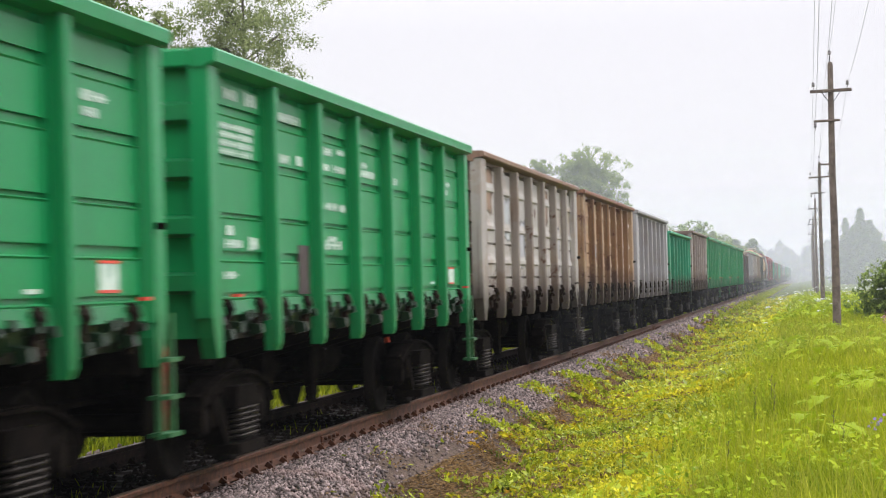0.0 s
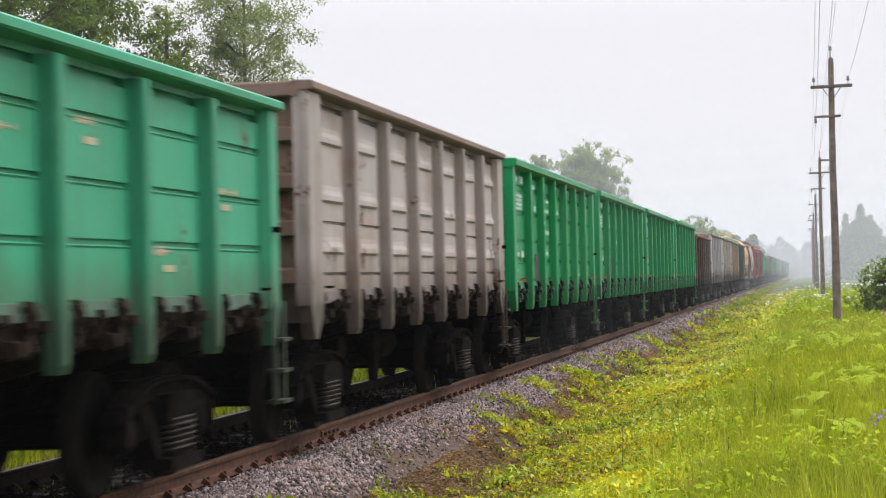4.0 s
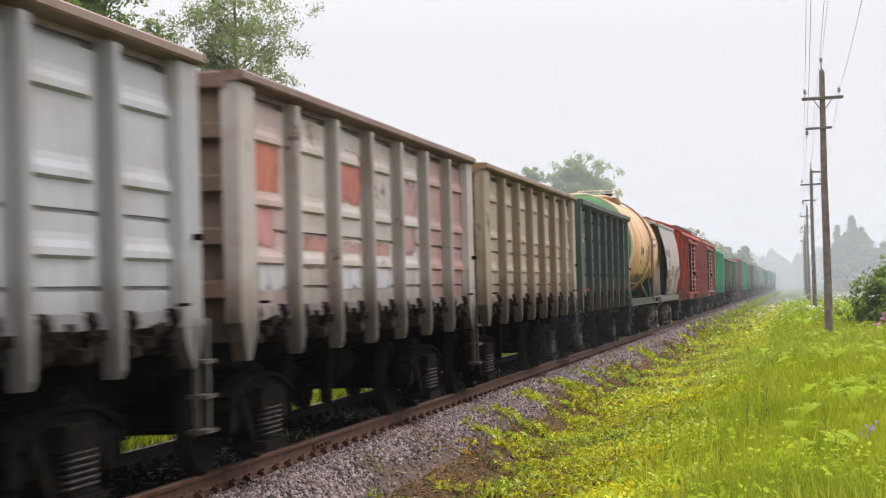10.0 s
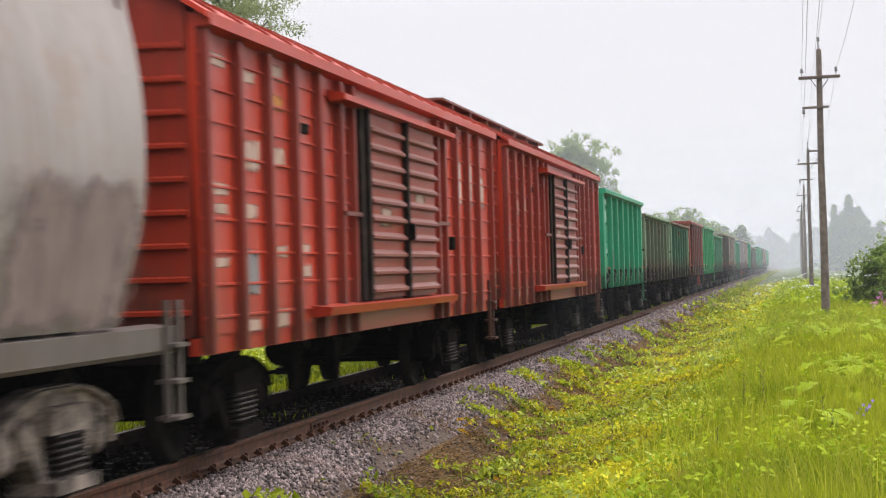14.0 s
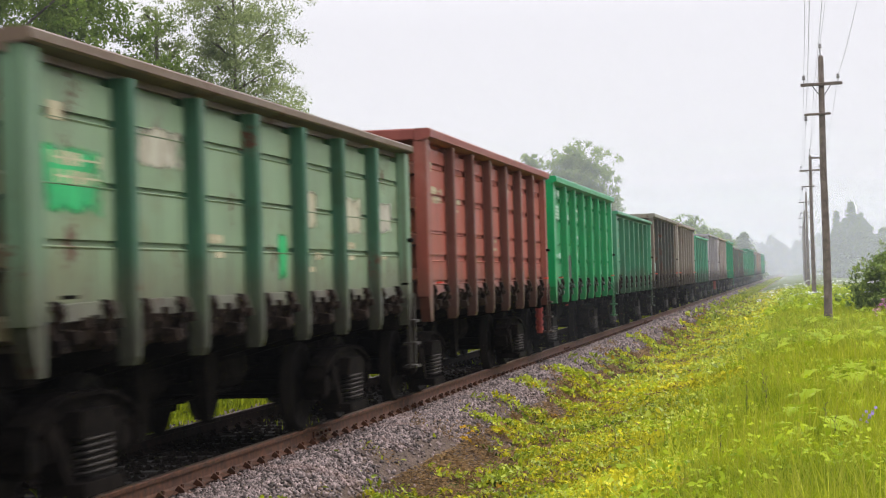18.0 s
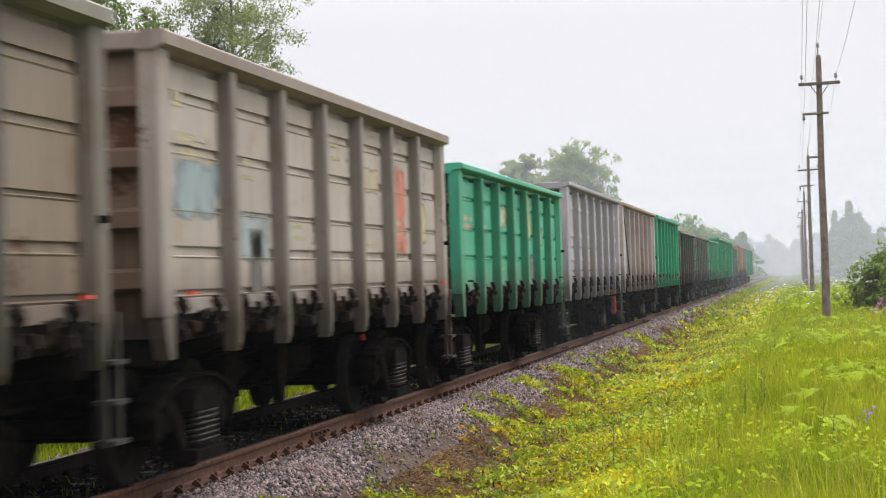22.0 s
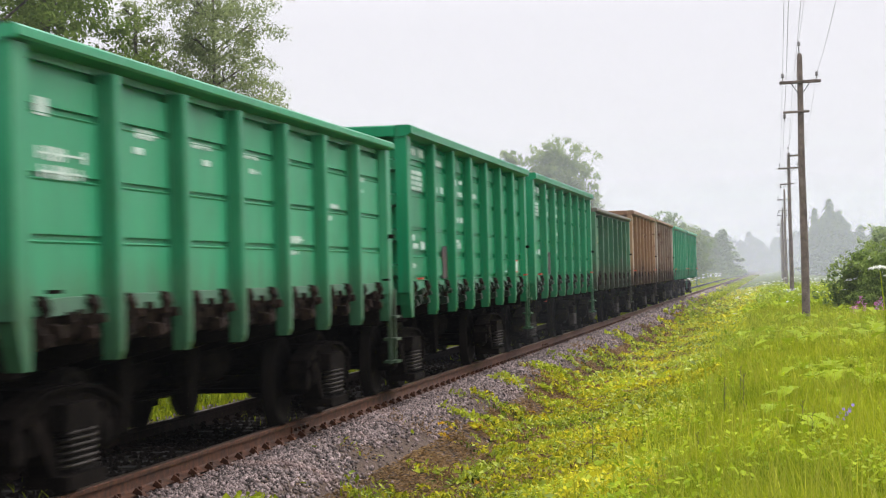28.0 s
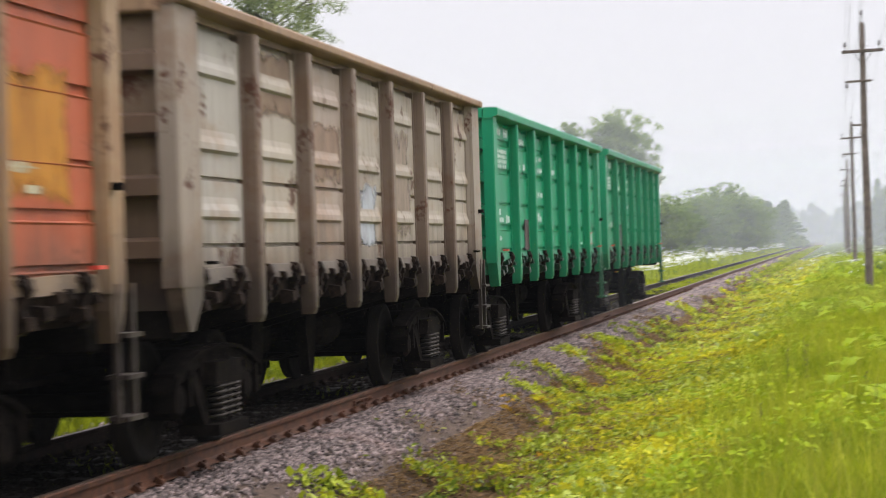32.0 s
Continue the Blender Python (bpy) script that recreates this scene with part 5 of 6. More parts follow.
# ---- the train, from the wagon that passes first to the tail ----
GREEN, TEAL = (0.003, 0.205, 0.062), (0.009, 0.215, 0.105)
CLEAN = "bright green steel gondola wagon with white markings"


def make_train():
    make = []

    def add(*args, **kw):
        make.append((gondola(*args, **kw), 13.92))
    add(CLEAN, "new", GREEN, wear=0.05, marks="white")
    add(CLEAN, "new", GREEN, wear=0.05, marks="white")
    add("weathered grey gondola wagon with bulged sides and brown rim", "old", (0.37, 0.35, 0.33), (0.26, 0.225, 0.2), (0.21, 0.13, 0.09), 0.48, patches=[(-3.4, 2.6, 1.0, 0.5, (0.42, 0.44, 0.46)), (-1.6, 2.2, 1.1, 0.6, (0.42, 0.43, 0.46)), (1.7, 2.9, 0.9, 0.5, (0.24, 0.16, 0.11)), (3.4, 2.2, 0.9, 0.6, (0.4, 0.4, 0.42)), (-5.3, 2.95, 1.1, 0.5, (0.3, 0.2, 0.14))])
    add("tan-brown worn gondola wagon with bulged sides", "old", (0.36, 0.255, 0.155), (0.19, 0.1, 0.045), (0.19, 0.085, 0.045), 0.6, "cream", odd={0: (0.32, 0.2, 0.11), 5: (0.38, 0.29, 0.25), 6: (0.4, 0.32, 0.28)}, patches=[(-3.4, 2.3, 0.8, 0.3, (0.36, 0.38, 0.4)), (-1.7, 2.75, 0.5, 0.5, (0.36, 0.37, 0.39)), (1.6, 2.7, 0.7, 0.3, (0.36, 0.37, 0.38)), (-1.7, 1.75, 0.5, 0.3, (0.15, 0.14, 0.13)), (0.0, 1.8, 0.35, 0.36, (0.13, 0.12, 0.11))])
    add("light grey gondola wagon with bulged sides", "old", (0.35, 0.345, 0.36), (0.27, 0.26, 0.27), (0.27, 0.26, 0.26), 0.3, patches=[(3.4, 2.75, 0.8, 0.5, (0.52, 0.24, 0.14)), (-1.7, 2.9, 1.0, 0.4, (0.3, 0.28, 0.27)), (1.7, 1.9, 0.9, 0.4, (0.28, 0.25, 0.24))])
    add("low teal-green gondola wagon with rusty lower edge", "low", (0.03, 0.27, 0.15), None, None, 0.4, "cream")
    add("grey-brown weathered gondola wagon with bulged sides", "old", (0.33, 0.295, 0.28), (0.26, 0.22, 0.205), (0.17, 0.12, 0.1), 0.5)
    for _ in range(4):
        add(CLEAN, "new", (0.003, 0.185, 0.06), wear=0.08, marks="white")
    add("low rusty gondola wagon with flaking green panels and brown posts", "low", (0.1, 0.2, 0.1), (0.03, 0.018, 0.013), (0.13, 0.055, 0.034), 0.74, "cream", patches=[(-5.2, 2.4, 0.8, 0.22, (0.11, 0.042, 0.018)), (-3.4, 2.45, 0.7, 0.2, (0.34, 0.34, 0.19)), (-1.7, 2.15, 1.0, 0.2, (0.12, 0.045, 0.02)), (0.0, 2.05, 1.0, 0.16, (0.32, 0.33, 0.18)), (1.7, 2.6, 0.7, 0.2, (0.12, 0.042, 0.018)), (1.7, 2.2, 1.0, 0.2, (0.34, 0.34, 0.19)), (3.4, 2.3, 0.9, 0.26, (0.11, 0.04, 0.018)), (3.4, 1.95, 0.9, 0.16, (0.32, 0.32, 0.17))])
    add("pale blue-grey gondola wagon with bulged sides and brown rim", "old", (0.325, 0.33, 0.35), (0.25, 0.245, 0.25), (0.2, 0.13, 0.1), 0.36)
    add("grey gondola wagon with red-brown patches and faded paint", "old", (0.37, 0.33, 0.3), (0.27, 0.24, 0.22), (0.17, 0.1, 0.085), 0.5, odd={0: (0.36, 0.27, 0.25), 5: (0.28, 0.17, 0.155), 6: (0.25, 0.13, 0.12)}, patches=[(-5.3, 2.75, 1.2, 0.5, (0.4, 0.13, 0.09)), (-5.4, 2.2, 0.8, 0.3, (0.42, 0.2, 0.19)), (-3.3, 2.0, 1.0, 0.24, (0.36, 0.18, 0.15)), (-1.6, 2.8, 1.1, 0.42, (0.38, 0.13, 0.1)), (-1.5, 2.0, 0.9, 0.2, (0.36, 0.24, 0.21)), (0.1, 2.02, 0.7, 0.2, (0.34, 0.18, 0.15)), (-5.0, 1.8, 0.9, 0.26, (0.42, 0.4, 0.42)), (-1.7, 1.76, 1.1, 0.2, (0.43, 0.42, 0.45)), (0.0, 1.78, 1.0, 0.22, (0.43, 0.42, 0.45)), (1.7, 2.5, 1.0, 0.7, (0.34, 0.2, 0.2))])
    add("olive-tan gondola wagon with bulged sides", "old", (0.28, 0.235, 0.165), (0.2, 0.155, 0.11), (0.22, 0.14, 0.085), 0.5)
    add("dark grey-green gondola wagon with white markings", "new", (0.031, 0.053, 0.039), (0.019, 0.03, 0.024), (0.028, 0.038, 0.032), 0.45, "faded", badge=(3.35, 2.78, 0.62, 0.46))
    make.append((tank_wagon(), 12.5))
    make.append((hopper_wagon(), 11.54))
    make.append((boxcar((0.35, 0.0275, 0.0085), "orange-red boxcar with ribbed sliding doors", 0.3, 8.35), 16.7))
    make.append((boxcar((0.315, 0.026, 0.009), "red boxcar with ribbed sliding doors and rusty roof", 0.75, 9.05), 18.1))
    add("teal-green steel gondola wagon with white markings", "new", TEAL, wear=0.12, marks="white")
    add("low dull olive-green gondola wagon, paint flaking", "low", (0.11, 0.19, 0.10), (0.075, 0.1, 0.06), None, 0.55, "cream")
    add("low faded green gondola wagon with pale patches", "low", (0.16, 0.235, 0.14), (0.03, 0.095, 0.055), (0.11, 0.075, 0.05), 0.52, "cream", patches=[(-5.3, 2.3, 0.9, 0.32, (0.02, 0.36, 0.12)), (-3.4, 2.62, 1.1, 0.22, (0.4, 0.38, 0.3)), (1.4, 2.3, 0.8, 0.26, (0.38, 0.36, 0.25)), (3.3, 2.28, 0.9, 0.28, (0.4, 0.38, 0.28)), (5.0, 2.3, 1.1, 0.26, (0.42, 0.4, 0.33)), (0.35, 1.82, 0.25, 0.3, (0.02, 0.36, 0.12))])
    add("red-brown gondola wagon with dark brown posts", "new", (0.26, 0.06, 0.037), (0.1, 0.032, 0.023), (0.19, 0.05, 0.038), 0.35, "cream")
    add(CLEAN, "new", GREEN, wear=0.05, marks="white")
    add("low dull green gondola wagon", "low", (0.04, 0.2, 0.105), None, None, 0.3, "cream")
    add("dark brown olive gondola wagon with flaking paint", "new", (0.19, 0.15, 0.11), (0.05, 0.055, 0.048), (0.2, 0.19, 0.15), 0.55, "cream", patches=[(-4.6, 1.75, 0.5, 0.26, (0.42, 0.6, 0.56)), (-3.2, 1.75, 0.75, 0.24, (0.45, 0.62, 0.6)), (-1.5, 1.78, 0.75, 0.24, (0.45, 0.62, 0.6)), (-1.6, 2.3, 0.9, 0.36, (0.1, 0.26, 0.1)), (-1.45, 2.75, 0.35, 0.16, (0.06, 0.3, 0.12)), (-5.0, 2.72, 1.2, 0.3, (0.36, 0.2, 0.14)), (1.7, 2.62, 0.6, 0.4, (0.38, 0.26, 0.17)), (1.7, 2.2, 0.9, 0.2, (0.36, 0.3, 0.22))])
    add("grey-tan gondola wagon with pale markings", "new", (0.35, 0.31, 0.27), (0.19, 0.165, 0.14), (0.22, 0.18, 0.15), 0.45, "cream", patches=[(-5.1, 2.35, 1.2, 0.35, (0.27, 0.33, 0.34)), (-3.4, 2.0, 0.9, 0.3, (0.3, 0.34, 0.34)), (3.4, 2.4, 0.8, 0.75, (0.5, 0.19, 0.13)), (5.0, 2.3, 0.5, 0.4, (0.5, 0.42, 0.22)), (1.7, 2.7, 0.9, 0.2, (0.42, 0.36, 0.24)), (-3.3, 1.7, 0.35, 0.5, (0.12, 0.11, 0.1))])
    add("low teal gondola wagon with cream patches", "low", (0.05, 0.31, 0.19), (0.03, 0.19, 0.11), None, 0.33, "cream", patches=[(1.75, 2.6, 0.55, 0.6, (0.5, 0.38, 0.18)), (3.4, 2.3, 0.8, 0.25, (0.3, 0.4, 0.26)), (-1.6, 2.55, 0.95, 0.26, (0.38, 0.42, 0.26)), (2.2, 1.72, 0.36, 0.36, (0.16, 0.14, 0.14))])
    add("pale lilac-grey gondola wagon with bulged sides", "old", (0.33, 0.31, 0.32), (0.24, 0.225, 0.235), (0.25, 0.235, 0.24), 0.34, patches=[(3.35, 2.85, 0.8, 0.5, (0.55, 0.16, 0.12))])
    add("grey-brown gondola wagon with a dark diagonal bar", "plain", (0.37, 0.345, 0.335), (0.29, 0.24, 0.22), (0.28, 0.2, 0.13), 0.38, streak=True)
    add("green steel gondola wagon with white markings", "new", TEAL, wear=0.1, marks="white")
    add("low dark olive gondola wagon, rusty", "low", (0.1, 0.122, 0.07), (0.04, 0.055, 0.036), (0.13, 0.11, 0.085), 0.55, "cream")
    add("low rust-streaked green gondola wagon", "low", (0.1, 0.13, 0.072), (0.035, 0.08, 0.045), (0.12, 0.09, 0.07), 0.7, "cream", patches=[(0.0, 2.62, 1.1, 0.3, (0.03, 0.3, 0.09)), (1.65, 2.6, 0.35, 0.3, (0.4, 0.16, 0.08)), (1.75, 2.2, 0.9, 0.22, (0.42, 0.3, 0.13)), (3.3, 2.2, 0.8, 0.22, (0.42, 0.31, 0.14)), (1.5, 1.75, 0.4, 0.3, (0.03, 0.32, 0.09))])
    add("low green gondola wagon with pale markings", "low", (0.025, 0.245, 0.115), None, None, 0.25, "white")
    add(CLEAN, "new", (0.003, 0.175, 0.072), wear=0.08, marks="white")
    add(CLEAN, "new", (0.003, 0.175, 0.072), wear=0.08, marks="white")
    add("low dark green gondola wagon with brown posts", "low", (0.045, 0.15, 0.075), (0.025, 0.1, 0.05), (0.09, 0.085, 0.06), 0.4, "cream", patches=[(3.3, 2.25, 1.2, 0.26, (0.38, 0.4, 0.3)), (5.1, 2.25, 1.3, 0.26, (0.4, 0.42, 0.32)), (3.3, 2.6, 0.6, 0.12, (0.3, 0.36, 0.26))])
    add("rust-brown patched gondola wagon, paint peeling", "new", (0.37, 0.26, 0.15), (0.21, 0.12, 0.06), (0.2, 0.115, 0.065), 0.5, "cream", odd={0: (0.42, 0.36, 0.27), 3: (0.42, 0.3, 0.16), 5: (0.35, 0.085, 0.025), 6: (0.36, 0.085, 0.035)}, patches=[(-5.2, 2.82, 1.1, 0.3, (0.4, 0.42, 0.42)), (-5.4, 2.4, 0.4, 0.3, (0.3, 0.55, 0.5)), (-5.1, 1.9, 0.9, 0.5, (0.42, 0.46, 0.52)), (-3.4, 2.72, 1.0, 0.24, (0.15, 0.15, 0.17)), (-1.7, 2.72, 0.9, 0.22, (0.14, 0.14, 0.16)), (1.7, 2.7, 0.8, 0.22, (0.2, 0.19, 0.19)), (-1.7, 1.95, 0.9, 0.24, (0.18, 0.17, 0.17)), (3.35, 2.0, 0.9, 0.5, (0.5, 0.17, 0.05)), (5.0, 2.35, 1.0, 0.6, (0.44, 0.19, 0.025))])
    add("sand-grey weathered gondola wagon with bulged sides", "old", (0.33, 0.285, 0.23), (0.18, 0.13, 0.098), (0.24, 0.15, 0.085), 0.52, odd={0: (0.33, 0.3, 0.26), 2: (0.34, 0.27, 0.22)}, patches=[(0.05, 1.95, 0.7, 0.45, (0.4, 0.42, 0.45)), (-3.4, 3.0, 1.2, 0.4, (0.22, 0.15, 0.1)), (-1.7, 2.5, 1.0, 0.4, (0.26, 0.18, 0.13)), (-4.0, 1.75, 0.3, 0.5, (0.09, 0.08, 0.07)), (1.7, 2.3, 0.8, 0.8, (0.28, 0.22, 0.17))])
    add(CLEAN, "new", (0.006, 0.215, 0.1), wear=0.08, marks="white")
    add("bright green tail wagon of the train, white markings", "new", (0.006, 0.2, 0.092), wear=0.08, marks="white")
    return make


def travelled(t):
    """Metres that the train has rolled towards the camera by t seconds."""
    ease = 0.08 * math.exp(-(((t - 8) / 3) ** 2)) + 0.52 * math.exp(-(((t - 28.8) / 1.7) ** 2))
    return 16.557 * t + 0.0038 * t * t - ease


TRAIN = make_train()

# ---- vegetation ----
def blades(name, x, y, z, high, wide, material, label, bend=0.35, category="grass"):
    """Grass blades at the given feet: two quads' worth of blade that narrows and bows over."""
    n = len(x)
    a = rng.uniform(0, 6.28, n)
    dx, dy = np.cos(a), np.sin(a)
    b = rng.uniform(0, 6.28, n)
    reach = high * rng.uniform(0.05, bend * 2, n)
    lx, ly = np.cos(b) * reach, np.sin(b) * reach
    V = np.empty((n, 5, 3))
    for i, (f, w) in enumerate(((0, 0.5), (0, -0.5), (0.6, 0.4), (0.6, -0.4), (1, 0))):
        V[:, i, 0] = x + dx * wide * w + lx * f * f
        V[:, i, 1] = y + dy * wide * w + ly * f * f
        V[:, i, 2] = z + high * f * (1 - 0.25 * f * reach / high)
    F = np.array([(0, 1, 3), (0, 3, 2), (2, 3, 4)])[None] + 5 * np.arange(n)[:, None, None]
    tagged(new(name, triangles(name, V.reshape(-1, 3), F.reshape(-1, 3), material)), label, category, kind="stuff")


def leaflets(name, P, size, material, label, flat=0.5, category="weeds"):
    """Loose small leaves: pointed rhombs folded a little along the middle, turned every way."""
    n = len(P)
    a, tip = rng.uniform(0, 6.28, n), rng.normal(0, flat, n)
    along = np.stack([np.cos(a) * np.cos(tip), np.sin(a) * np.cos(tip), np.sin(tip)], 1)
    side = np.stack([-np.sin(a), np.cos(a), rng.normal(0, flat, n)], 1)
    side /= np.linalg.norm(side, axis=1, keepdims=True)
    s = np.asarray(size).reshape(-1, 1) * np.ones((n, 1))
    up = np.cross(along, side)
    V = np.stack([P - along * s, P + side * s * 0.52 + up * s * 0.12, P + along * s, P - side * s * 0.52 + up * s * 0.12], 1)
    F = np.array([(0, 1, 2), (0, 2, 3)])[None] + 4 * np.arange(n)[:, None, None]
    me = triangles(name, V.reshape(-1, 3), F.reshape(-1, 3), material)
    if label is None:
        return me
    tagged(new(name, me), label, category, kind="stuff")


def scatter(count, y0, y1, left, right, power=1.6):
    """Feet on the right of the line, denser near; left and right bound x, right also grows with y."""
    y = y0 + (y1 - y0) * rng.random(count) ** power
    x = left + (0.062 * y + right - left) * rng.random(count)
    return x, y


def clumpy(x, y, s):
    return np.sin(x * 2.1 * s + 1.3 * np.sin(y * 0.9 * s)) * np.sin(y * 1.7 * s + 1.9 * np.sin(x * 1.1 * s))


def soil(x, y):
    """The ground with the slope of the ballast shoulder on it."""
    return np.maximum(terrain(x, y), np.interp(x, (-4.6, -4.25, -3.65, -3.6), (-0.2, -0.33, -0.7, -2.0)))


def make_clumps():
    """Cushions of low weeds, each of one hue, with dark gaps of soil and litter between them."""
    for y0, y1, count, per, size in ((12, 38, 5600, 24, 0.034), (38, 85, 4600, 16, 0.055), (85, 190, 2200, 10, 0.1)):
        y = y0 + (y1 - y0) * rng.random(count) ** 1.4
        x = rng.uniform(-4.5, -1.1, count)
        rise = clumpy(x, y, 0.8) + 0.7 * clumpy(x, y, 2.3)
        keep = 0.7 * rise + (x + 3.6 - 0.45 * np.clip((28 - y) / 8, 0, 1)) * 1.1 > rng.uniform(-0.4, 0.4, count)
        x, y = x[keep], y[keep]
        wide = rng.uniform(0.04, 0.13, len(x)) * (1 + 0.006 * y)
        hue = rng.random(len(x)) + 0.2 * clumpy(x, y, 0.7) - 0.09 * (x + 3.0)
        for name, low, high, material, label in (("yellow_weeds", -9, 0.3, WEED, "cushions of yellow-green weeds beside the gravel"), ("fresh_weeds", 0.3, 0.62, FRESH, "cushions of fresh green weeds beside the gravel"),
                                                 ("dark_weeds", 0.62, 0.81, MOSS, "cushions of dark green moss beside the gravel"), ("ochre_weeds", 0.81, 0.88, OCHRE, "withered orange-yellow leaves beside the gravel"),
                                                 ("dry_weeds", 0.88, 9, DRYWEED, "withered brown weeds among the green")):
            pick = (hue >= low) & (hue < high)
            cx, cy, w = [np.repeat(v[pick], per) for v in (x, y, wide)]
            a, q = rng.uniform(0, 6.28, len(cx)), np.sqrt(rng.random(len(cx)))
            px, py = cx + w * q * np.cos(a), cy + 1.5 * w * q * np.sin(a)
            up = w * 1.1 * np.sqrt(1 - 0.9 * q * q) * (0.5 if material in (MOSS, OCHRE) else 1.0)
            leaflets(name, np.stack([px, py, soil(px, py) + 0.02 + up], 1), size * rng.uniform(0.5, 1.4, len(px)), material, label, 0.75)


MOSS = make_leaf("dark_moss", (0.02, 0.04, 0.006), (0.11, 0.15, 0.018), 0.8, 0.15)
OCHRE = make_leaf("ochre_leaf", (0.28, 0.13, 0.01), (0.6, 0.4, 0.03), 0.6, 0.3)


def make_meadow():
    for y0, y1, count, wide in ((9, 34, 150000, 0.008), (34, 75, 90000, 0.016), (75, 190, 50000, 0.035)):
        x, y = scatter(count, y0, y1, -2.0, 0.9)
        edge = -1.55 + 0.25 * np.sin(y * 0.8) + 0.2 * np.sin(y * 2.3)
        keep = rng.random(count) < np.clip((x - edge) * 1.6 + 0.12, 0.03, 1)
        x, y = x[keep], y[keep]
        high = rng.uniform(0.22, 0.52, len(x)) * (1 + 0.25 * clumpy(x, y, 1.0)) * np.clip(0.45 + (x - edge[keep]) * 0.5, 0.4, 1.0)
        blades("meadow_grass", x, y, terrain(x, y) - 0.02, high, wide, GRASS, "tall bright green meadow grass beside the track")
    # longer pale blades stand out of the mass
    x, y = scatter(5500, 11, 60, -1.5, 0.9, 1.3)
    blades("long_grass", x, y, terrain(x, y), rng.uniform(0.3, 0.72, len(x)), 0.007 + 0.00022 * y, LONG, "long pale grass blades in the meadow", 0.3)
    # the grass round the tripod
    n = 52000
    x, y = rng.uniform(-3.4, 7.0, n), rng.uniform(-9, 9.5, n)
    keep = np.hypot(x, y) > 0.7
    x, y = x[keep], y[keep]
    blades("meadow_grass", x, y, terrain(x, y) - 0.02, rng.uniform(0.15, 0.4, len(x)) * np.clip(0.4 + 0.3 * (x + 3.4), 0.4, 1), 0.014, GRASS, "bright green meadow grass beside the track")
    x, y = scatter(4000, 10, 70, -0.9, 0.9)
    blades("seeding_grass", x, y, terrain(x, y), rng.uniform(0.5, 0.78, len(x)), 0.006 + 0.0001 * y, STRAW, "pale seeding grass stalks", 0.18)
    # broad-leaved herbs in drifts through the grass
    for y0, y1, count, s in ((14, 40, 14000, 0.032), (40, 80, 10000, 0.055), (80, 160, 7000, 0.12)):
        x, y = scatter(count, y0, y1, -1.3, 0.7)
        keep = clumpy(x, y, 0.5) + 0.5 * clumpy(x, y, 1.3) > 0.25
        x, y = x[keep], y[keep]
        P = np.stack([x, y, terrain(x, y) + rng.uniform(0.12, 0.52, len(x))], 1)
        leaflets("meadow_herbs", P, s * rng.uniform(0.6, 1.5, len(x)), HERB, "drifts of broad-leaved herbs in the meadow", 0.5)
    # low weeds that creep over the edge of the ballast: yellow, fresh green and withered ones in patches
    for y0, y1, count, s in ((10, 36, 80000, 0.025), (36, 80, 50000, 0.04), (80, 200, 26000, 0.09)):
        y = y0 + (y1 - y0) * rng.random(count) ** 1.5
        x = rng.uniform(-4.75, -0.9, count)
        rise = clumpy(x, y, 0.8) + 0.7 * clumpy(x, y, 2.3) + 0.5 * clumpy(x, y, 4.6)
        keep = rise + (x + 3.68 - 0.55 * np.clip((28 - y) / 8, 0, 1)) * 1.05 > rng.uniform(-0.35, 0.35, count)
        x, y, rise = x[keep], y[keep], rise[keep]
        hump = np.clip(0.05 + 0.07 * rise + 0.07 * (x + 4.0), 0.015, 0.34)
        P = np.stack([x, y, soil(x, y) + 0.02 + hump * rng.random(len(x))], 1)
        kind_ = clumpy(x, y, 0.62) + 0.6 * clumpy(y, x, 1.7) + rng.normal(0, 0.35, len(x))
        dry = kind_ - 0.5 * (x + 3.1) > 0.42
        fresh = ~dry & (kind_ < -0.05)
        sunny = ~dry & ~fresh
        big = 1 + 0.9 * (rng.random(len(x)) < 0.15)
        leaflets("low_weeds", P[sunny], (s * big * rng.uniform(0.6, 1.5, len(x)))[sunny], WEED, "low yellow-green weeds spreading onto the gravel", 0.75)
        leaflets("fresh_weeds", P[fresh], (s * big * rng.uniform(0.7, 1.7, len(x)))[fresh], FRESH, "fresh green leafy weeds beside the gravel", 0.75)
        leaflets("dry_weeds", P[dry], (s * rng.uniform(0.5, 1.1, len(x)))[dry], DRYWEED, "withered brown weeds among the green", 0.45)
    # grass and weeds that grow between the sleepers
    for x0, x1, n in ((-6.75, -5.4, 3500), (-8.6, -6.95, 14000)):
        y = 8 + 130 * rng.random(n) ** 1.4
        x = rng.uniform(x0, x1, n)
        keep = clumpy(x, y, 0.9) > (0.35 if x0 > -6.9 else -0.1)
        x, y = x[keep], y[keep]
        blades("track_weeds", x, y, np.full(len(x), -0.26), rng.uniform(0.06, 0.2, len(x)), 0.012 + 0.0002 * y, GRASS, "short green weeds between the sleepers", 0.4)
    n = 9000
    y = 14 + 76 * rng.random(n) ** 1.3
    x = rng.uniform(-9.4, -7.35, n)
    blades("verge_grass", x, y, np.maximum(terrain(x, y), np.interp(x, (-8.45, -7.75), (-0.5, -0.2))), rng.uniform(0.1, 0.26, n), 0.02 + 0.0002 * y, GRASS, "bright green grass along the far side of the ballast", 0.4)
    n = 42000
    y = 15 + 75 * rng.random(n) ** 1.3
    x = -8.7 - np.abs(rng.normal(0, 1.1, n))
    up = (0.22 + 0.16 * clumpy(x, y, 0.7) + 0.1 * clumpy(x, y, 1.9)) * np.clip((-8.3 - x) * 1.6, 0.25, 2.2)
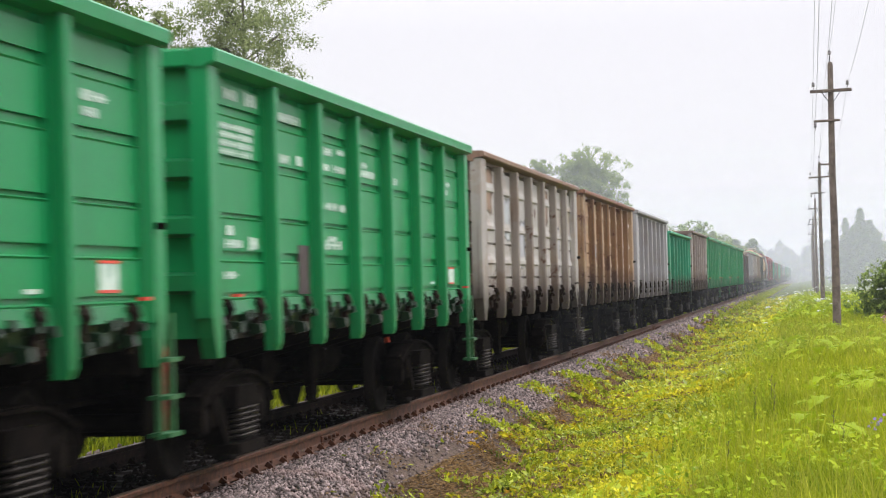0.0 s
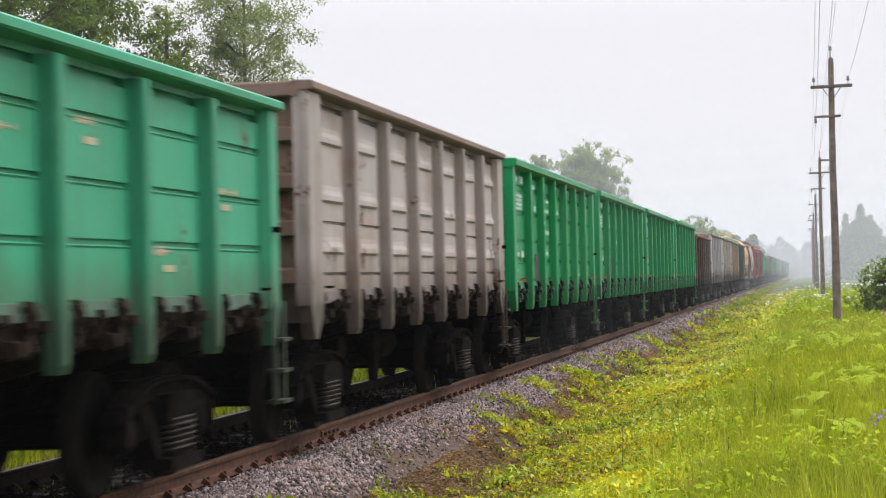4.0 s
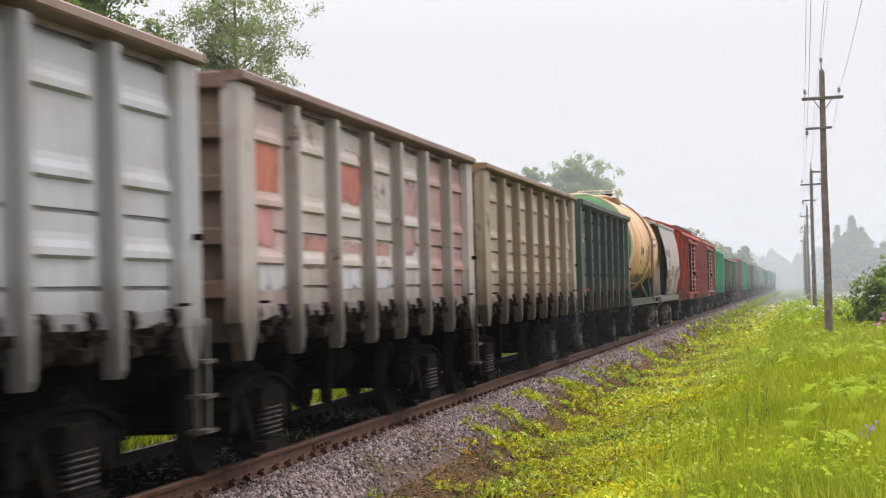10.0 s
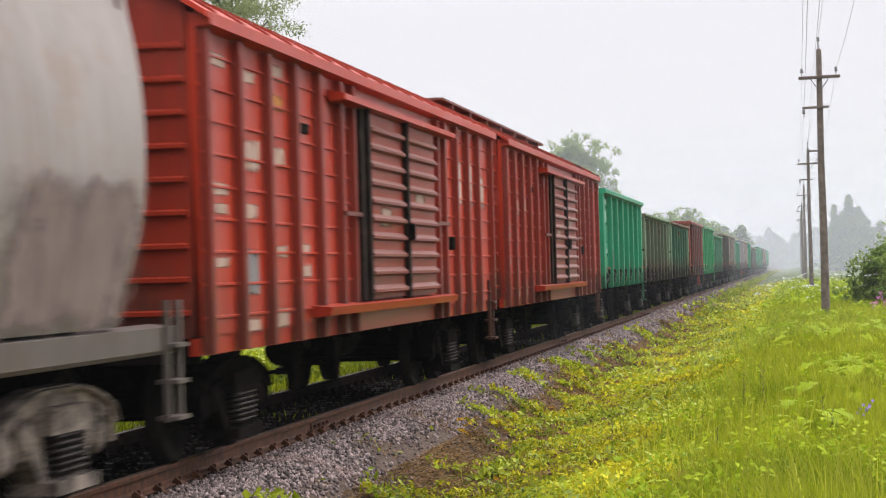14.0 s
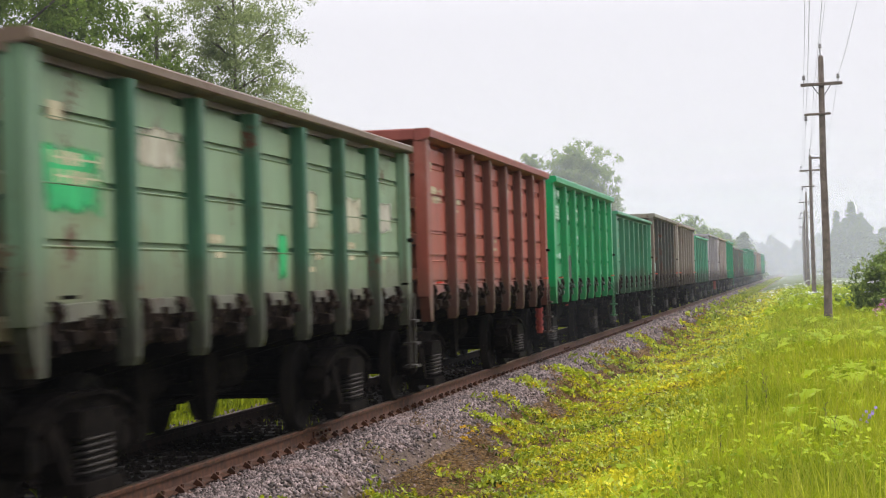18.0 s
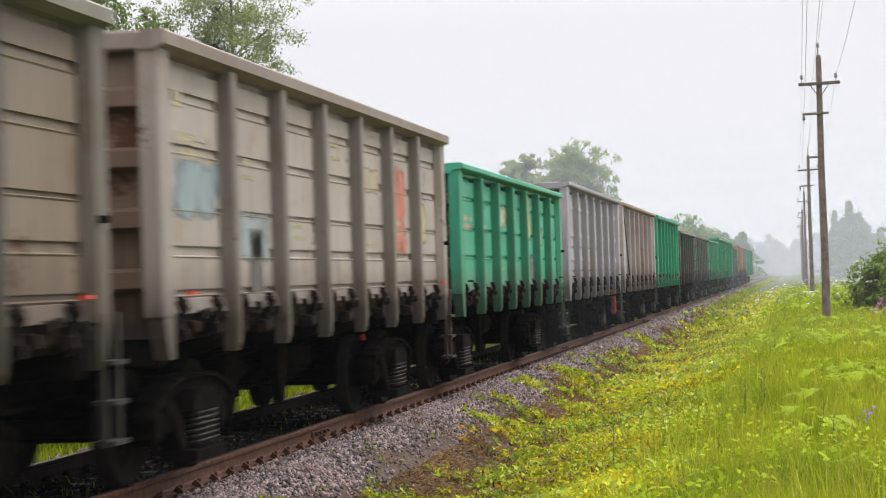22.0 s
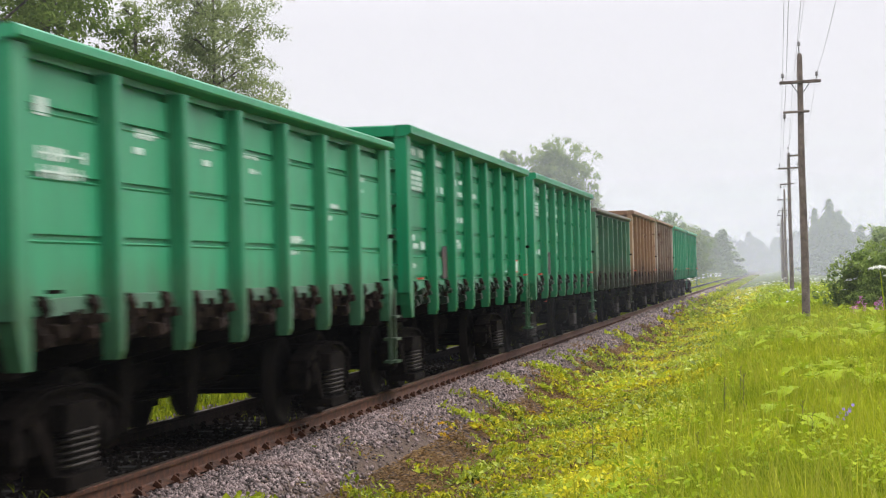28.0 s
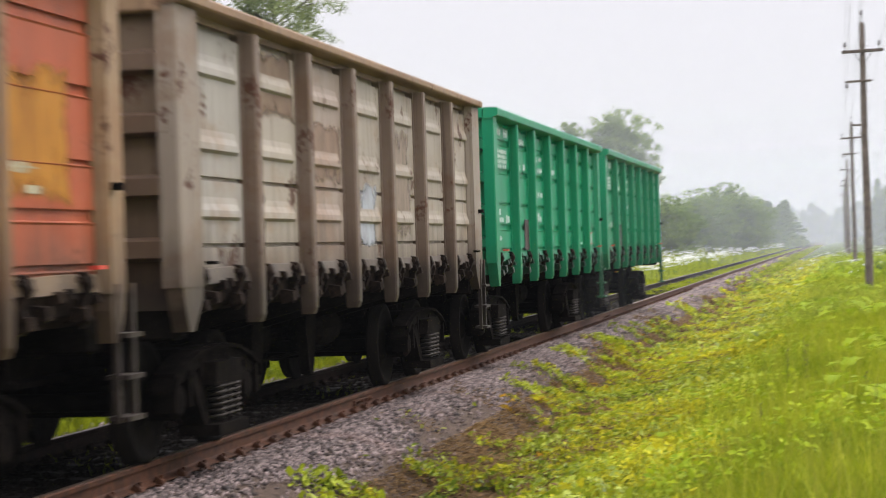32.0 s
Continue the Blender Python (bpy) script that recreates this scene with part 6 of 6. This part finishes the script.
    P = np.stack([x, y, np.maximum(terrain(x, y), np.interp(x, (-8.45, -7.75), (-0.5, -0.2))) + 0.05 + up * rng.random(n)], 1)
    leaflets("verge_weeds", P, 0.06 * rng.uniform(0.5, 1.5, n) * (1 + 0.01 * y), FRESH, "leafy bright green weeds beyond the track", 0.5)
    # withered litter and seedlings on the brown soil beside the gravel
    n = 120000
    y = 11 + 71 * rng.random(n) ** 1.5
    x = -4.05 + np.abs(rng.normal(0, 0.85, n))
    keep = (x < -1.8) & (clumpy(x, y, 1.1) + 0.5 * clumpy(x, y, 3.1) > rng.uniform(-1.4, 0.4, n))
    x, y = x[keep], y[keep]
    P = np.stack([x, y, soil(x, y) + rng.uniform(0.01, 0.05, len(x))], 1)
    leaflets("leaf_litter", P, (0.016 + 0.0003 * y) * rng.uniform(0.6, 1.8, len(x)), DRYWEED, "withered brown litter on the soil beside the gravel", 0.2)
    # far along the line grass has grown over the fill between the rails
    n = 16000
    y = rng.uniform(70, 330, n)
    x = np.where(rng.random(n) < 0.6, rng.uniform(-6.72, -5.4, n), rng.uniform(-8.4, -6.95, n))
    blades("track_grass", x, y, np.full(n, -0.22), rng.uniform(0.06, 0.16, n), 0.03 + 0.0003 * y, GRASS, "low green grass between the far rails", 0.5)
    n = 9000
    y = rng.uniform(105, 420, n)
    x = rng.uniform(-4.95, -3.3, n)
    keep = rng.random(n) < (x + 5.0) / 1.2 * np.clip(y / 200, 0.4, 1)
    x, y = x[keep], y[keep]
    blades("shoulder_grass", x, y, np.full(len(x), -0.26), rng.uniform(0.06, 0.2, len(x)), 0.03 + 0.0004 * y, GRASS, "low grass creeping over the far ballast shoulder", 0.5)
    # the far side of the line
    for y0, y1, count, wide in ((18, 90, 45000, 0.02), (90, 330, 45000, 0.07)):
        y = rng.uniform(y0, y1, count)
        x = TRACK - 2.6 - rng.random(count) ** 1.3 * (0.28 * y)
        blades("far_side_grass", x, y, terrain(x, y), rng.uniform(0.3, 0.8, count), wide, GRASS, "bright green grass beyond the track")
    n = 2400
    y = 75 + 420 * rng.random(n) ** 1.7
    x = TRACK - 2.6 - rng.random(n) ** 1.3 * np.minimum(0.13 * y, 25)
    P = np.stack([x, y, terrain(x, y) + rng.uniform(0.55, 1.1, n)], 1)
    P = np.repeat(P, 7, 0) + rng.normal(0, 0.11, (n * 7, 3)) * (1, 1, 0.25)
    leaflets("white_umbels", P, np.repeat(0.05 + 0.0003 * y, 7) * rng.uniform(0.6, 1.4, n * 7), PETAL, "white umbel flowers beyond the track", 0.2, "wildflowers")
    n = 110
    y = rng.uniform(75, 190, n)
    x = rng.uniform(-2.0, 0.045 * y)
    P = np.stack([x, y, terrain(x, y) + rng.uniform(0.4, 0.95, n)], 1)
    P = np.repeat(P, 6, 0) + rng.normal(0, 0.09, (n * 6, 3)) * (1, 1, 0.25)
    leaflets("white_umbels", P, rng.uniform(0.04, 0.08, n * 6), PETAL, "white umbel flowers along the pole line", 0.2, "wildflowers")


def lobed_leaf(bm, base, heading, droop, length):
    """A broad lobed leaf: a fan of points round its middle, cupped."""
    out = [(0.0, 0.0), (0.18, 0.22), (0.3, 0.16), (0.42, 0.44), (0.55, 0.26), (0.72, 0.34), (0.78, 0.18), (1.0, 0.0)]
    ring = out + [(u, -v) for u, v in out[-2:0:-1]]
    c, s = math.cos(heading), math.sin(heading)
    def place_at(u, v):
        drop = -droop * u * u + 0.25 * abs(v)
        return Vector(base) + length * Vector((c * u - s * v, s * u + c * v, drop))
    mid = [bm.verts.new(place_at(u, 0)) for u in (0.35, 0.65)]
    edge = [bm.verts.new(place_at(u, v)) for u, v in ring]
    n = len(edge)
    for i in range(n):
        j = (i + 1) % n
        near = mid[0] if ring[i][0] + ring[j][0] < 1.0 else mid[1]
        bm.faces.new((near, edge[i], edge[j]))
    up = [i for i in range(n) if ring[i][0] + ring[(i + 1) % n][0] >= 1.0]
    bm.faces.new((mid[0], mid[1], edge[up[0]]))
    bm.faces.new((mid[1], mid[0], edge[(up[-1] + 1) % n]))


def make_herbs():
    """Hogweed-like plants with big lobed leaves among the grass."""
    kinds = []
    for k in range(3):
        ob = tagged(new("broadleaf_plant"), "bright green plant with broad lobed leaves in the grass", "plant", "broadleaf plants in the meadow")
        stems, leaf_at = bmesh.new(), []
        for i in range(7):
            a = 6.28 * i / 7 + rng.uniform(-0.4, 0.4)
            h, out_ = rng.uniform(0.3, 0.62), rng.uniform(0.1, 0.26)
            top = (math.cos(a) * out_, math.sin(a) * out_, h)
            rod(stems, (0, 0, 0), top, 0.008, 5, 0.005)
            leaf_at.append((top, a))
        part("stem", mesh_from(stems, "stem", HERB), ob)
        for top, a in leaf_at:
            bm = bmesh.new()
            lobed_leaf(bm, (0, 0, 0), a, rng.uniform(0.1, 0.5), rng.uniform(0.26, 0.42))
            part("leaf", mesh_from(bm, "leaf", HERB), ob, Matrix.Translation(top))
        kinds.append(ob)
    spots = [(0.08, 19.4), (0.3, 20.2), (0.87, 26.4), (1.05, 27.4), (0.7, 27.8), (1.1, 26.0), (0.55, 57.5), (0.8, 58.2), (0.35, 58.6), (1.05, 57.2), (0.7, 56.4), (1.6, 44), (1.85, 45.5), (2.1, 47), (1.75, 48), (2.2, 43), (0.26, 27.5), (0.45, 28.2), (0.9, 29.5), (1.35, 41.5), (1.6, 43.5), (1.0, 40.0), (0.15, 38), (1.9, 52), (0.6, 55), (-0.5, 47), (2.3, 60), (-0.6, 88), (-0.3, 93), (0.2, 97), (-0.9, 84),
             (0.88, 28.7), (0.75, 28.0), (0.4, 23.1), (0.95, 30.5), (0.6, 29.4), (1.12, 31), (0.2, 26.5), (0.5, 33), (0.1, 42), (0.35, 41), (0.2, 45), (0.95, 33.5), (1.3, 34.5), (0.0, 21.4),
             (-1.95, 26.1), (-2.1, 25.4), (-1.75, 26.8), (-1.9, 23.6), (-1.75, 21.2), (-1.6, 33.5), (1.7, 78), (2.4, 70), (0.4, 74)]
    used = set()
    for i, (x, y) in enumerate(spots):
        k = i % 3
        s = 0.45 if x < -1.5 else 0.8 if y < 36 else 0.95
        m = pose(x, y, float(terrain(x, y)) - 0.02, 0, 0, rng.uniform(0, 360)) @ Matrix.Scale(s * rng.uniform(0.85, 1.15), 4)
        if k not in used:
            used.add(k)
            kinds[k].matrix_basis = m
        else:
            copy_thing(kinds[k], pose(*m.translation, 0, 0, rng.uniform(0, 360))).scale = m.to_scale()
    # thin dry stalks standing out of the grass
    for x, y, h in ((-1.88, 21.7, 0.62), (-0.55, 23.0, 0.7), (-0.32, 21.6, 0.78), (0.32, 18.9, 0.5), (-0.72, 19.6, 0.42), (0.25, 20.0, 0.55), (-0.42, 25.6, 0.66)):
        ob = tagged(new("dry_stalk"), "thin dark dry flower stalk standing in the grass", "plant stalk", "dry stalks in the meadow")
        ob.matrix_basis = pose(x, y, float(terrain(x, y)))
        bm = bmesh.new()
        rod(bm, (0, 0, 0), (0.02, 0, h), 0.0035, 5, 0.002)
        part("stem", mesh_from(bm, "stem", DARK_STALK), ob)
        bm = bmesh.new()
        for i in range(6):
            z = h * (0.55 + 0.08 * i)
            a = 2.4 * i
            rod(bm, (0.02, 0, z), (0.02 + 0.025 * math.cos(a), 0.025 * math.sin(a), z + 0.035), 0.003, 4)
        part("seed_head", mesh_from(bm, "seed_head", DARK_STALK), ob)
    # a few violet bells
    for x, y, h in ((0.66, 19.6, 0.46), (0.7, 19.9, 0.5), (0.62, 20.1, 0.45), (2.45, 52, 0.8), (2.6, 53, 0.9)):
        ob = tagged(new("bellflower"), "violet bellflower among the meadow grass", "flower", "violet flowers in the meadow")
        ob.matrix_basis = pose(x, y, float(terrain(x, y)))
        bm = bmesh.new()
        rod(bm, (0, 0, 0), (0, 0, h), 0.004, 5)
        part("stem", mesh_from(bm, "stem", HERB), ob)
        for i in range(3):
            bm = bmesh.new()
            lathe(bm, [(0.0, 0.003), (0.008, 0.008), (0.018, 0.01), (0.026, 0.016)], 8, "z")
            a = 2.1 * i
            part("bell", mesh_from(bm, "bell", VIOLET), ob, pose(0.028 * math.cos(a), 0.028 * math.sin(a), h - 0.035 * i, 60, 0, math.degrees(a)))


DARK_STALK = make_mottled("dark_stalk", (0.06, 0.045, 0.03), (0.12, 0.09, 0.06), 9, 0.9)


def tree(x, y, high, spread, bare, leaves, size, material, label, limbs=9, seed=1, gaps=0.5, name="tree", category="tree", lean_=0.0, clump=0.16, stem=1.0):
    """A tapered trunk, limbs that fork, and a crown of small leaves gathered round the twigs."""
    r = np.random.default_rng(seed)
    ob = tagged(new(name), label, category)
    ob.matrix_basis = pose(x, y, float(terrain(x, y)) - 0.1)
    bm = bmesh.new()
    top = Vector((lean_ * high, 0, high * 0.86))
    rod(bm, (0, 0, -0.2), (lean_ * high * 0.4, 0, high * 0.45), 0.018 * high * stem, 9, 0.012 * high * stem)
    rod(bm, (lean_ * high * 0.4, 0, high * 0.44), top, 0.012 * high * stem, 8, 0.003 * high)
    tips = [(top, 0.6)]
    for i in range(limbs):
        f = bare + (0.95 - bare) * (i + r.random()) / limbs
        a = 2.4 * i + r.uniform(-0.5, 0.5)
        foot = Vector((lean_ * high * f, 0, high * 0.86 * f))
        g = (f - bare) / (1 - bare)
        long = spread * (0.95 - 0.62 * g ** 1.6) * r.uniform(0.65, 1.1)
        end = foot + Vector((math.cos(a) * long, math.sin(a) * long, long * r.uniform(0.3, 0.75)))
        rod(bm, foot, end, 0.006 * high * (1.2 - f), 6, 0.002 * high)
        tips.append((end, 1.0))
        for _ in range(3):
            h = r.uniform(0.35, 0.9)
            b = a + r.uniform(-1.0, 1.0)
            knot = foot.lerp(end, h)
            twig = knot + Vector((math.cos(b), math.sin(b), r.uniform(0.1, 0.9))) * long * r.uniform(0.25, 0.5)
            rod(bm, knot, twig, 0.0025 * high, 5, 0.001 * high)
            tips.append((twig, 0.8))
            tips.append((knot, 0.55))
    part("trunk", mesh_from(bm, "trunk", BARK), ob)
    centre = np.array([t for t, _ in tips])
    # each twig carries a few tight sprays with air between them
    sprays = np.repeat(centre, 6, 0) + r.normal(0, spread * clump * 1.35, (len(centre) * 6, 3)) * (1, 1, 0.9)
    sprays = sprays[r.random(len(sprays)) > gaps * 0.5]
    pick = r.integers(0, len(sprays), leaves)
    P = sprays[pick] + r.normal(0, spread * clump * 0.36, (leaves, 3)) * (1, 1, 0.8)
    me = leaflets("crown", P, size * r.uniform(0.6, 1.4, leaves), material, None, 0.7)
    part("crown", me, ob)
    return ob


def spruce(x, y, high, spread, leaves, size, label, seed=1, name="conifer"):
    """A conifer: straight trunk and drooping tiers that shorten to the tip."""
    r = np.random.default_rng(seed)
    ob = tagged(new(name), label, "conifer")
    ob.matrix_basis = pose(x, y, float(terrain(x, y)) - 0.1)
    bm = bmesh.new()
    rod(bm, (0, 0, -0.2), (0, 0, high), 0.015 * high, 8, 0.002 * high)
    P = []
    tiers = int(high * 3)
    per = leaves // (tiers * 7)
    for k in range(tiers):
        f = 0.08 + 0.9 * k / tiers
        for j in range(7):
            reach = spread * (1 - f) ** 0.85 * r.uniform(0.15, 1.3) + 0.02 * spread
            a = r.uniform(0, 6.28)
            foot, end = np.array([0, 0, high * f]), np.array([math.cos(a) * reach, math.sin(a) * reach, high * f - reach * r.uniform(0.05, 0.4)])
            if j < 2:
                rod(bm, foot, end, 0.0025 * high, 4, 0.001 * high)
            u = r.random((per, 1)) ** 0.7
            P.append(foot + (end - foot) * u + r.normal(0, 0.012 * spread + 0.03 * spread * (1 - f), (per, 3)) * (1, 1, 0.8))
    part("trunk", mesh_from(bm, "trunk", BARK), ob)
    P = np.concatenate(P)
    part("crown", leaflets("crown", P, size * r.uniform(0.6, 1.4, len(P)), NEEDLE, None, 0.5), ob)
    return ob


def by_bearing(deg, y):
    return math.tan(radians(deg)) * y


def make_trees():
    big = "leafy tree beyond the track, pale in the mist"
    # a group near the line
    tree(by_bearing(-19.6, 62), 62, 16.5, 3.5, 0.08, 56000, 0.08, TREE_A, "dense dark green tree beyond the track", 16, 3, 0.3)
    tree(by_bearing(-22.3, 58), 58, 16.5, 3.6, 0.08, 44000, 0.085, TREE_A, "dense dark green tree beyond the track", 16, 4, 0.3)
    tree(by_bearing(-17.2, 66), 66, 12.4, 1.3, 0.12, 13000, 0.06, TREE_C, "slim grey-green tree beyond the track", 16, 5, 0.6)
    tree(by_bearing(-15.1, 66), 66, 13.4, 2.5, 0.12, 46000, 0.06, TREE_C, "airy birch-like tree beyond the track", 26, 6, 0.85, clump=0.19, stem=0.4)
    tree(by_bearing(-12.95, 72), 72, 7.4, 1.1, 0.2, 2600, 0.1, TREE_C, "young tree beyond the track", 8, 7)
    tree(by_bearing(-11.2, 80), 80, 7.5, 1.1, 0.2, 2600, 0.1, TREE_C, "young tree beyond the track", 8, 8)
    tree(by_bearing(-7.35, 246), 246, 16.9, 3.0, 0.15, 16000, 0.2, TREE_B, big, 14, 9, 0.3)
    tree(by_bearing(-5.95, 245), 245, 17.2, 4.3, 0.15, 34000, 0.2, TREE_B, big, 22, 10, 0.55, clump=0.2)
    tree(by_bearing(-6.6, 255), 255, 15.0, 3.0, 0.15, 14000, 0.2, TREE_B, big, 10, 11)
    # the wood edge at the end of the straight
    for i, (b, y, h, s) in enumerate(((-4.5, 175, 4.7, 2.6), (-4.0, 185, 5.3, 2.8), (-3.5, 190, 6.3, 2.6), (-3.1, 195, 6.7, 2.6), (-2.75, 195, 6.3, 2.4), (-4.9, 170, 4.6, 2.6), (-2.4, 215, 6.0, 2.5))):
        y, h, s = y * 1.25, (h - 2) * 1.25 + 2, s * 1.35
        tree(by_bearing(b, y), y, h, s, 0.08, 9500, 0.17, TREE_A, big, 12, 20 + i, 0.2)
    for i, (b, y, up) in enumerate(((-3.35, 300, 1.2), (-3.0, 310, 1.05), (-2.7, 320, 1.3), (-2.45, 330, 1.1), (-2.2, 345, 1.18), (-2.02, 350, 1.0), (-1.88, 360, 1.2), (-1.7, 370, 1.0), (-1.55, 385, 1.08), (-1.43, 380, 1.2), (-1.36, 390, 0.95))):
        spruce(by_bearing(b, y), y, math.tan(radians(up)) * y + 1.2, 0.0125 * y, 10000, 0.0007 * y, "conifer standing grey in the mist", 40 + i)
    for i, (b, up, w) in enumerate(((1.04, 1.55, 0.2), (1.43, 1.82, 0.3), (1.27, 1.35, 0.3), (1.68, 1.5, 0.34), (1.9, 1.15, 0.34), (2.25, 1.1, 0.3), (2.6, 1.05, 0.3), (0.92, 0.9, 0.18), (1.55, 1.2, 0.4), (1.15, 0.9, 0.4))):
        y = 404 + 7 * (i % 4)
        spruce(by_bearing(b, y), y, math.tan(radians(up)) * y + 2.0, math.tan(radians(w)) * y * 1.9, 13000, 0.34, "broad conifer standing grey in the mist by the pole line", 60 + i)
    tree(by_bearing(3.25, 108), 108, 3.7, 1.9, 0.05, 9000, 0.1, TREE_B, "light green leafy tree by the pole line", 14, 71, 0.3)
    tree(by_bearing(4.3, 112), 112, 4.2, 2.0, 0.05, 8000, 0.1, TREE_B, "light green leafy tree by the pole line", 14, 72, 0.3)
    # the far wood closes the valley
    n, per = 150, 560
    r = np.random.default_rng(90)
    P, S = [], []
    for i in range(n):
        b, y = r.uniform(-7.5, 5.5), r.uniform(730, 850)
        h, w = r.uniform(8.5, 14.5), r.uniform(3.5, 6.2)
        x = by_bearing(b, y)
        u = r.random(per)
        rad = w * np.sin(np.pi * np.clip(0.12 + 0.88 * u, 0, 1)) ** 0.7 * np.sqrt(r.random(per))
        a = r.uniform(0, 6.28, per)
        P.append(np.stack([x + rad * np.cos(a), y + rad * np.sin(a), terrain(x, y) + u * h], 1))
        S.append(r.uniform(0.4, 0.85, per))
    leaflets("far_wood", np.concatenate(P), np.concatenate(S), TREE_A, "distant wood fading into the mist", 0.7, "wood")
    # unseen wood added behind the camera to darken wagon flanks, gap for the line
    n, per = 46, 700
    r = np.random.default_rng(91)
    P, S = [], []
    for i in range(n):
        x = -75 + 2.6 * i + r.uniform(-0.8, 0.8)
        if -10.5 < x < -2.5:
            continue
        y, h, w = r.uniform(-34, -20), r.uniform(12, 17), r.uniform(2.2, 3.4)
        u = r.random(per)
        rad = w * np.sin(np.pi * np.clip(0.1 + 0.88 * u, 0, 1)) ** 0.6 * np.sqrt(r.random(per))
        a = r.uniform(0, 6.28, per)
        P.append(np.stack([x + rad * np.cos(a), y + rad * np.sin(a), terrain(x, y) + u * h], 1))
        S.append(r.uniform(0.25, 0.5, per))
    leaflets("unseen_wood_behind", np.concatenate(P), np.concatenate(S), TREE_A, "dense dark green wood, unseen, added to shade the wagons' flanks", 0.7, "wood")
    # bush by the poles
    for x, y, h in [(2.15 + 0.16 * i, 60 + 1.3 * (i % 4), 0.55 + 0.1 * (i % 3)) for i in range(7)]:
        ob = tagged(new("pink_flower"), "pink flower spike growing by the bush", "flower", "pink flowers by the bush")
        ob.matrix_basis = pose(x, y, float(terrain(x, y)))
        bm = bmesh.new()
        rod(bm, (0, 0, 0), (0, 0, h), 0.006, 5)
        part("stem", mesh_from(bm, "stem", HERB), ob)
        P = np.stack([rng.normal(0, 0.035, 40), rng.normal(0, 0.035, 40), h + rng.uniform(-0.16, 0.06, 40)], 1)
        part("blossom", leaflets("blossom", P, 0.03, PINK, None, 0.5), ob)
    # tall hogweed with flat white umbels
    for x, y, tops in ((1.9, 36.5, ((-0.1, 0.0, 1.75), (0.16, 0.2, 1.62), (0.3, -0.1, 1.5))), (2.5, 38, ((0.0, 0.0, 1.7), (-0.2, 0.15, 1.45))), (3.1, 44, ((0, 0, 1.9), (0.25, 0.1, 1.6)))):
        ob = tagged(new("hogweed"), "tall hogweed with flat white umbels by the bush", "plant", "hogweed by the bush")
        ob.matrix_basis = pose(x, y, float(terrain(x, y)))
        bm = bmesh.new()
        for dx, dy, h in tops:
            rod(bm, (0, 0, 0), (dx * 0.3, dy * 0.3, h * 0.55), 0.018, 6, 0.013)
            rod(bm, (dx * 0.3, dy * 0.3, h * 0.54), (dx, dy, h - 0.03), 0.012, 6, 0.008)
        part("stem", mesh_from(bm, "stem", HERB), ob)
        for dx, dy, h in tops:
            a, q = rng.uniform(0, 6.28, 420), 0.2 * np.sqrt(rng.random(420))
            P = np.stack([q * np.cos(a), q * np.sin(a), 0.05 - 1.1 * q * q + rng.normal(0, 0.008, 420)], 1)
            part("umbel", leaflets("umbel", P, 0.018, PETAL, None, 0.2), ob, pose(dx, dy, h))
        for i in range(5):
            bm = bmesh.new()
            lobed_leaf(bm, (0, 0, 0), 1.3 * i, 0.35, 0.34)
            part("leaf", mesh_from(bm, "leaf", HERB), ob, pose(0, 0, 0.35 + 0.16 * i))
    bush = "rounded green elder bush with white umbels by the pole line"
    ob = tree(2.85, 72, 2.0, 1.05, 0.05, 7500, 0.07, BUSH, bush, 16, 80, 0.4, "bush", "bush", clump=0.2)
    tree(4.0, 68, 2.3, 1.2, 0.05, 8000, 0.07, BUSH, "rounded green bush by the pole line", 16, 81, 0.2, "bush", "bush", clump=0.2)
    tree(3.9, 80, 2.3, 1.1, 0.05, 7000, 0.06, BUSH, "rounded green bush by the pole line", 16, 82, 0.2, "bush", "bush", clump=0.2)
    r = np.random.default_rng(5)
    P = np.repeat(np.stack([r.normal(0, 0.6, 26), r.normal(-0.4, 0.4, 26), r.uniform(0.9, 2.1, 26)], 1), 14, 0) + r.normal(0, 0.05, (26 * 14, 3)) * (1, 1, 0.3)
    part("blossom", leaflets("blossom", P, r.uniform(0.025, 0.05, len(P)), PETAL, None, 0.2), ob)


PINK = make_leaf("pink_petal", (0.5, 0.12, 0.36), (0.62, 0.25, 0.5))
BUSH = make_leaf("bush_leaf", (0.035, 0.07, 0.01), (0.22, 0.29, 0.06), 0.5, 0.4)

make_ground_sheet()
make_ballast_bed()
make_crib()
make_stones()
make_pole_line()
make_mist()
make_meadow()
make_clumps()
make_herbs()
make_trees()
make_track()
make_markers()


def motions():
    """The train rolls by towards the camera; every wheelset turns with it."""
    # the gap between the second and the third wagon stands here at the start
    at = 29.2 - 2 * 13.92
    for wagon, length in TRAIN:
        middle = at + length / 2
        at += length
        walk(wagon, [(t, pose(TRACK, middle - travelled(t), 0)) for t in range(0, 33)])
    for y, wheels in SPINNING.items():
        rows = [(k / FPS, pose(0, y, WHEEL_R, math.degrees(travelled(k / FPS) / WHEEL_R) % 360)) for k in range(0, 32 * FPS + 1)]
        walk(wheels[0], rows)
        for other in wheels[1:]:
            other.rotation_mode = "QUATERNION"
            keys = other.animation_data_create()
            keys.action = wheels[0].animation_data.action
            keys.action_slot = wheels[0].animation_data.action_slot


motions()
